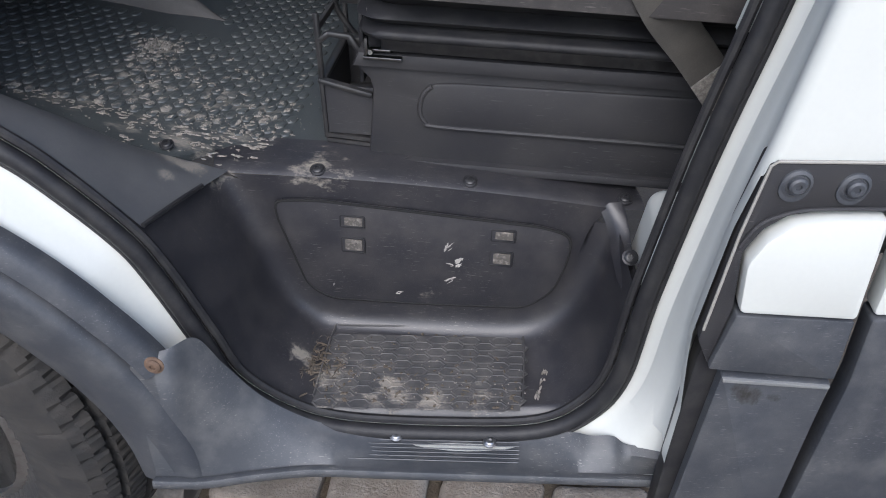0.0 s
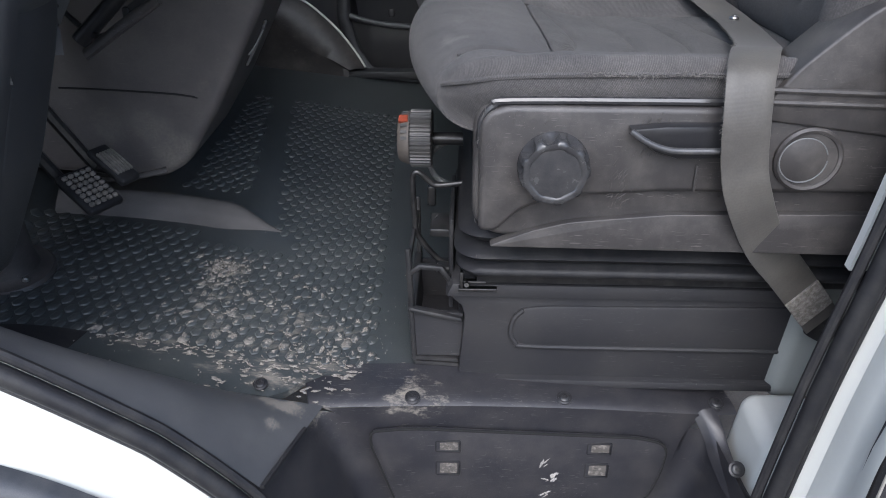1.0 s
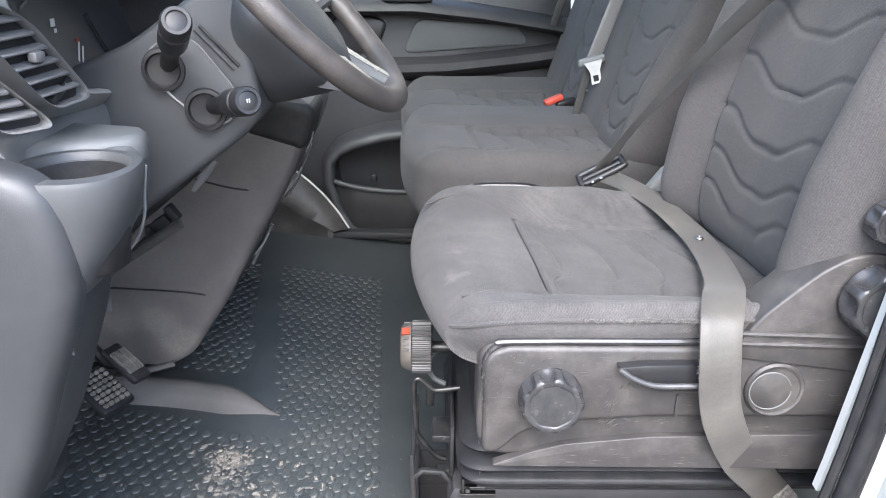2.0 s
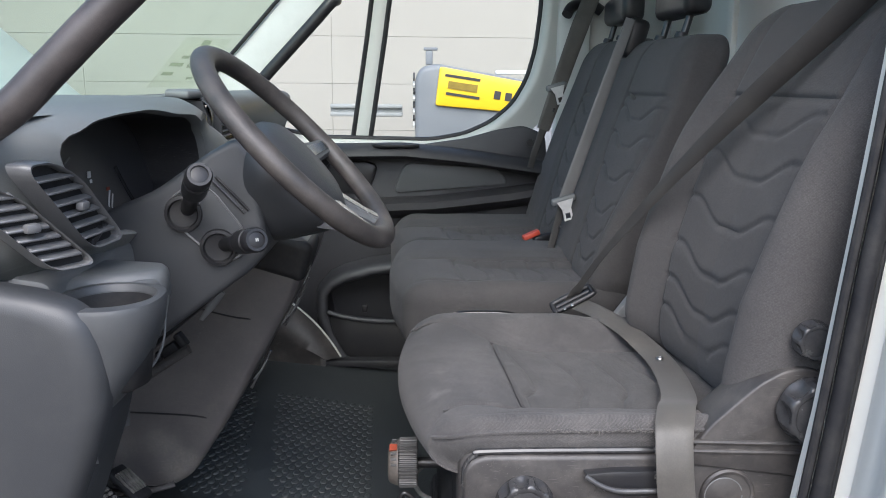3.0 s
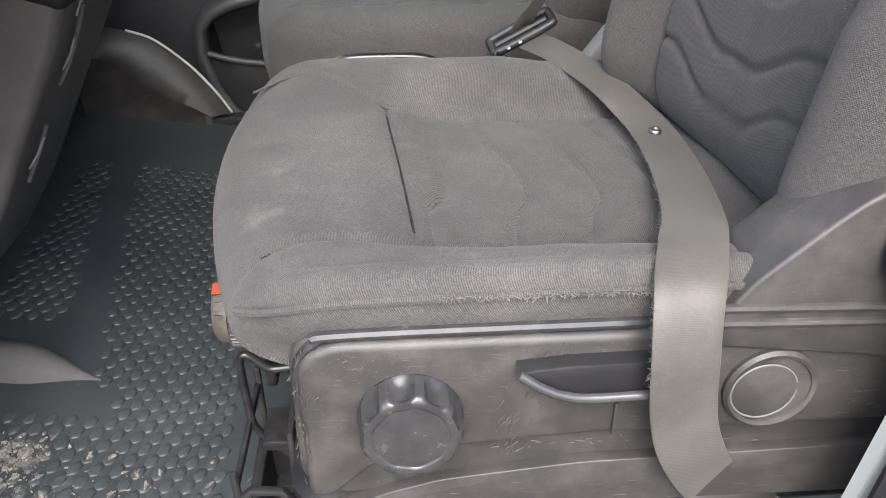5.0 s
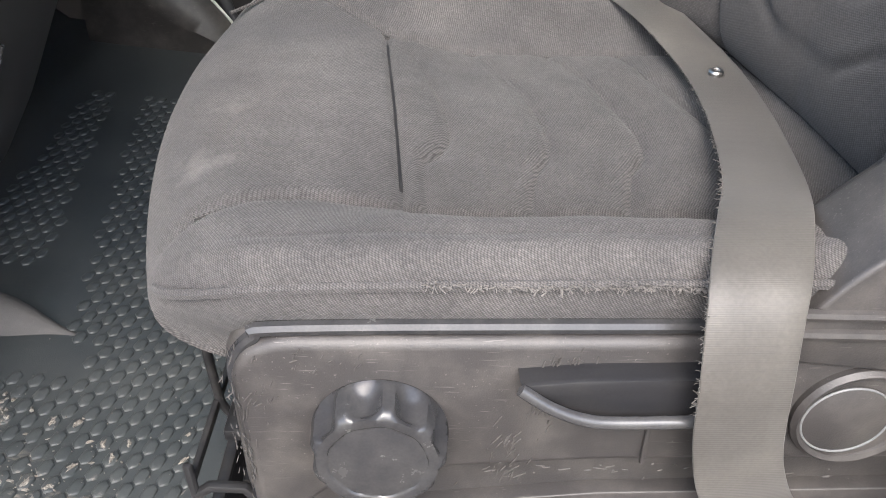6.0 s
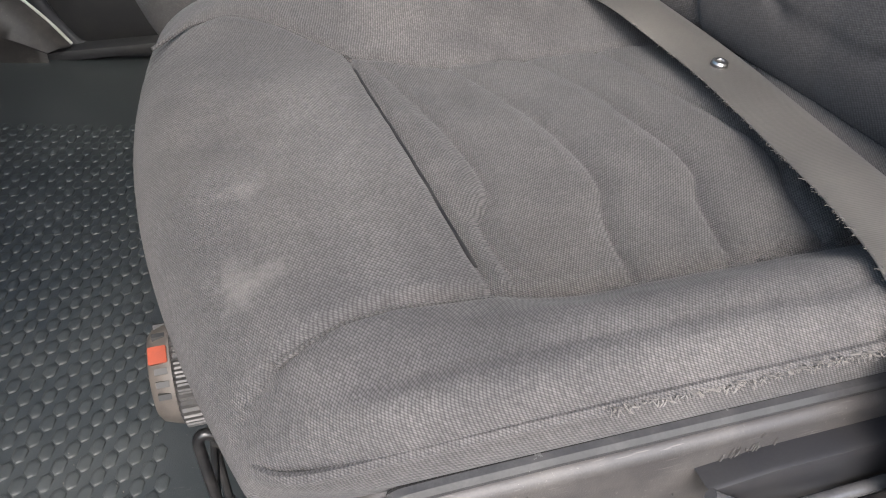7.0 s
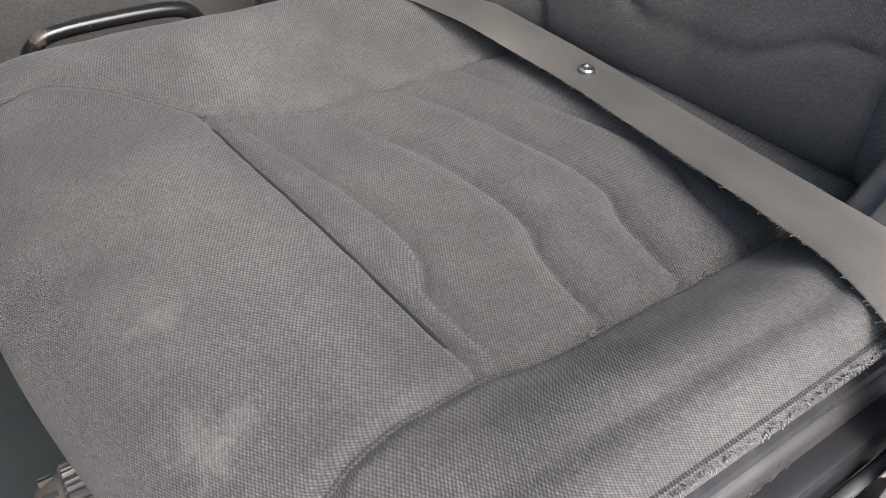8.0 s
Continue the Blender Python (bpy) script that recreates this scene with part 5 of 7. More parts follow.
vent((-0.597, 0.812, 1.438), 0.037, 0.050, -6, 6, dash, 1.10)
vent((-0.612, 0.735, 1.428), 0.024, 0.046, -32, 7, dash, 1.0)
vent((-0.604, 1.545, 1.490), 0.085, 0.032, 2, 5, dash, 0.5)
part("vent_visor", box((-0.632, 1.475, 1.541), (0.075, 0.15, 0.028), 0.010, 3), DASH, dash, "dark visor over the centre vents")
part("vent_lid", box((-0.630, 1.372, 1.548), (0.045, 0.060, 0.014), 0.006, 3, pose(0, 0, 0, 0, 4, -8)), GREYTRIM, dash, "small pale lid above the vent")
part("light_switch", join(box((-0.590, 0.852, 1.3975), (0.012, 0.034, 0.010), 0.003, 2, pose(0, 0, 0, 20, 0, 0)), lathe([(0.006, 0), (0.005, 0.004), (0.0005, 0.004)], 16, facing((-0.588, 0.876, 1.4035), (1, 0, 0)))), SMOOTH, dash, "small rotary light switch")

# the dashboard's top and its far side
def top_line(y):
    f = smooth(1.36, 1.50, y)
    return [(-1.32, 1.48), (-1.0, 1.525), (-0.80, 1.540), (-0.66, 1.544), (-0.60 - 0.01 * f, 1.535), (-0.585 - 0.02 * f, 1.50), (-0.60 - 0.02 * f, 1.44), (-0.58 - 0.06 * f, 1.39), (-0.55 - 0.08 * f, 1.33), (-0.58 - 0.06 * f, 1.25), (-0.66, 1.16), (-0.80, 1.10), (-1.2, 1.06)]


rows = [curve([(x, y, z) for x, z in top_line(y)], 4) for y in [1.385 + 0.965 * j / 30 for j in range(31)]]
part("far_dash", loft(rows, False, False), DASH, dash, "", 60)
part("far_dash_end", prism(top_line(1.385), 1.374, 1.386, "y", 0), PLASTIC, dash)
rows = [curve([(x, y, z) for x, z in ((-1.32, 1.46), (-1.0, 1.508), (-0.80, 1.525), (-0.63, 1.533))], 4) for y in [0.72 + 0.70 * j / 14 for j in range(15)]]
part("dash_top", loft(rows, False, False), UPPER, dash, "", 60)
part("firewall", box((-1.24, 1.55, 1.05), (0.03, 1.7, 0.80), 0.004), RUBBER, dash, "dark bulkhead behind the pedals")
part("lower_panel", prism(rounded([(-0.75, 1.38), (-0.61, 1.36), (-0.605, 1.32), (-0.63, 1.25), (-0.75, 1.20)], 0.015), 0.78, 1.40, "y", 0.01), DASH, dash, "lower dashboard panel")

# door-side end of the dashboard with its cup holder
END = [(-0.64, 1.30), (-0.56, 1.28), (-0.545, 1.235), (-0.556, 1.19), (-0.574, 1.14), (-0.597, 1.075), (-0.637, 0.995), (-0.668, 0.935), (-0.74, 0.945), (-0.97, 0.96), (-0.97, 1.27)]
part("end_column", prism(rounded(END, 0.025), 0.742, 0.835, "y", 0.010, 3), COVER, dash, "tapered end of the dashboard beside the door")
CAP = [(-0.66, 1.372), (-0.60, 1.362), (-0.567, 1.351), (-0.549, 1.335), (-0.541, 1.305), (-0.5385, 1.275), (-0.541, 1.235), (-0.553, 1.195), (-0.576, 1.137), (-0.603, 1.06), (-0.635, 0.985), (-0.70, 0.955), (-0.97, 0.965), (-0.97, 1.40)]
cap = rounded(CAP, 0.012)
part("end_cap", loft([[(-0.84 + (x + 0.84) * k, y, 1.16 + (z - 1.16) * k) for x, z in cap] for y, k in ((0.748, 1.0), (0.738, 0.998), (0.730, 0.990), (0.723, 0.972), (0.718, 0.945), (0.716, 0.90))]), COVER, dash, "smooth end cap, its colour dimmed against the doorway light", 50)


def pod_ring(z, front, side, k=1.0, n=48):
    """One level of the pod: blunt towards the seat, running back into the dashboard."""
    out = []
    for i in range(n):
        a = 2 * math.pi * i / n
        c, s = math.cos(a), math.sin(a)
        c, s = math.copysign(abs(c) ** 0.8, c), math.copysign(abs(s) ** 0.8, s)
        out.append((-0.56 + (front + 0.56 if c > 0 else 0.085) * c * k, 0.792 + side * s * k, z))
    return out


def pod_bore(z, a, b, n=48):
    return [(-0.553 + a * math.cos(2 * math.pi * i / n), 0.792 + b * math.sin(2 * math.pi * i / n), z) for i in range(n)]


part("cup_holder", loft([pod_ring(1.17, -0.588, 0.048), pod_ring(1.21, -0.560, 0.052), pod_ring(1.24, -0.536, 0.056), pod_ring(1.275, -0.515, 0.060), pod_ring(1.31, -0.501, 0.063), pod_ring(1.336, -0.496, 0.065), pod_ring(1.342, -0.496, 0.065, 0.97), pod_ring(1.343, -0.496, 0.065, 0.90), pod_bore(1.3435, 0.0485, 0.050), pod_bore(1.341, 0.0465, 0.048), pod_bore(1.335, 0.045, 0.0465)], True, False), POD, dash, "rounded pod with a cup holder", 50)
part("cup_liner", loft([pod_bore(1.336, 0.0452, 0.0467), pod_bore(1.29, 0.042, 0.044), pod_bore(1.245, 0.036, 0.038), pod_bore(1.240, 0.028, 0.030), pod_bore(1.239, 0.001, 0.001)], True, False), RUBBER, dash, "dark inside of the cup holder", 60)
part("pod_joint", tube([Vector(p) + Vector((0.001, 0, 0)) for p in pod_ring(1.215, -0.556, 0.0525)[-11:] + pod_ring(1.215, -0.556, 0.0525)[:12]], 0.0016, 6), RUBBER, dash, "dark joint under the pod")
part("pod_edge", tube(curve([(-0.512, 0.856, 1.326), (-0.5165, 0.857, 1.30), (-0.520, 0.857, 1.272), (-0.531, 0.856, 1.245), (-0.548, 0.853, 1.226)], 5), 0.0016, 6), GREYTRIM, dash, "pale worn edge of the pod")
part("shelf", prism(rounded([(-0.66, 0.74), (-0.625, 0.74), (-0.612, 0.80), (-0.592, 0.842), (-0.55, 0.856), (-0.518, 0.878), (-0.528, 0.925), (-0.66, 0.95)], 0.02), 1.316, 1.352, "z", 0.012, 3), DASH, dash)
part("shelf_apron", prism(rounded([(-0.66, 1.345), (-0.528, 1.343), (-0.522, 1.325), (-0.535, 1.27), (-0.60, 1.17), (-0.66, 1.15)], 0.015), 0.852, 0.915, "y", 0.012), DASH, dash)

# steering column
column = thing("steering_column", (-0.55, 1.1, 1.3), "dark grey plastic steering column shroud", "steering column")
SHROUD = [(-0.66, 1.19), (-0.60, 1.205), (-0.445, 1.320), (-0.425, 1.345), (-0.442, 1.476), (-0.462, 1.499), (-0.498, 1.480), (-0.575, 1.426), (-0.66, 1.39)]
part("shroud", prism(rounded(SHROUD, 0.018), 1.020, 1.190, "y", 0.022, 4), SHROUDED, column)
part("shroud_joint", tube([(-0.497, 1.0185, 1.442), (-0.477, 1.0185, 1.421), (-0.455, 1.0185, 1.397)], 0.0022, 6), KNOB, column, "bright edge of the shroud joint")
part("shroud_gap", tube([(-0.491, 1.0185, 1.446), (-0.471, 1.0185, 1.425), (-0.449, 1.0185, 1.401)], 0.0024, 6), RUBBER, column)
PLATE = [(-0.551, 1.418), (-0.550, 1.399), (-0.535, 1.371), (-0.515, 1.354), (-0.499, 1.337), (-0.482, 1.331), (-0.461, 1.338), (-0.453, 1.360), (-0.458, 1.379), (-0.497, 1.430), (-0.525, 1.436)]
part("stalk_plate", prism(rounded(PLATE, 0.012), 1.014, 1.03, "y", 0.003), SHROUDED, column, "smooth plate round the stalks")
part("plate_edge", tube([(x, 1.0145, z) for x, z in rounded(PLATE, 0.012)], 0.0016, 6, True), BEZEL, column, "paler edge of the plate")


def stalk(base, tip, r, parent):
    a, b = Vector(base), Vector(tip)
    w = (b - a).normalized()
    L = (b - a).length
    s = part("stalk", lathe([(r * 0.75, -0.02), (r * 0.75, L * 0.35), (r * 0.85, L * 0.5), (r * 1.12, L * 0.56), (r * 1.2, L * 0.62), (r * 1.2, L * 0.82), (r * 1.05, L * 0.835), (r * 1.05, L * 0.855), (r * 1.2, L * 0.87), (r * 1.2, L * 0.97), (r * 1.05, L), (r * 0.8, L), (r * 0.75, L - 0.002), (r * 0.5, L - 0.001), (0.0005, L - 0.001)], 36, facing(a, w)), SMOOTH, parent, "black control stalk with a round end cap")
    if base[2] < 1.38:
        part("stalk_mark", join(*[moved(box((dx, 0, L), (0.0009, 0.0042, 0.0008), 0), facing(a, w)) for dx in (-0.0012, 0.0012)]), TRIM, s)
    part("collar", lathe([(r * 1.9, 0), (r * 1.8, 0.006), (r * 1.5, 0.007), (r * 1.35, 0.002), (r * 0.8, 0.001)], 32, facing((base[0], 1.014, base[2]), (0.1, -1, 0))), RUBBER, s)


stalk((-0.535, 1.03, 1.397), (-0.478, 0.893, 1.464), 0.0135, column)
stalk((-0.490, 1.03, 1.351), (-0.421, 0.930, 1.378), 0.0135, column)

# steering wheel
sw = thing("steering_wheel", (-0.42, 1.10, 1.45), "worn black leather steering wheel with pale spoke inlays", "steering wheel")
WC, WN = Vector((-0.392, 1.10, 1.479)), Vector((0.717, -0.03, 0.697)).normalized()
WU = (Vector((-0.697, 0, 0.717)) - WN * Vector((-0.697, 0, 0.717)).dot(WN)).normalized()
WS = WN.cross(WU)


def on_wheel(a, r, h=0.0):
    return WC + r * (math.cos(a) * WU + math.sin(a) * WS) + h * WN


part("rim", tube([on_wheel(2 * math.pi * i / 96, 0.174) for i in range(96)], 0.0148, 16, True, 1.12), shader("worn_leather", (0.044, 0.040, 0.038), 0.46, tint=(0.115, 0.100, 0.090), spots=19, spread=0.5, grain=620, relief=0.6, depth=0.0007), sw, "worn grained rim")
part("hub", loft([[on_wheel(2 * math.pi * i / 48, r * (1 + 0.10 * math.cos(4 * math.pi * i / 48)) * (1 - 0.42 * max(0, math.cos(2 * math.pi * i / 48)) ** 1.5), h) for i in range(48)] for r, h in ((0.060, -0.118), (0.070, -0.114), (0.080, -0.098), (0.100, -0.062), (0.108, -0.044), (0.108, -0.030), (0.100, -0.014), (0.078, -0.003), (0.02, 0.002))]), SHROUDED, sw, "rounded hub pad with a deep back cover", 50)
lower = [[on_wheel(math.pi + a * w, r, h) for a in (-1, -0.5, 0, 0.5, 1)] + [on_wheel(math.pi + a * w, r, h2) for a in (1, 0.5, 0, -0.5, -1)] for r, w, h, h2 in ((0.085, 0.62, -0.020, -0.070), (0.115, 0.50, -0.016, -0.048), (0.145, 0.42, -0.008, -0.022), (0.168, 0.38, -0.003, -0.010))]
part("lower_spoke_cover", loft(lower), SHROUDED, sw, "broad plain cover of the lower spokes", 30)
for ang, name in ((math.pi / 2 + 0.12, "a"), (-math.pi / 2 - 0.12, "b"), (math.pi - 0.28, "c"), (math.pi + 0.28, "d")):
    wv = WU * -math.sin(ang) + WS * math.cos(ang)
    pts = [(0.06, -0.022, 0.030), (0.10, -0.020, 0.022), (0.14, -0.012, 0.017), (0.170, -0.004, 0.016)]
    rings = []
    for r, h, w in pts:
        c = on_wheel(ang, r, h)
        rings.append([c + wv * w * px + WN * 0.010 * pz for px, pz in ((-1, 0), (-0.8, 0.9), (0, 1.2), (0.8, 0.9), (1, 0), (0.8, -0.9), (0, -1.2), (-0.8, -0.9))])
    sp = part("spoke", loft(rings), DASH, sw)
    part("inlay", loft([[on_wheel(ang, r, h + 0.012) + wv * w * s for s in (-0.45, 0.45)] + [on_wheel(ang, r, h + 0.009) + wv * w * s for s in (0.45, -0.45)] for r, h, w in pts]), CHROME, sp, "satin silver inlay")

# lower centre stack between the footwells
stack = thing("centre_stack", (-0.7, 1.42, 0.77), "scuffed black lower centre console between the footwells", "console")
STACK = [(-0.50, 1.35), (-0.405, 1.295), (-0.418, 1.250), (-0.445, 1.187), (-0.504, 1.082), (-0.570, 0.959), (-0.635, 0.860), (-0.68, 0.835), (-0.80, 0.84), (-1.05, 0.86), (-1.05, 1.35)]
part("housing", prism(rounded(STACK, 0.02), 1.305, 1.54, "y", 0.035, 5), CONSOLE, stack, "scuffed brown-black housing")
part("seam", tube(curve([(-0.575, 1.312, 0.968), (-0.63, 1.303, 0.982), (-0.74, 1.3035, 0.988), (-0.82, 1.304, 0.99)], 4), 0.0018, 6), RUBBER, stack)
part("seam", tube(curve([(-0.485, 1.312, 1.158), (-0.54, 1.303, 1.165), (-0.60, 1.3035, 1.18)], 4), 0.0016, 6), RUBBER, stack)
for a, b, z0, z1 in ((-0.440, -0.460, 1.19, 1.155), (-0.500, -0.527, 1.075, 1.035), (-0.418, -0.432, 1.25, 1.215)):
    part("scuffed_edge", tube([(a + 0.004, 1.345, z0), ((a + b) / 2 + 0.006, 1.345, (z0 + z1) / 2), (b + 0.004, 1.345, z1)], 0.0014, 6), GREYTRIM, stack, "pale scuffed edge")
for line in ([(-0.424, 1.345, 1.228), (-0.438, 1.347, 1.196), (-0.452, 1.347, 1.166), (-0.470, 1.345, 1.138)], [(-0.496, 1.345, 1.090), (-0.512, 1.348, 1.058), (-0.534, 1.345, 1.018)]):
    part("edge_cable", tube(curve([Vector(q) + Vector((0.006, 0, 0)) for q in line], 5), 0.0028, 8), POLISHED, stack, "shiny black cable along the edge")
part("gaiter_box", pad((0.05, 0.06, 0.035), (0.015, 0.015, 0.015), (3, 3, 3), lambda q, d: Vector((-0.462 + q.x + 0.3 * q.z, 1.36 + q.y, 1.275 + q.z - 0.3 * q.x))), RUBBER, stack, "soft black corner cover")
part("bracket", join(box((-0.66, 1.24, 1.17), (0.04, 0.05, 0.03), 0.006, 2, pose(0, 0, 0, 0, -35, 10)), tube([(-0.72, 1.20, 1.09), (-0.66, 1.22, 1.15), (-0.58, 1.25, 1.215)], 0.012, 10)), SMOOTH, stack, "black bracket below the column")

part("connector", join(box((-0.622, 1.20, 1.142), (0.030, 0.028, 0.020), 0.003, 2, pose(0, 0, 0, 0, -35, 0)), box((-0.604, 1.195, 1.160), (0.012, 0.020, 0.026), 0.003, 2, pose(0, 0, 0, 0, -35, 0)), box((-0.640, 1.19, 1.132), (0.010, 0.014, 0.018), 0.002)), RUBBER, stack, "black cable connector")
part("cable", tube(curve([(-0.640, 1.19, 1.128), (-0.66, 1.18, 1.11), (-0.70, 1.20, 1.10), (-0.76, 1.24, 1.13)], 6), 0.004, 8), RUBBER, stack, "black cable")
part("release_blade", tube([(-0.572, 1.20, 1.192), (-0.555, 1.20, 1.214), (-0.534, 1.20, 1.238)], [0.004, 0.0075, 0.004], 10, flat=0.5), GREYTRIM, stack, "pale grey release blade under the column")
part("support_strut", tube([(-0.690, 1.15, 1.085), (-0.640, 1.15, 1.120), (-0.579, 1.15, 1.160)], 0.009, 10, flat=0.6), SCUFFED, stack, "grey support strut")

# pedals
pedals = thing("pedal_box", (-0.78, 1.15, 0.80), "two ribbed rubber pedals, dusty, on black arms", "pedals")


PEDAL = shader("dusty_pedal_rubber", (0.13, 0.12, 0.105), 0.75, tint=(0.32, 0.29, 0.25), spots=60, grain=600, relief=0.3)


def pedal(c, w, h, tilt, yaw, name, n, m_):
    m = Matrix.Translation(c) @ pose(0, 0, 0, 0, tilt, yaw)
    p = part("pedal_pad", moved(box((0, 0, 0), (h, w, 0.014), 0.006, 3), m), RUBBER, pedals, "ribbed rubber pedal pad")
    for i in range(n):
        for j in range(m_):
            part("pad_rib", moved(box((-h * 0.42 + h * 0.84 * (i + 0.5) / n, -w * 0.42 + w * 0.84 * (j + 0.5) / m_, 0.008), (h * 0.84 / n * 0.72, w * 0.84 / m_ * 0.80, 0.006), 0.0015, 1), m), PEDAL, p)
    part("pedal_arm", tube([m @ Vector((0, 0, -0.008)), m @ Vector((-0.03, 0, -0.03)), Vector(c) + Vector((-0.12, 0.0, 0.14)), Vector(c) + Vector((-0.16, 0, 0.3))], 0.009, 8), METAL, pedals)


pedal((-0.726, 1.146, 0.886), 0.060, 0.080, 30, -28, "brake", 7, 5)
pedal((-0.706, 1.196, 0.906), 0.036, 0.078, 30, -26, "clutch", 1, 6)
part("toe_bar", tube(curve([(-0.78, 1.22, 0.87), (-0.70, 1.232, 0.871), (-0.66, 1.245, 0.875), (-0.648, 1.25, 0.877)], 4), 0.0055, 8, flat=0.5), SCUFFED, pedals, "grey footwell ledge")
foot = thing("pillar_foot_cover", (-0.83, 1.08, 0.775), "flared grey plastic foot beside the pedals", "cover")
part("flange", lathe([(0.066, -0.004), (0.066, 0.003), (0.062, 0.007), (0.052, 0.008), (0.045, 0.013), (0.040, 0.030), (0.036, 0.075), (0.034, 0.16)], 48, facing((-0.842, 1.085, 0.783), (0.10, -0.10, 1))), SCUFFED, foot, "dusty flared rim")
screw((-0.797, 1.052, 0.788), (0.10, -0.10, 1), 0.004, foot, STEEL)

# grab handle on the near pillar
WORN = soiled(shader("worn_handle_plastic", (0.040, 0.035, 0.034), 0.40, tint=(0.095, 0.083, 0.078), spots=20, spread=0.5, grain=900, relief=0.3), [(-0.60, 0.70, 1.545, 0.03, 0.62), (-0.50, 0.70, 1.64, 0.02, 0.62), (-0.46, 0.70, 1.68, 0.02, 0.55)], (0.17, 0.155, 0.145), 260.0, (1, 1, 1), 0.10)

gh2 = thing("grab_handle", (-0.56, 0.70, 1.56), "black plastic grab handle on the windscreen pillar", "grab handle")
for p, w in (((-0.705, 0.740, 1.496), (1, -0.3, 0.35)), ((-0.352, 0.775, 1.803), (-0.3, -1, -0.6))):
    part("mount", lathe([(0.026, -0.012), (0.026, 0.004), (0.022, 0.012), (0.017, 0.016), (0.005, 0.016)], 24, facing(p, w)), SMOOTH, gh2, "moulded end mount")
part("grip", tube(curve([(-0.70, 0.735, 1.498), (-0.645, 0.715, 1.517), (-0.598, 0.708, 1.545), (-0.555, 0.710, 1.586), (-0.505, 0.714, 1.635), (-0.43, 0.722, 1.705), (-0.36, 0.737, 1.77), (-0.35, 0.77, 1.80)], 6), [0.017] * 8 + [0.0175] * 34 + [0.016], 14), WORN, gh2, "worn brown-black grip with pale scuffs")

# weight dial on the seat's front
dial = thing("weight_dial", (-0.24, 1.092, 0.955), "ribbed grey weight dial with cream scale and orange mark", "dial")
m = facing((-0.190, 1.092, 0.996), (-1, 0, 0))
part("grip_ring", lathe([(0.034, 0.030), (0.038, 0.032), (0.038, 0.058), (0.035, 0.060)], 160, m, lambda a, h: 1 - 0.06 * (math.sin(40 * a) > 0)), shader("grey_dial_plastic", (0.045, 0.044, 0.043), 0.42, tint=(0.075, 0.072, 0.07), spots=60, relief=0.1), dial, "ribbed grey grip", 25)
part("scale_cone", lathe([(0.035, 0.060), (0.034, 0.064), (0.031, 0.072), (0.027, 0.075), (0.025, 0.072), (0.001, 0.072)], 48, m), CREAM, dial, "cream scale ring")
part("orange_mark", moved(prism([(0.0295, -0.0045), (0.0352, -0.006), (0.0352, 0.006), (0.0295, 0.0045)], 0.0615, 0.0735, "z", 0.001), m @ pose(0, 0, 0, 0, 0, 66)), ORANGE, dial)
for a in (20, 34, 48, 92, 120, 150):
    part("scale_mark", moved(prism([(0.0315, -0.002), (0.0348, -0.002), (0.0348, 0.002), (0.0315, 0.002)], 0.0625, 0.0705, "z", 0), m @ pose(0, 0, 0, 0, 0, a)), INK, dial)
part("face_disc", lathe([(0.0245, 0.072), (0.0245, 0.0745), (0.021, 0.076), (0.001, 0.076)], 36, m), SMOOTH, dial)
part("spindle", lathe([(0.009, -0.01), (0.009, 0.036)], 20, m), METAL, dial)

# small bin hung on the pedestal's front
BINBLACK = shader("worn_black_bin_plastic", (0.020, 0.020, 0.021), 0.36, tint=(0.050, 0.047, 0.044), spots=30, spread=0.4, grain=900, relief=0.15)
binb = thing("document_bin", (-0.22, 1.06, 0.70), "small open black plastic bin on the seat pedestal", "bin")
part("tray", loft([[(x0, y0, z), (x1, y0, z), (x1, y1, z), (x0, y1, z)] for x0, x1, y0, y1, z in ((-0.206, -0.190, 1.02, 1.08, 0.735), (-0.2365, -0.183, 0.984, 1.121, 0.735), (-0.2395, -0.181, 0.984, 1.121, 0.797), (-0.2435, -0.176, 0.978, 1.126, 0.797), (-0.241, -0.176, 0.978, 1.126, 0.728), (-0.206, -0.190, 1.02, 1.08, 0.727))], True, False), PLASTIC, binb, "black inner tray", 20)


def bin_bar(a, b, w, h):
    """A rounded bar of the bin's frame from a to b."""
    a, b = Vector(a), Vector(b)
    d = b - a
    return moved(box((0, 0, 0), (w, h, d.length + w * 0.6), min(w, h) * 0.4, 2), facing((a + b) / 2, d))


part("rim", join(bin_bar((-0.243, 0.977, 0.803), (-0.180, 0.977, 0.789), 0.012, 0.008), bin_bar((-0.243, 0.977, 0.803), (-0.243, 1.125, 0.803), 0.012, 0.008)), BINBLACK, binb, "worn rolled rim of the drawer")
part("frame", join(bin_bar((-0.247, 0.980, 0.889), (-0.243, 0.978, 0.803), 0.006, 0.008), bin_bar((-0.244, 0.978, 0.803), (-0.2405, 0.978, 0.722), 0.007, 0.007), bin_bar((-0.243, 1.125, 0.895), (-0.241, 1.125, 0.722), 0.007, 0.007), bin_bar((-0.243, 0.979, 0.857), (-0.232, 0.979, 0.866), 0.009, 0.008), bin_bar((-0.232, 0.979, 0.866), (-0.205, 0.979, 0.864), 0.009, 0.008), bin_bar((-0.205, 0.979, 0.864), (-0.193, 0.979, 0.846), 0.009, 0.008), bin_bar((-0.246, 0.980, 0.872), (-0.244, 1.125, 0.872), 0.006, 0.010)), BINBLACK, binb, "black frame of the bin with an open upper bay")
part("back_plate", box((-0.192, 1.055, 0.865), (0.006, 0.14, 0.13), 0.002), RUBBER, binb, "dark plate behind the bin")
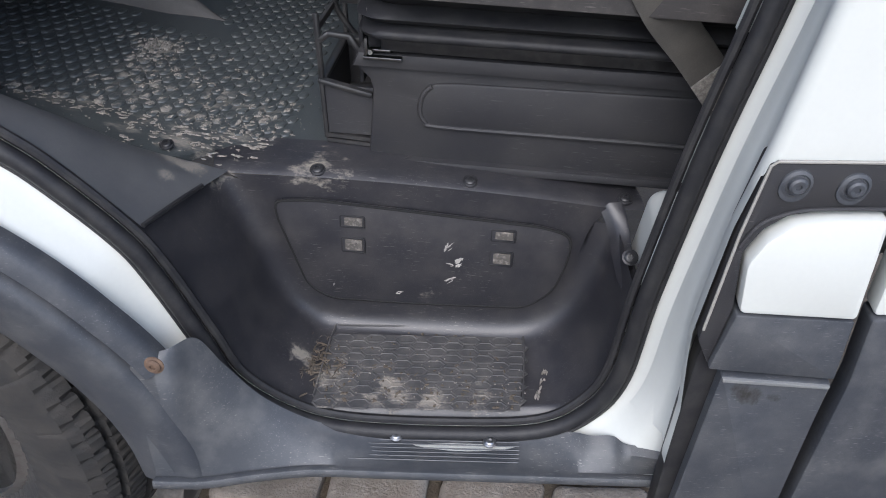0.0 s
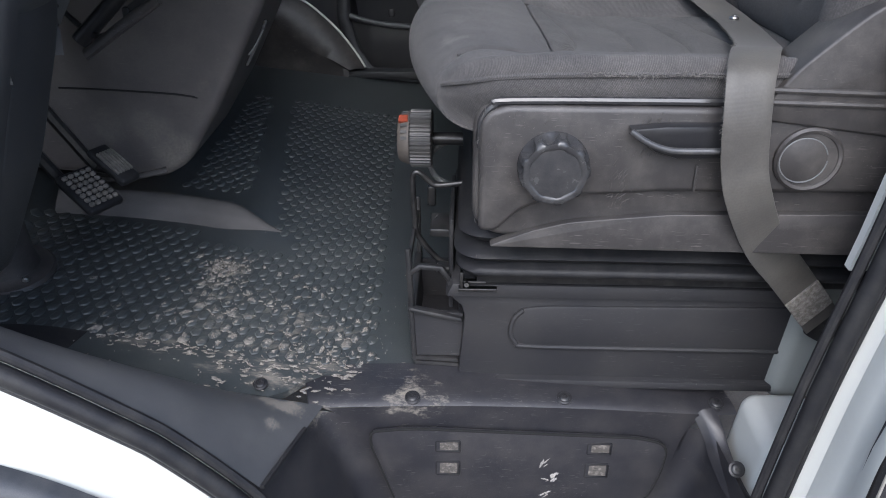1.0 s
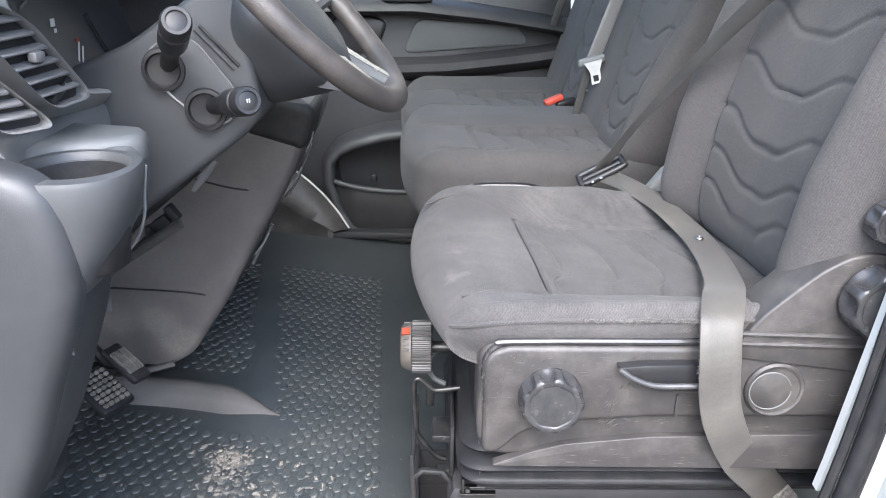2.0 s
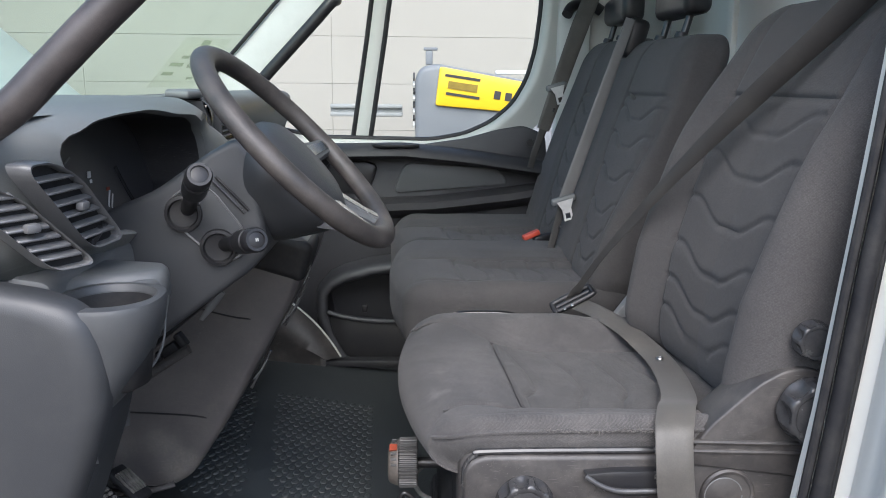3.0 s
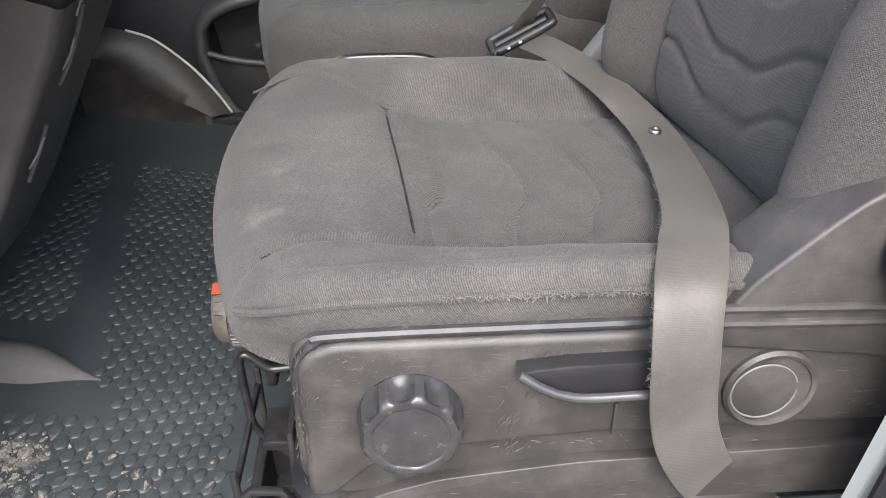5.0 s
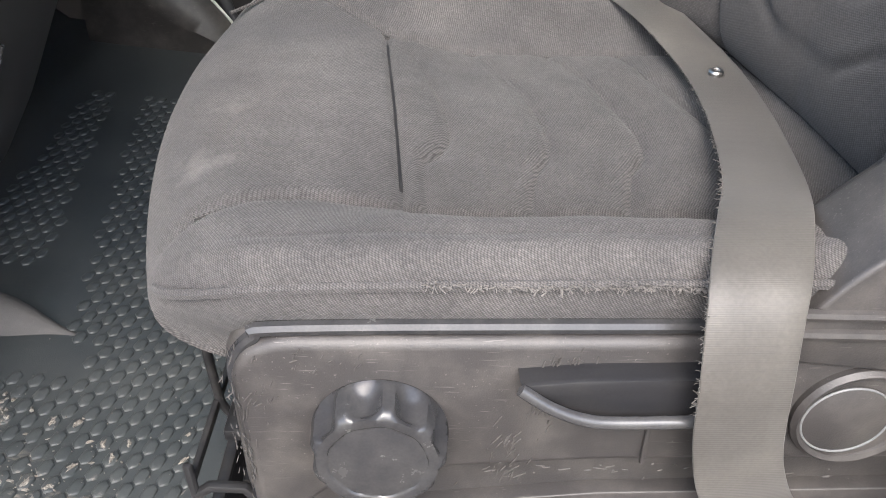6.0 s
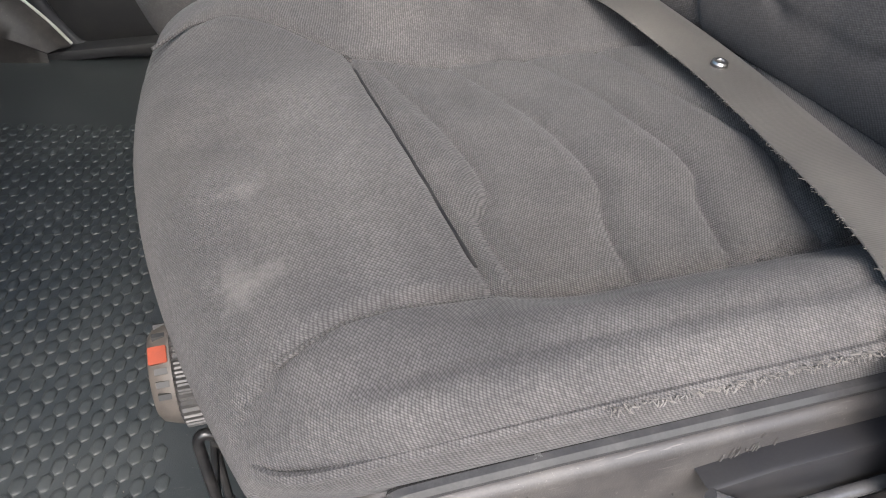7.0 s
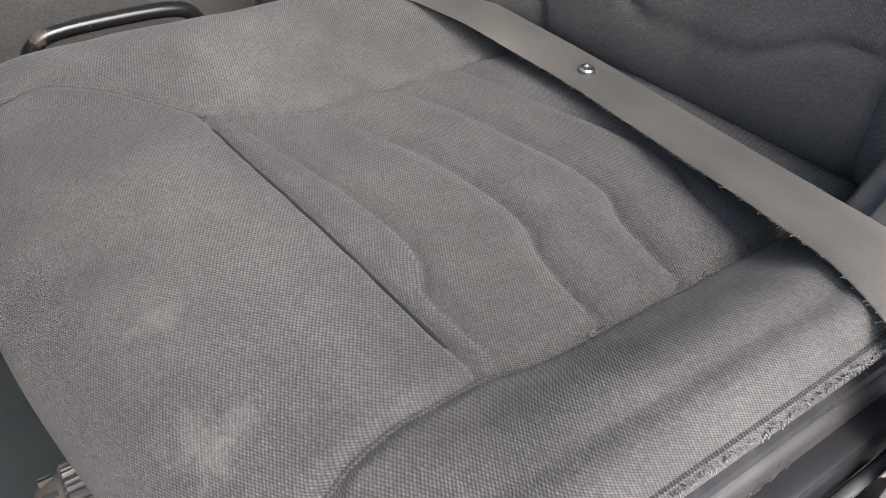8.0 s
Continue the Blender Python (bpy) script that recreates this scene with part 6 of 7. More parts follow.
part("bracket", box((-0.205, 1.02, 0.905), (0.030, 0.05, 0.012), 0.003), METAL, binb, "black steel bracket")
part("clip", box((-0.222, 1.10, 0.912), (0.012, 0.02, 0.03), 0.003), METAL, binb)
part("foot", box((-0.20, 1.0, 0.852), (0.022, 0.018, 0.012), 0.003), METAL, binb)
part("air_hose", tube(curve([(-0.185, 1.12, 0.985), (-0.212, 1.12, 0.975), (-0.226, 1.12, 0.955), (-0.218, 1.12, 0.930), (-0.20, 1.12, 0.918)], 6), 0.004, 8), GREYTRIM, binb, "thin grey hose loop")
for k in range(4):
    part("rib", loft([[(-0.2415 + 0.0012 * (3 - k), 0.975, 0.700 + 0.0075 * k + dz), (-0.181, 0.975, 0.697 + 0.0075 * k + dz), (-0.181, 1.126, 0.697 + 0.0075 * k + dz), (-0.2415 + 0.0012 * (3 - k), 1.126, 0.700 + 0.0075 * k + dz)] for dz in (0.0, 0.0052)]), BINBLACK, binb)

# ---- bench ----
BENCH = [(1.10, 0.110), (1.2, 0.136), (1.3, 0.165), (1.45, 0.215), (1.55, 0.250), (1.70, 0.300)]


def bench_cushion(yc, half, dx, yp, hp):
    """A cushion with its quilted panel about yp, hp to each side."""
    yaw = -0.06
    def bend(q, d):
        y = yc + q.y
        x = q.x - 0.040 + dx
        k = q.y / half
        x += 0.03 * k * k * smooth(0.0, -0.22, q.x)
        z = 1.105 + q.z
        if d.z > 0:
            u = y - yp
            rear = smooth(-0.16, -0.02, q.x)
            z += d.z * (0.010 * smooth(hp, hp + 0.07, u) * smooth(half, half - 0.06, q.y) - 0.016 * rear * smooth(0.0, 0.03, hp - abs(u)))
            z -= d.z * 0.007 * dent(abs(abs(u) - hp), 0.005) * smooth(-0.23, -0.18, q.x)
            if abs(u) < hp and q.x > -0.13:
                z -= d.z * 0.007 * dent(abs(q.x + 0.106), 0.0045)
                for c in (-0.055, 0.005, 0.065, 0.125, 0.185):
                    z -= d.z * 0.0050 * dent(abs(q.x - c - 0.022 * (1 - smooth(0.2, 0.8, abs(u) / hp))), 0.005)
            z += d.z * 0.0025 * noise.noise((x * 11, y * 11, 2.1))
        else:
            z -= 0.014 * smooth(0.0, -0.6, d.z)
        return Vector((x + yaw * (y - 1.75), y, z))
    return pad((0.25, half, 0.070), (0.065, 0.034, 0.046), (110, 96, 6), bend)


def bench_back(yc, half, dx, top, yp):
    def bend(q, d):
        z = (1.13 + top) / 2 + q.z
        y = yc + q.y * (1 - 0.08 * smooth(top - 0.14, top, z))
        x = between(z, BENCH) - 0.06 * (y - 1.72) + 0.05 + q.x + dx
        if d.x < 0:
            ph = half * (0.34 + 0.20 * smooth(1.24, 1.50, z))
            u = y - yp
            x += d.x * (0.026 if u < 0 else 0.006) * smooth(0.0, 0.05, abs(u) - ph) * (1 - 0.8 * smooth(1.40, 1.6, z))
            x -= d.x * (0.007 * dent(abs(abs(u) - ph), 0.0045) + back_pattern(ph, (1.524, 1.467, 1.396, 1.326, 1.270, 1.222), 1.548, u, z, 0.027))
        return Vector((x, y, z))
    return pad((0.055, half, (top - 1.13) / 2), (0.035, 0.05, 0.06), (4, 110, 150), bend)


def headrest(at, half):
    h = thing("headrest", at, "dark grey headrest on two black posts", "headrest", "headrests")
    part("pad", pad((0.035, half, 0.075), (0.03, 0.04, 0.04), (4, 12, 8), lambda q, d: Vector((at[0] + 0.055 + q.x + 0.25 * q.z, at[1] + q.y, at[2] + 0.170 + q.z))), CLEANFAB, h)
    part("cradle", box((at[0] + 0.022, at[1], at[2] + 0.078), (0.06, half * 1.85, 0.07), 0.018, 3), SMOOTH, h, "black plastic headrest base")
    for s in (-1, 1):
        part("post", tube([(at[0], at[1] + s * half * 0.60, at[2] - 0.02), (at[0] + 0.03, at[1] + s * half * 0.60, at[2] + 0.09)], 0.0078, 10), METAL, h)
        part("post_guide", lathe([(0.013, 0), (0.014, 0.004), (0.012, 0.012), (0.008, 0.013)], 16, facing((at[0], at[1] + s * half * 0.60, at[2] - 0.004), (0.2, 0, 1))), SMOOTH, h)


bench = thing("passenger_bench", (0.0, 1.95, 0.73), "dark grey woven two-person passenger bench", "bench seat")
for yc, half, dx, top, yp, hp in ((1.735, 0.228, 0.0, 1.670, 1.646, 0.098), (2.170, 0.200, 0.012, 1.685, 2.074, 0.088)):
    part("cushion", bench_cushion(yc, half, dx, yp, hp), CLEANFAB, bench, "dark grey quilted cushion", 60)
    part("backrest", bench_back(yc, half, dx, top, yp), CLEANFAB, bench, "dark grey backrest with chevron stitching", 60)
    headrest((between(top, BENCH) - 0.06 * (yc - 1.72) + 0.033, yc, top), 0.125)
part("base", box((0.04, 1.94, 0.885), (0.36, 0.76, 0.31), 0.012), PLASTIC, bench, "black bench pedestal")
part("pull_loop", ribbon([(0.248, 1.745, 1.545), (0.240, 1.72, 1.548), (0.244, 1.695, 1.540)], [(0, 0, 1)] * 3, 0.010), DARKBELT, bench, "small black pull tab")
part("latch_bar", tube(curve([(-0.168, 1.43, 1.06), (-0.166, 1.424, 1.112), (-0.158, 1.422, 1.130), (-0.140, 1.422, 1.137), (-0.095, 1.422, 1.1385), (-0.052, 1.422, 1.137), (-0.034, 1.422, 1.130), (-0.027, 1.424, 1.112), (-0.025, 1.43, 1.06)], 5), 0.0065, 12), shader("chipped_black_enamel", (0.012, 0.012, 0.013), 0.22, tint=(0.070, 0.050, 0.040), spots=55, spread=0.12, grain=500, relief=0.05), bench, "glossy black steel handle loop with a chipped edge")

# ---- belts ----
belt = thing("driver_seat_belt", (0.26, 0.95, 0.80), "dusty grey seat belt lying across the driver's seat", "seat belt")
lap = [(0.084, 1.412, 1.160), (0.106, 1.350, 1.163), (0.138, 1.28, 1.155), (0.160, 1.215, 1.143), (0.167, 1.158, 1.139), (0.163, 1.09, 1.140), (0.150, 1.02, 1.147), (0.133, 0.955, 1.157), (0.112, 0.90, 1.167), (0.096, 0.855, 1.158), (0.094, 0.838, 1.12), (0.100, 0.838, 1.07), (0.113, 0.842, 1.03), (0.150, 0.870, 0.965), (0.200, 0.905, 0.905), (0.262, 0.925, 0.830)]
ways = [(0.85, 0.1, 0.45), (0.85, 0.35, 0.25), (0.75, 0.6, 0.1), (0.9, 0.4, 0.05), (1, 0.1, 0), (1, 0.0, 0), (1, -0.1, 0), (1, -0.1, 0), (1, 0, 0), (1, 0, 0), (1, 0.05, 0), (1, 0.05, 0.05), (0.95, 0.1, 0.25), (0.8, 0.2, 0.5), (0.75, 0.2, 0.5), (0.75, 0.2, 0.5)]
part("lap_webbing", ribbon(lap, ways, [0.034, 0.038] + [0.047] * 14), BELT, belt, "dusty grey lap webbing, worn at its edge", 60)
part("webbing_tag", ribbon([(0.222, 0.9105, 0.879), (0.250, 0.9195, 0.845)], [(0.75, 0.2, 0.5)] * 2, 0.0475, 0.003), DIRT, belt, "stitched end of the webbing")
diag = [(0.072, 1.425, 1.168), (0.083, 1.401, 1.199), (0.115, 1.337, 1.282), (0.187, 1.218, 1.427), (0.261, 1.105, 1.556), (0.332, 1.0, 1.670), (0.400, 0.895, 1.796), (0.440, 0.835, 1.868)]
part("shoulder_webbing", ribbon(diag, [(0.9, 0.1, 0.45), (0.5, -0.5, 0.1), (0.35, -0.75, -0.5), (0.5, -0.45, -0.5), (0.62, -0.15, -0.5), (0.66, -0.05, -0.5), (0.7, 0.0, -0.5), (0.7, 0.1, -0.5)], [0.034, 0.013, 0.014, 0.022, 0.031, 0.036, 0.040, 0.042]), DARKBELT, belt, "dark taut shoulder webbing", 60)
TA, TB = Vector((0.038, 1.418, 1.150)), Vector((0.107, 1.418, 1.187))
tw = (TB - TA).normalized()
tn = Vector((-0.25, -0.55, 0.6)).normalized()
tl = tn.cross(tw).normalized()
slot = [TA.lerp(TB, u) + tl * v for u, v in ((0.06, -0.010), (0.94, -0.010), (1.0, -0.005), (1.0, 0.005), (0.92, 0.010), (0.08, 0.010), (0.0, 0.005), (0.0, -0.005))]
part("tongue", join(tube(curve(slot, 5, True), 0.0058, 10, True), tube([TA.lerp(TB, 0.06), TA.lerp(TB, 0.94)], 0.0042, 8)), SMOOTH, belt, "black plastic belt tongue")
for u in (0.22, 0.42):
    part("tongue_stud", lathe([(0.0028, 0), (0.0024, 0.0016), (0.0005, 0.002)], 12, facing(TA.lerp(TB, u) - tl * 0.015 + tn * 0.0045, tn)), STEEL, belt)
part("button", lathe([(0.0062, 0), (0.0062, 0.0025), (0.005, 0.004), (0.003, 0.0042), (0.0025, 0.003), (0.0003, 0.003)], 24, facing((0.167, 1.158, 1.1402), (0, -0.1, 1))), STEEL, belt, "round steel stop button")
rnd = random.Random(8)
edge = []
runs, wide = curve(lap, 8), curve(ways, 8)
for i in range(340):
    k = rnd.randrange(20, 84)
    p, w = runs[k].lerp(runs[k + 1], rnd.random()), wide[k].normalized()
    a = p - w * 0.0232
    v = Vector((-w.x * rnd.uniform(0.0004, 0.0030) + rnd.gauss(0, 0.0008), rnd.gauss(0, 0.0014), rnd.uniform(-0.0010, 0.0016)))
    edge.append(tube([a, a + v * 0.5 + Vector((0, 0, 0.0004)), a + v], rnd.uniform(0.00012, 0.0003), 4))
part("frayed_edge", join(*edge), BELT, belt, "frayed threads along the webbing's edge")
part("anchor", box((0.272, 0.935, 0.815), (0.035, 0.012, 0.04), 0.004, 2, pose(0, 0, 0, 0, 30, 0)), METAL, belt)
part("buckle_stalk", box((0.045, 1.435, 1.105), (0.03, 0.02, 0.06), 0.006), SMOOTH, belt, "black buckle between the seats")


def hanging_belt(pts, sides, tongue_at, lean, label, wide, low, cloth):
    b = thing("passenger_seat_belt", pts[-1], label, "seat belt", "passenger seat belts")
    part("webbing", ribbon(pts[:low], sides[:low], wide[:low]), cloth, b, "grey webbing", 60)
    part("lower_webbing", ribbon(pts[low - 1:], sides[low - 1:], [w * 0.62 for w in wide[low - 1:]]), DARKBELT, b, "dark lower webbing", 60)
    m = Matrix.Translation(tongue_at) @ pose(0, 0, 0, 0, 0, -84) @ pose(0, 0, 0, lean, 0, 0)
    part("tongue_grip", moved(box((0, 0, 0), (0.014, 0.060, 0.018), 0.006, 3), m), GREYTRIM, b, "grey plastic tongue grip")
    m = m @ pose(0.012, 0, 0)
    plate = join(moved(prism([(-0.020, 0.0), (0.020, 0.0), (0.011, -0.020), (0.011, -0.045), (0.006, -0.045), (0.006, -0.030), (-0.006, -0.030), (-0.006, -0.045), (-0.011, -0.045), (-0.011, -0.020)], -0.0015, 0.0015, "x", 0), m), moved(box((0, 0, -0.046), (0.003, 0.022, 0.005), 0.001), m))
    part("tongue_plate", plate, ZINC, b, "bright steel tongue")
    part("stop_button", lathe([(0.006, 0), (0.005, 0.004), (0.0005, 0.004)], 16, facing(Vector(tongue_at) + Vector((-0.004, 0, -0.065)), (-1, 0, 0.3))), SMOOTH, b)


hanging_belt([(0.268, 1.87, 1.72), (0.234, 1.835, 1.640), (0.190, 1.825, 1.51), (0.144, 1.825, 1.367), (0.117, 1.825, 1.285), (0.092, 1.82, 1.178)], [(1, 0.1, 0.3)] * 6, (0.118, 1.815, 1.302), 15, "grey seat belt hanging over the middle backrest", [0.022, 0.024, 0.028, 0.030, 0.030, 0.028], 5, PALEBELT)
hanging_belt([(0.262, 2.28, 1.82), (0.215, 2.22, 1.72), (0.162, 2.21, 1.563), (0.122, 2.205, 1.443), (0.098, 2.205, 1.37), (0.090, 2.21, 1.335)], [(1, 0.1, 0.3)] * 6, (0.154, 2.198, 1.562), 15, "grey seat belt hanging beside the outer backrest", [0.046, 0.048, 0.044, 0.036, 0.032, 0.030], 4, BELT)
bk = thing("belt_buckle", (0.075, 1.985, 1.15), "red-topped seat belt buckle lying on the bench", "belt buckle")
part("release_button", box((0.066, 1.975, 1.187), (0.046, 0.022, 0.014), 0.004, 2, pose(0, 0, 0, 0, -22, 10)), RED, bk, "faded red release button")
part("casing", box((0.097, 1.979, 1.178), (0.05, 0.026, 0.020), 0.006, 2, pose(0, 0, 0, 0, -12, 10)), SMOOTH, bk, "black casing")
guide = thing("belt_guide", (0.26, 1.945, 1.65), "black plastic belt guide on the bench back", "belt guide")
part("bezel", box((0.285, 1.90, 1.675), (0.05, 0.06, 0.095), 0.014, 3, pose(0, 0, 0, 0, 14, 0)), SMOOTH, guide)
guide2 = thing("belt_turning_loop", (0.20, 2.33, 1.72), "black plastic upper belt guide on the pillar", "belt guide")
part("loop", tube(curve([(0.20, 2.34, 1.765), (0.22, 2.36, 1.79), (0.27, 2.385, 1.80), (0.31, 2.39, 1.78)], 6), 0.016, 12), SMOOTH, guide2)

# ---- the cab's shell ----
solid("rear_bulkhead", join(box((0.545, 1.55, 1.52), (0.03, 1.75, 1.74), 0.004)), LIGHTPAINT, "pale grey bulkhead behind the seats", "wall", kind="structure")
for y in (1.45, 1.92):
    solid("bulkhead_rib", box((0.53, y, 1.45), (0.03, 0.05, 1.3), 0.01), LIGHTPAINT, "pressed rib of the pale bulkhead", "trim", kind="structure")
solid("cab_roof", sheet(16, 16, lambda u, v: (-0.30 + 0.95 * u, 0.72 + 1.75 * v, 2.33 + 0.05 * math.sin(math.pi * v) - 0.06 * (1 - u) ** 3), 0.03), LIGHTPAINT, "pale grey headlining of the cab roof", "ceiling", kind="structure")


def screen(u, v):
    y = 0.74 + 1.62 * u
    z = 1.50 + 0.55 * v
    bow = 0.26 * (1 - ((y - 1.55) / 0.81) ** 2)
    return -0.965 - bow + 0.86 * (z - 1.50) + 0.05 * v * bow, y, z


ws = solid("windscreen", sheet(26, 12, lambda u, v: screen(u * 1.052, v * 1.44), 0.005), WINDSCREEN, "tinted windscreen glass", "windscreen", kind="structure")
ws.visible_shadow = False
solid("windscreen_frame", join(tube([screen(u / 20, 1.44) for u in range(21)], 0.03, 8)), RUBBER, "black windscreen border", "trim", kind="structure")

# far door, its sill and pillar stand a little to the rear
FAR_SHIFT = Vector((0.112, 0.035, 0.032))
DOORGREY = shader("door_lining_plastic", (0.032, 0.033, 0.037), 0.5, tint=(0.050, 0.050, 0.053), spots=9, spread=0.6, grain=1400, relief=0.35, depth=0.0005)
pdoor = thing("passenger_door", (-0.3, 2.38, 0.75), "closed passenger door with black plastic lining and a large window", "door")
WIN = [(-0.64, 1.372), (-0.30, 1.366), (-0.20, 1.384), (-0.12, 1.420), (-0.055, 1.475), (-0.012, 1.55), (0.012, 1.64), (0.024, 1.75), (0.03, 1.95), (-0.38, 1.98), (-0.55, 1.84), (-0.80, 1.56), (-0.88, 1.42)]
hole = rounded(WIN, 0.03, 4)


def door_skin(grow, y):
    c = Vector((-0.36, 0, 1.65))
    return [Vector((c.x + (x - c.x) * grow, y + 0.03 * x, c.z + (z - c.z) * grow)) for x, z in hole]


frame_rings = [door_skin(1.0, 2.405), door_skin(1.0, 2.395), door_skin(1.012, 2.38), door_skin(1.05, 2.368), door_skin(1.09, 2.366), door_skin(1.14, 2.375), door_skin(1.30, 2.385)]
part("window_frame", loft(frame_rings, True, False), WHITE, pdoor, "white painted window frame", 60)
part("window_seal", tube(door_skin(1.002, 2.388), 0.0085, 8, True), RUBBER, pdoor, "black rubber window seal")
pane = part("window_pane", (door_skin(1.0, 2.398) + door_skin(1.0, 2.402), [list(range(len(hole))), list(range(2 * len(hole) - 1, len(hole) - 1, -1))] + [[i, (i + 1) % len(hole), (i + 1) % len(hole) + len(hole), i + len(hole)] for i in range(len(hole))]), GLASS, pdoor, "clear side window glass")
pane.visible_shadow = False
part("window_divider", loft([[(x - w, 2.385 + dy, z) for x, z in ((-0.513, 1.366), (-0.468, 1.66), (-0.43, 1.94))] for w, dy in ((0.026, 0.02), (0.026, 0.0), (0.012, -0.006), (-0.012, -0.006), (-0.026, 0.0), (-0.026, 0.02))], False, False), WHITE, pdoor, "white window divider bar")
for w in (-0.026, 0.026):
    part("divider_seal", tube([(x + w, 2.385, z) for x, z in ((-0.513, 1.366), (-0.468, 1.66), (-0.43, 1.94))], 0.008, 8), RUBBER, pdoor, "black rubber strip")
LINING = [(-1.2, 0.67), (0.16, 0.67), (0.16, 1.20), (0.06, 1.24), (0.045, 1.385), (-0.02, 1.412), (-0.10, 1.400), (-0.20, 1.372), (-0.34, 1.352), (-0.66, 1.352), (-1.2, 1.34)]
part("lining", prism(rounded(LINING, 0.02), 2.352, 2.42, "y", 0.008), DOORGREY, pdoor, "black plastic door lining")


def roll(pts, r, flat=1.0):
    return tube(curve(pts, 8), r, 14, flat=flat)


part("top_roll", loft([[(x, 2.36 + dy, between(x, [(-0.95, 1.335), (-0.62, 1.348), (-0.38, 1.352), (-0.2, 1.335), (0.05, 1.30)]) + dz) for x in np.linspace(-0.95, 0.05, 24)] for dy, dz in ((0.02, 0.006), (-0.02, 0.008), (-0.06, 0.002), (-0.085, -0.012), (-0.09, -0.026), (-0.075, -0.036), (0.0, -0.040))], False, False), PLASTIC, pdoor, "curved armrest along the door", 50)
part("cup_recess", prism(rounded([(-0.46, 2.275), (-0.36, 2.275), (-0.33, 2.295), (-0.36, 2.325), (-0.46, 2.325), (-0.48, 2.30)], 0.02), 1.350, 1.3585, "z", 0.002), RUBBER, pdoor, "dark tray in the armrest")
part("lower_roll", loft([[(x, 2.36 + dy, between(x, [(-0.55, 1.175), (-0.3, 1.185), (-0.05, 1.215), (0.06, 1.235)]) + dz) for x in np.linspace(-0.55, 0.06, 20)] for dy, dz in ((0.0, 0.014), (-0.05, 0.012), (-0.068, 0.0), (-0.07, -0.02), (-0.05, -0.04), (0.0, -0.055))], False, False), PLASTIC, pdoor, "lower edge of the armrest opening", 50)
part("cloth_field", prism(rounded([(-0.42, 1.205), (-0.06, 1.235), (-0.10, 1.285), (-0.38, 1.300)], 0.03), 2.343, 2.36, "y", 0.005), DASH, pdoor, "smooth inner field")
part("handle_bowl", prism(rounded([(-0.62, 1.20), (-0.49, 1.21), (-0.46, 1.29), (-0.50, 1.305), (-0.62, 1.30)], 0.03), 2.335, 2.36, "y", 0.008), SMOOTH, pdoor, "black door handle bowl")
part("speaker_dot", lathe([(0.012, 0), (0.011, 0.003), (0.0005, 0.003)], 20, facing((0.0, 2.351, 1.36), (0, -1, 0))), SMOOTH, pdoor)
# the door's bottle bin
OFF = -FAR_SHIFT
part("bin_floor", moved(loft([[(x, y, z) for x, z in ((-0.50, 0.93), (-0.485, 0.84), (-0.45, 0.765), (-0.41, 0.738), (-0.35, 0.727), (-0.05, 0.722))] for y in (2.385, 2.282)], False, False), Matrix.Translation(OFF)), SMOOTH, pdoor, "dark bottom of the bottle bin", 60)
part("bin_front", moved(prism(rounded([(-0.497, 0.892), (-0.478, 0.815), (-0.445, 0.755), (-0.40, 0.733), (-0.34, 0.724), (-0.05, 0.718), (-0.05, 0.872), (-0.30, 0.868), (-0.42, 0.878)], 0.015), 2.268, 2.284, "y", 0.005), Matrix.Translation(OFF)), SMOOTH, pdoor, "black front of the bottle bin")
part("bin_lip", moved(roll([(-0.497, 2.266, 0.893), (-0.45, 2.263, 0.880), (-0.38, 2.260, 0.870), (-0.28, 2.259, 0.866), (-0.05, 2.259, 0.870)], 0.008), Matrix.Translation(OFF)), DOORGREY, pdoor, "rounded lip of the bin")
part("bin_rim", moved(loft([[Vector((x, 2.268 + dy, z)) + Vector((nx, 0, nz)) * g for x, z, nx, nz in ((-0.05, 0.722, 0, -1), (-0.33, 0.726, -0.15, -1), (-0.40, 0.735, -0.4, -0.9), (-0.447, 0.757, -0.8, -0.6), (-0.482, 0.815, -0.95, -0.3), (-0.503, 0.893, -1, -0.1), (-0.500, 0.945, -0.95, 0.3), (-0.478, 0.970, -0.5, 0.85), (-0.44, 0.988, -0.3, 0.95), (-0.36, 1.010, -0.25, 0.97), (-0.05, 1.050, -0.1, 1))] for g, dy in ((-0.004, 0.05), (-0.006, 0.008), (0.0, -0.004), (0.010, -0.008), (0.022, -0.002), (0.032, 0.020), (0.034, 0.10))], False, False), Matrix.Translation(OFF)), DOORGREY, pdoor, "broad rounded rim of the bin opening", 60)
part("bin_peg", moved(box((-0.388, 2.30, 0.895), (0.018, 0.012, 0.024), 0.005), Matrix.Translation(OFF)), SMOOTH, pdoor)
solid("far_sill_strip", tube(curve([(-0.668, 2.258, 0.951), (-0.610, 2.256, 0.930), (-0.542, 2.254, 0.873), (-0.492, 2.252, 0.813), (-0.458, 2.250, 0.759)], 6), 0.003, 8), TRIM, "pale edge of the far door opening", "trim", kind="structure")
hi = curve([(-0.72, 2.262, 0.960), (-0.668, 2.262, 0.949), (-0.610, 2.260, 0.927), (-0.542, 2.258, 0.870), (-0.492, 2.256, 0.810), (-0.458, 2.254, 0.757)], 6)
lo = curve([(-0.78, 2.215, 0.900), (-0.709, 2.215, 0.893), (-0.670, 2.215, 0.865), (-0.609, 2.215, 0.815), (-0.545, 2.215, 0.784), (-0.500, 2.22, 0.757)], 6)
dn = [Vector((p.x, p.y - 0.004, 0.70 + 0.0 * p.z)) for p in lo]
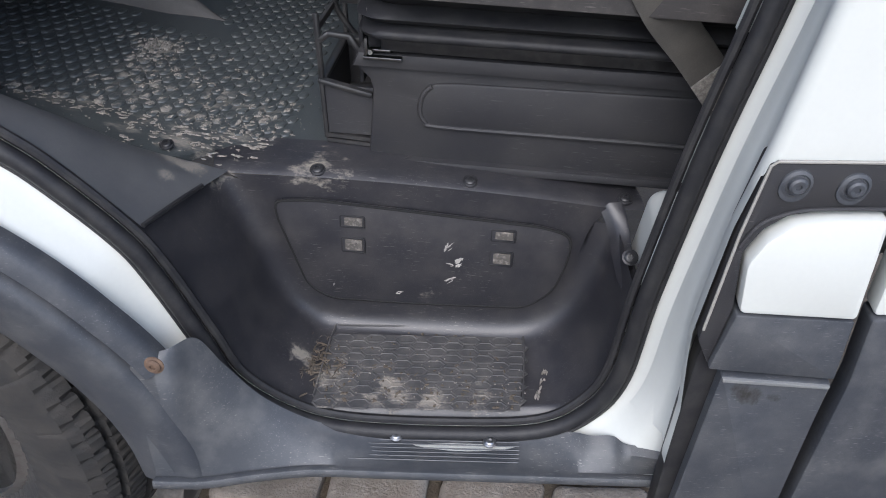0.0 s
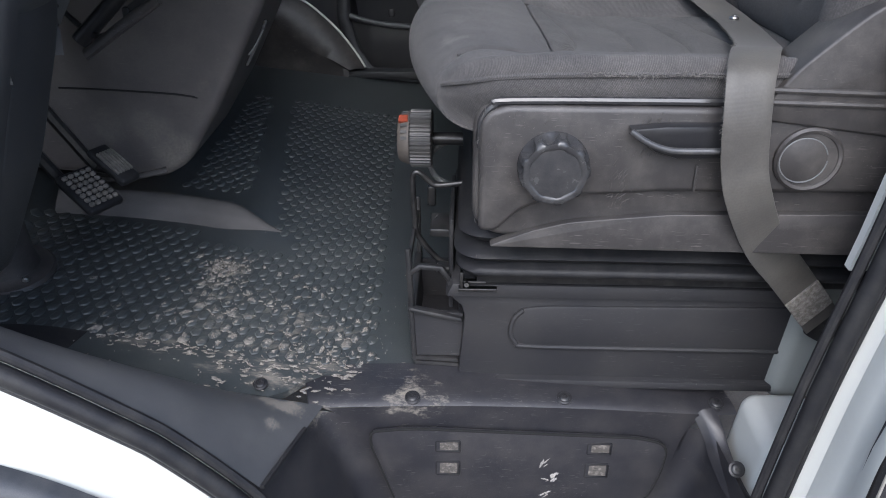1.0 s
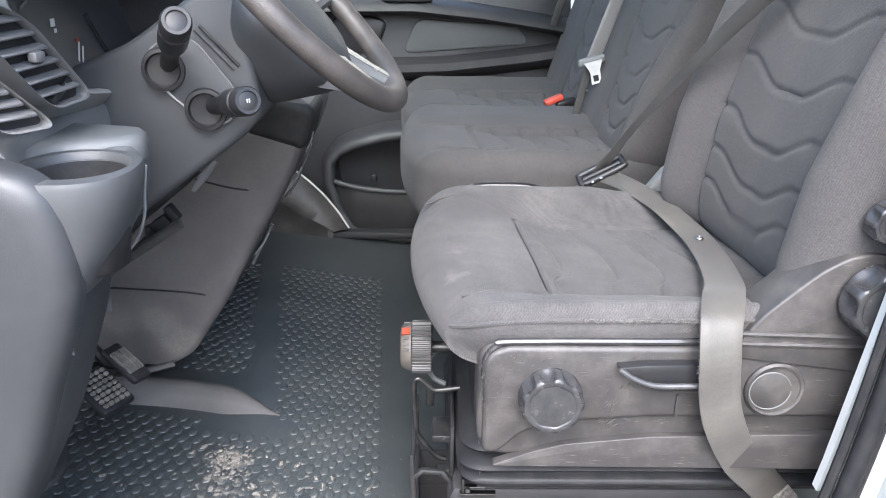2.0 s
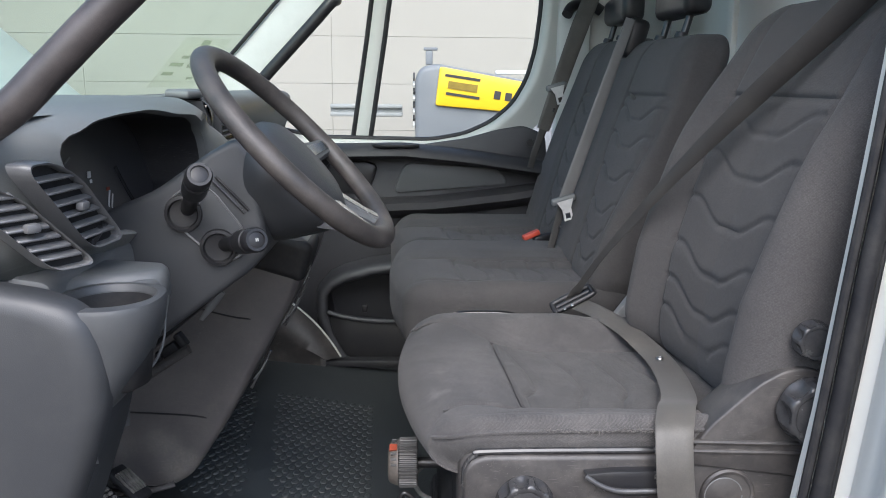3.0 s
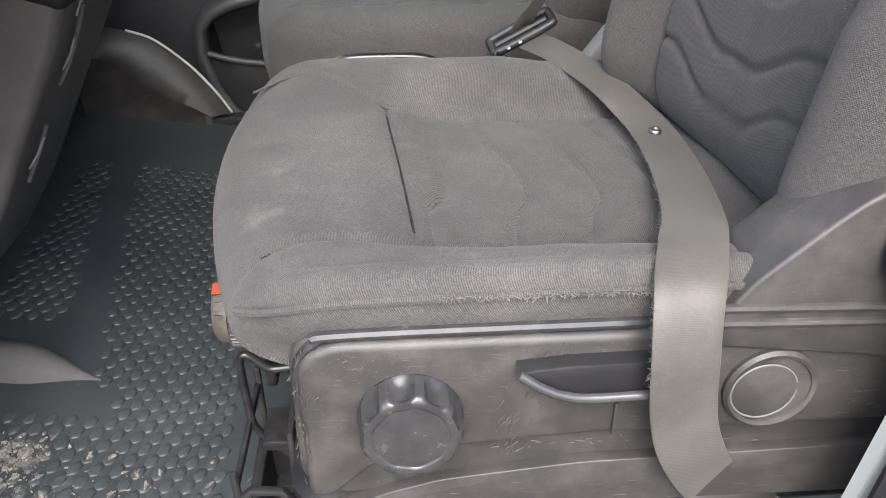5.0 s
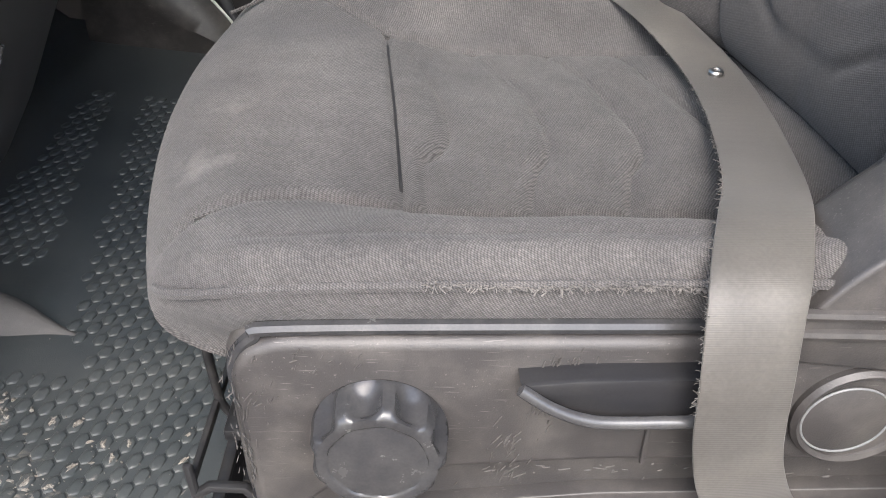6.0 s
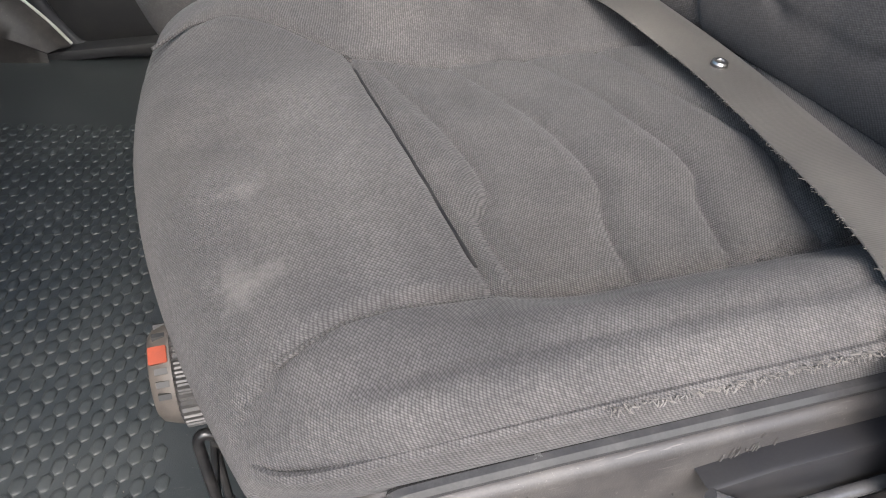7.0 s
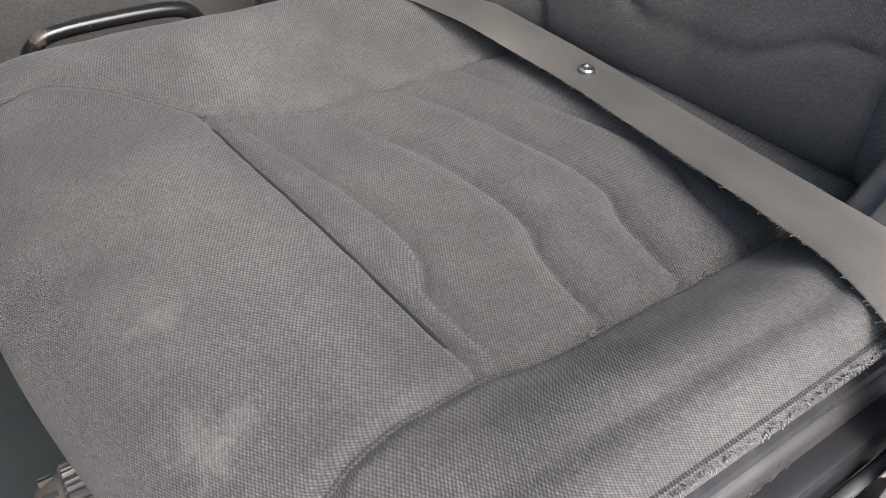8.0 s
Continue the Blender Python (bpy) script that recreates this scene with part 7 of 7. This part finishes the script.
solid("far_sill_trim", loft([hi, [a.lerp(b, 0.06) + Vector((0, -0.012, 0)) for a, b in zip(hi, lo)], [a.lerp(b, 0.5) + Vector((0, -0.016, 0.006)) for a, b in zip(hi, lo)], [a.lerp(b, 0.94) + Vector((0, -0.008, 0.003)) for a, b in zip(hi, lo)], lo, dn], False, False), SCUFFED, "brown-black moulded trim over the far sill", "trim", kind="structure", sharp=60)
solid("far_floor_edge", box((-0.35, 2.262, 0.742), (0.42, 0.06, 0.022), 0.006), PLASTIC, "black plastic floor edging", "trim", kind="structure")
for y0, nm in ((2.34, "pillar_front"),):
    pil = [(-0.99, 1.48), (-0.87, 1.46), (-0.56, 1.80), (-0.36, 1.995), (-0.20, 2.13), (-0.10, 2.30), (-0.28, 2.30), (-0.42, 2.06), (-0.66, 1.845)]
    solid("windscreen_pillar", prism(rounded(pil, 0.02), 2.30, 2.36, "y", 0.012, 3), TRIM, "pale grey windscreen pillar trim", "trim", kind="structure")
gh = thing("pillar_grab_handle", (-0.70, 2.28, 1.62), "black plastic grab handle on the far pillar", "grab handle")
part("grip", roll([(-0.80, 2.30, 1.52), (-0.79, 2.262, 1.535), (-0.71, 2.255, 1.62), (-0.63, 2.255, 1.705), (-0.585, 2.262, 1.755), (-0.575, 2.30, 1.765)], 0.017), SMOOTH, gh)
pdoor.location += FAR_SHIFT
gh.location += FAR_SHIFT
solid("pillar_seal", tube([Vector(p) + FAR_SHIFT for p in ((-0.992, 2.296, 1.488), (-0.82, 2.296, 1.674), (-0.665, 2.296, 1.846), (-0.43, 2.296, 2.055), (-0.29, 2.296, 2.29))], 0.006, 8), RUBBER, "black edge seal of the windscreen pillar", "trim", kind="structure")
for nm in ("windscreen_pillar",):
    bpy.data.objects[nm].location = FAR_SHIFT
solid("far_rear_pillar", box((0.235, 2.43, 1.56), (0.10, 0.07, 1.50), 0.015), TRIM, "pale grey rear door pillar", "trim", kind="structure")
solid("far_side_wall", box((0.48, 2.45, 1.54), (0.42, 0.03, 1.62), 0.004), TRIM, "pale grey side wall behind the door", "wall", kind="structure")
solid("roof_rail", join(box((0.10, 0.80, 2.29), (0.95, 0.05, 0.14), 0.01)), LIGHTPAINT, "pale rail above the doorway", "trim", kind="structure")
solid("far_roof_rail", join(box((0.10, 2.45, 2.27), (0.80, 0.05, 0.18), 0.01)), LIGHTPAINT, "pale rail above the far door", "trim", kind="structure")
solid("near_side_wall", box((0.48, 0.86, 1.52), (0.26, 0.03, 1.64), 0.004), TRIM, "pale grey side wall behind the pillar", "wall", kind="structure")

# pale metal at the foot of the pillar
solid("pillar_foot", pad((0.045, 0.06, 0.085), (0.02, 0.02, 0.02), (4, 4, 4), lambda q, d: Vector((0.226 + q.x + 0.12 * q.z, 0.885 + q.y, 0.625 + q.z))), WHITE, "white painted foot of the door pillar", "pillar", kind="structure")
solid("pillar_trim", pad((0.05, 0.05, 0.09), (0.02, 0.02, 0.02), (4, 4, 4), lambda q, d: Vector((0.285 + q.x + 0.10 * q.z, 1.0 + q.y, 0.775 + q.z))), PILLAR, "grey-green trim at the pillar's foot", "trim", kind="structure")
solid("inner_pillar", loft([[(x0 + dx, y, z) for dx, y in ((-0.0035, 0.806), (-0.003, 0.818), (0.016, 0.836), (0.10, 0.838), (0.10, 0.806))] for x0, z in ((0.216, 0.97), (0.222, 1.006), (0.248, 1.20), (0.267, 1.40), (0.284, 1.60), (0.295, 1.80), (0.305, 2.03))]), WHITE, "white painted inside of the door pillar", "pillar", kind="structure")

# raised rib of the mat ahead of the pedals
rib = []
for i in range(25):
    x = -0.86 + 0.375 * i / 24
    w = 0.036 * (smooth(-0.485, -0.60, x) * 0.85 + 0.15)
    h = 0.030 * smooth(-0.483, -0.58, x)
    yc = 1.312 + 0.020 * math.sin((x + 0.50) * -9)
    z = floor_z(x)
    rib.append([Vector((x, yc + w * a, z - 0.004 + (h + 0.004) * b)) for a, b in ((-1.25, 0), (-1.0, 0.12), (-0.6, 0.6), (-0.25, 0.93), (0.1, 1.0), (0.5, 0.9), (0.9, 0.4), (1.2, 0))])
solid("floor_rib", loft(rib, False, False), RIBDUST, "scuffed smooth rib moulded across the floor mat", "floor rib", kind="structure", sharp=60)

# hexagon studs of the floor mat
studs, mud = [], []
rnd = random.Random(11)


def right_edge(y):
    return -0.288 - 0.05 * (y - 1.185)


def muddy(x, y):
    d = 0.0
    for cx, cy, r, w in ((-0.545, 1.165, 0.035, 0.95), (-0.535, 1.09, 0.05, 0.75), (-0.50, 1.02, 0.05, 0.6), (-0.47, 1.12, 0.05, 0.35), (-0.40, 1.11, 0.06, 0.35), (-0.34, 1.05, 0.06, 0.5), (-0.36, 0.99, 0.06, 0.65), (-0.44, 0.98, 0.06, 0.6), (-0.50, 0.96, 0.05, 0.6), (-0.57, 1.02, 0.05, 0.35), (-0.66, 1.10, 0.08, 0.12), (-0.62, 0.97, 0.06, 0.3)):
        d = max(d, w * math.exp(-((x - cx) ** 2 + (y - cy) ** 2) / r ** 2))
    return d


row, crusted = 0, []
y = 0.955
while y < 1.95:
    row += 1
    y += 0.0195
    if 1.275 < y < 1.43:
        lo = right_edge(y) - 0.21
    elif y <= 1.275:
        lo = -0.86
    else:
        lo = -0.67
    x = right_edge(y) - (0.5 * (row % 2)) * 0.0238
    while x > lo:
        x -= 0.0238
        if right_edge(y) - 0.26 - 0.1 * (y - 1.3) < x < right_edge(y) - 0.205 - 0.1 * (y - 1.3) and y > 1.24:
            continue
        if -0.62 < x < -0.46 and y > 1.24 and y < 1.30:
            continue
        s = (floor_z(x + 0.01) - floor_z(x - 0.01)) / 0.02
        studs.append(hexagon(x, y, floor_z(x), 0.0238, 0.0128, 0.0024, 1.32, False, s))
        if rnd.random() < 1.7 * muddy(x, y):
            crusted.append((x, y, s))
tagged(part("mat_studs", join(*studs), STUDMAT, None, "raised hexagon studs moulded in the floor mat", 75), "", "floor studs", kind="stuff")


def blob(x, y, z, a, b, turn, h=0.0012, n=11, slope=0.0, r=rnd):
    """An irregular flat crust of dried mud."""
    c, s = math.cos(turn), math.sin(turn)
    k = [r.uniform(0.35, 1.15) for _ in range(n)]
    def ring(g, dz):
        out = []
        for i in range(n):
            t = 2 * math.pi * i / n
            u, v = a * g * k[i] * math.cos(t), b * g * k[i] * math.sin(t)
            dx = u * c - v * s
            out.append(Vector((x + dx, y + u * s + v * c, z + dz + slope * dx)))
        return out
    return loft([ring(1, -0.0005), ring(0.85, h * 0.7), ring(0.45, h)])


# crusts on single studs
for x, y, s in crusted:
    big = rnd.random()
    a = 0.005 + 0.006 * big
    mud.append(blob(x + rnd.gauss(0, 0.0015), y + rnd.gauss(0, 0.0025), floor_z(x) + 0.0024, a, a * rnd.uniform(0.3, 0.62), 1.32 + rnd.gauss(0, 0.35), 0.0007, 13, s))
    for k in range(rnd.randrange(3)):
        q = rnd.uniform(0.0008, 0.0028)
        mud.append(blob(x + rnd.gauss(0, 0.008), y + rnd.gauss(0, 0.010), floor_z(x) + 0.0012, q, q * rnd.uniform(0.4, 0.9), rnd.uniform(0, 3), 0.0012, 7, s))
# the thick clot and the scraped streaks towards the doorway
for i in range(150):
    x, y = rnd.gauss(-0.543, 0.017), rnd.gauss(1.160, 0.019)
    q = rnd.uniform(0.0010, 0.0052)
    mud.append(blob(x, y, floor_z(x) + 0.003 * rnd.random(), q, q * rnd.uniform(0.3, 0.7), rnd.gauss(1.4, 0.6), q * 0.5, 9))
for cx, cy, sx, sy, n in ((-0.42, 0.957, 0.07, 0.012, 34), (-0.60, 0.962, 0.04, 0.006, 30), (-0.44, 0.93, 0.05, 0.012, 24), (-0.42, 0.90, 0.05, 0.010, 18), (-0.395, 0.925, 0.025, 0.010, 26), (-0.54, 0.950, 0.06, 0.008, 44), (-0.37, 0.97, 0.045, 0.020, 40), (-0.46, 1.10, 0.05, 0.035, 30), (-0.42, 1.02, 0.07, 0.03, 30)):
    for i in range(n):
        x, y = rnd.gauss(cx, sx), rnd.gauss(cy, sy)
        L = rnd.uniform(0.002, 0.011) * rnd.random() ** 0.6
        s = (floor_z(x + 0.01) - floor_z(x - 0.01)) / 0.02
        mud.append(blob(x, y, floor_z(x) + 0.0014, L, L * rnd.uniform(0.22, 0.60), rnd.gauss(0.10, 0.45), 0.0006, 15, s))
for i in range(1500):
    x, y = rnd.uniform(-0.85, -0.26), rnd.uniform(0.90, 1.30)
    if rnd.random() > 0.10 + 2 * muddy(x, y):
        continue
    q = rnd.uniform(0.0003, 0.0014)
    mud.append(blob(x, y, floor_z(x) + 0.002, q, q * rnd.uniform(0.5, 1), rnd.uniform(0, 3), 0.001, 5))
tagged(part("dried_mud", join(*mud), DIRT, None, "pale dried mud trodden over the floor mat"), "", "mud", kind="stuff")

# soil, dust and straw on the step
soil, dust = [], []
for i in range(150):
    t = rnd.random()
    x, y = rnd.gauss(-0.245, 0.020), rnd.gauss(0.815, 0.022)
    soil.append(blob(x, y, 0.4545 + rnd.random() * 0.004, rnd.uniform(0.002, 0.010), rnd.uniform(0.0008, 0.002), rnd.uniform(0, 3), 0.002, 7))
for i in range(230):
    x, y = rnd.uniform(-0.21, 0.05), rnd.uniform(0.755, 0.90)
    if rnd.random() < 0.35 + 0.65 * math.exp(-((y - 0.775) / 0.03) ** 2):
        soil.append(blob(x, y + 0.1 * (x + 0.09), 0.4548, rnd.uniform(0.001, 0.006), rnd.uniform(0.0008, 0.004), rnd.uniform(0, 3), 0.0014, 7))
for i in range(170):
    x, y, q = rnd.uniform(-0.22, 0.06), rnd.gauss(0.80, 0.03), rnd.uniform(0.0004, 0.0014)
    if 0.757 < y < 0.89:
        dust.append(blob(x, y, 0.4560, q, q, 0, q, 6))
for i in range(70):
    x, y, a, L = rnd.gauss(-0.237, 0.020), rnd.gauss(0.815, 0.026), rnd.uniform(0, 6.28), rnd.uniform(0.004, 0.014)
    z = 0.4575 + 0.006 * rnd.random()
    soil.append(tube([(x, y, z), (x + 0.5 * L * math.cos(a), y + 0.5 * L * math.sin(a), z + 0.003 * rnd.random()), (x + L * math.cos(a + 0.4), y + L * math.sin(a + 0.4), z - 0.001)], rnd.uniform(0.0003, 0.0007), 4))
for i in range(16):
    t = rnd.random()
    dust.append(blob(0.072 + 0.016 * t + rnd.gauss(0, 0.0018), 0.792 + 0.070 * t, 0.4535, rnd.uniform(0.003, 0.010), rnd.uniform(0.0008, 0.0028), 1.35, 0.0006, 15))
tagged(part("step_soil", join(*soil), shader("dark_soil", (0.075, 0.060, 0.045), 0.95, tint=(0.15, 0.125, 0.09), spots=90, grain=700, relief=0.8, depth=0.002), None, "loose soil and straw lying on the step tread"), "", "soil", kind="stuff")
tagged(part("step_dust", join(*dust), DIRT, None, "pale crumbs of dry dirt on the step tread"), "", "dust", kind="stuff")
marks = []
for cx, cz, a, b, way, n in ((-0.066, 0.607, 0.010, 0.0018, 1.1, 4), (-0.048, 0.583, 0.008, 0.0050, 0.6, 4), (-0.060, 0.578, 0.006, 0.0016, 0.3, 3), (-0.062, 0.553, 0.008, 0.0028, 0.7, 4), (-0.22, 0.535, 0.004, 0.0008, 1.5, 3), (-0.13, 0.522, 0.006, 0.0012, 0.2, 4)):
    for i in range(n):
        x, z = cx + rnd.gauss(0, 0.003), cz + rnd.gauss(0, 0.003)
        q = blob(0, 0, 0, a * rnd.uniform(0.4, 1.0), b * rnd.uniform(0.3, 1.0), way + rnd.gauss(0, 0.3), 0.0004, 17)
        marks.append(([Vector((x + v.x, riser_y(x) - 0.0107 - v.z, z + v.y)) for v in q[0]], q[1]))
tagged(part("scuff_marks", join(*marks), SHOE, None, "pale scuff marks on the step riser"), "", "scuffs", kind="stuff")
rubs = []
for cx, cz, sx, sz, n, ln, way in ((-0.160, 1.045, 0.004, 0.030, 70, 0.006, 1.5), (-0.152, 1.085, 0.008, 0.012, 25, 0.005, 1.2), (-0.112, 1.105, 0.012, 0.005, 16, 0.005, 1.0), (-0.015, 1.036, 0.006, 0.014, 45, 0.008, 1.2), (0.006, 1.068, 0.005, 0.006, 30, 0.006, 1.4), (0.01, 1.103, 0.010, 0.003, 22, 0.005, 1.3), (0.05, 1.02, 0.05, 0.003, 26, 0.006, 0.1), (0.0, 0.99, 0.09, 0.008, 30, 0.005, 1.0)):
    for i in range(n):
        x, z = rnd.gauss(cx, sx), rnd.gauss(cz, sz)
        a = blob(0, 0, 0, ln * rnd.uniform(0.15, 1.0) ** 1.5, rnd.uniform(0.0002, 0.0006), way + rnd.gauss(0, 0.25), 0.0003, 6)
        rubs.append(([Vector((x + v.x, (0.8752 if z < 1.01 else 0.8649) - v.z, z + v.y)) for v in a[0]], a[1]))
tagged(part("side_scuffs", join(*rubs), shader("pale_scuff", (0.068, 0.063, 0.058), 0.8, tint=(0.115, 0.107, 0.10), spots=90), None, "pale scuff marks on the seat's side cover"), "", "scuffs", kind="stuff")

# ---- yard seen under the sill and through the windows ----
paving = thing("paving", (-0.1, 0.9, 0.0), "worn grey-brown paving stones with earthy joints", "paving", kind="structure")
for i in range(14):
    for j in range(6):
        w, d = 0.17 + 0.03 * rnd.random(), 0.13 + 0.02 * rnd.random()
        g = pad((w / 2, d / 2, 0.02), (0.02, 0.02, 0.012), (4, 3, 1))
        cx, cy = -1.3 + 0.205 * i + 0.1 * (j % 2), 0.45 + 0.16 * j
        g = ([Vector((v.x + 0.012 * noise.noise(v * 9 + Vector((i, j, 0))), v.y + 0.012 * noise.noise(v * 9 + Vector((j, 5, i))), v.z + 0.010 * noise.noise(v * 14 + Vector((i, j, 3))))) for v in g[0]], g[1])
        part("stone", moved(g, Matrix.Translation((cx, cy, 0.006 + 0.006 * rnd.random())) @ pose(0, 0, 0, rnd.gauss(0, 1), rnd.gauss(0, 1), rnd.gauss(0, 3))), STONE, paving)
building = thing("warehouse_wall", (-2.0, 8.0, 0.0), "pale panelled warehouse wall across the yard", "wall", kind="structure")
for i in range(7):
    for j in range(10):
        part("panel", box((-9.5 + 2.4 * i, 8.05, -0.035 + 0.45 * j), (2.398, 0.10, 0.4472), 0.001, 1), CONCRETE, building)
part("backing", box((-2.3, 8.12, 2.3), (17, 0.06, 4.7), 0), shader("grey_joint_filler", (0.36, 0.34, 0.30), 0.9), building)
guard = thing("barrier_rail", (-1.05, 7.0, 0.0), "grey steel barrier rail on a post", "barrier")
part("rail", join(box((-1.15, 7.0, 1.195), (0.62, 0.05, 0.035), 0.01), box((-1.15, 7.0, 1.125), (0.62, 0.05, 0.035), 0.01), box((-1.15, 7.02, 1.16), (0.62, 0.02, 0.10), 0.002)), shader("galvanised_rail", (0.30, 0.31, 0.30), 0.6, tint=(0.36, 0.37, 0.36), spots=9), guard)
part("post", box((-1.22, 7.05, 0.48), (0.07, 0.06, 1.28), 0.004), TRIM, guard)

comp = thing("site_compressor", (0.2, 5.8, 0.165), "yellow and grey towable compressor standing in the yard", "compressor")
part("lower_body", prism(rounded([(-0.69, 0.30), (1.3, 0.30), (1.3, 1.33), (0.05, 1.42), (-0.55, 1.525), (-0.66, 1.50), (-0.70, 1.42)], 0.05), 5.5, 6.6, "y", 0.04, 3), MACHINE, comp, "grey painted lower housing")
part("canopy", prism(rounded([(-0.56, 1.245), (0.9, 1.13), (0.9, 1.27), (0.05, 1.405), (-0.53, 1.505)], 0.02), 5.47, 6.4, "y", 0.015), YELLOW, comp, "bright yellow side panel")
bars = []
for z, w in ((1.432, 0.24), (1.312, 0.23)):
    bars.append(box((-0.375, 5.468, z), (w, 0.006, 0.018), 0, 1, pose(0, 0, 0, 0, 8, 0)))
part("badge_bars", join(*bars), INK, comp, "two dark stripes above and below a badge")
part("badge", box((-0.375, 5.468, 1.372), (0.20, 0.006, 0.05), 0, 1, pose(0, 0, 0, 0, 8, 0)), shader("badge_print", (0.22, 0.15, 0.01), 0.5, relief=0.0), comp, "plain dark badge")
for k in range(3):
    part("model_mark", box((-0.14 + 0.075 * k, 5.468, 1.318 - 0.012 * k), (0.045, 0.006, 0.055), 0, 1, pose(0, 0, 0, 0, 8, 0)), INK, comp)
for k in range(8):
    part("warning_stripe", box((-0.705, 5.55, 1.12 + 0.045 * k), (0.012, 0.08, 0.02), 0, 1, pose(0, 0, 0, 30, 0, 0)), INK if k % 2 else TRIM, comp)
part("exhaust", join(box((-0.60, 5.8, 1.57), (0.05, 0.05, 0.10), 0.008), box((-0.59, 5.8, 1.63), (0.10, 0.06, 0.02), 0.006)), MACHINE, comp)
part("lamp_bar", box((-0.02, 5.6, 1.47), (0.25, 0.05, 0.03), 0.01), TRIM, comp)
for x in (-0.2, 0.9):
    part("road_wheel", lathe([(0.10, -0.08), (0.25, -0.07), (0.28, -0.03), (0.28, 0.03), (0.25, 0.07), (0.10, 0.08)], 32, facing((x, 5.55, 0.115), (0, 1, 0))), TYRE, comp)

comp.location += Vector((0.43, 0, 0.165))
guard.location += Vector((0.45, 0, 0.16))
# parked van and printed sheet at the windscreen
car = thing("white_vehicle", (-3.6, 5.0, 0.165), "white delivery van parked ahead in the yard", "vehicle")
SIDE = [(-6.4, 0.42), (-1.92, 0.42), (-1.84, 0.60), (-1.90, 0.93), (-2.05, 1.18), (-2.30, 1.30), (-3.30, 2.18), (-3.55, 2.25), (-6.3, 2.25), (-6.4, 2.15)]
part("body", prism(rounded(SIDE, 0.05), 4.2, 5.9, "y", 0.06, 3), WHITE, car, "white painted body with a steep nose")
part("side_window", prism(rounded([(-3.02, 1.35), (-3.95, 1.35), (-3.95, 2.0), (-3.48, 2.0)], 0.03), 4.192, 4.21, "y", 0.004), SCREEN, car, "dark side window")
part("bumper", prism(rounded([(-2.2, 0.36), (-1.8, 0.36), (-1.77, 0.55), (-1.82, 0.66), (-2.2, 0.66)], 0.03), 4.19, 5.91, "y", 0.03), PLASTIC, car, "black plastic bumper")
part("trim_strip", box((-4.2, 4.19, 0.75), (3.2, 0.02, 0.07), 0.006), PLASTIC, car)
for x in (-2.65, -5.55):
    for y in (4.28, 5.82):
        tyre = part("wheel", lathe([(0.18, -0.10), (0.29, -0.095), (0.325, -0.06), (0.325, 0.06), (0.29, 0.095), (0.18, 0.10)], 36, facing((x, y, 0.49), (0, 1, 0))), TYRE, car)
        part("rim", lathe([(0.19, -0.09), (0.17, -0.07), (0.06, -0.08), (0.01, -0.08), (0.01, 0.08), (0.06, 0.08), (0.17, 0.07), (0.19, 0.09)], 24, facing((x, y, 0.49), (0, 1, 0))), STEEL, tyre)
car.location.z -= 0.165
# the film's green tint stands for a faint reflection round the print
PAPER = glassy("green_reflection_film", (0.975, 0.985, 0.955), 0.4)
PRINT = glassy("faded_print", (0.80, 0.83, 0.77), 0.5)
sheet_p = thing("windscreen_sheet", (-0.95, 1.75, 1.57), "faint print inside the windscreen on a film tinted for a green reflection", "paper")


def on_screen(u, v, d):
    x, y, z = screen(u, v)
    return x + d, y, z


part("paper", sheet(8, 6, lambda a, b: on_screen(0.925 + 0.09 * a, 0.09 + 0.25 * b, 0.012), 0.001), PAPER, sheet_p)
for a, b, w, h in ((0.930, 0.150, 0.022, 0.016), (0.932, 0.195, 0.026, 0.018), (0.945, 0.235, 0.014, 0.014), (0.968, 0.190, 0.030, 0.040), (0.985, 0.130, 0.012, 0.012), (0.962, 0.300, 0.016, 0.028)):
    part("print_bar", sheet(3, 1, lambda p, q: on_screen(a + w * p, b + h * q, 0.016), 0.0006), PRINT, sheet_p)
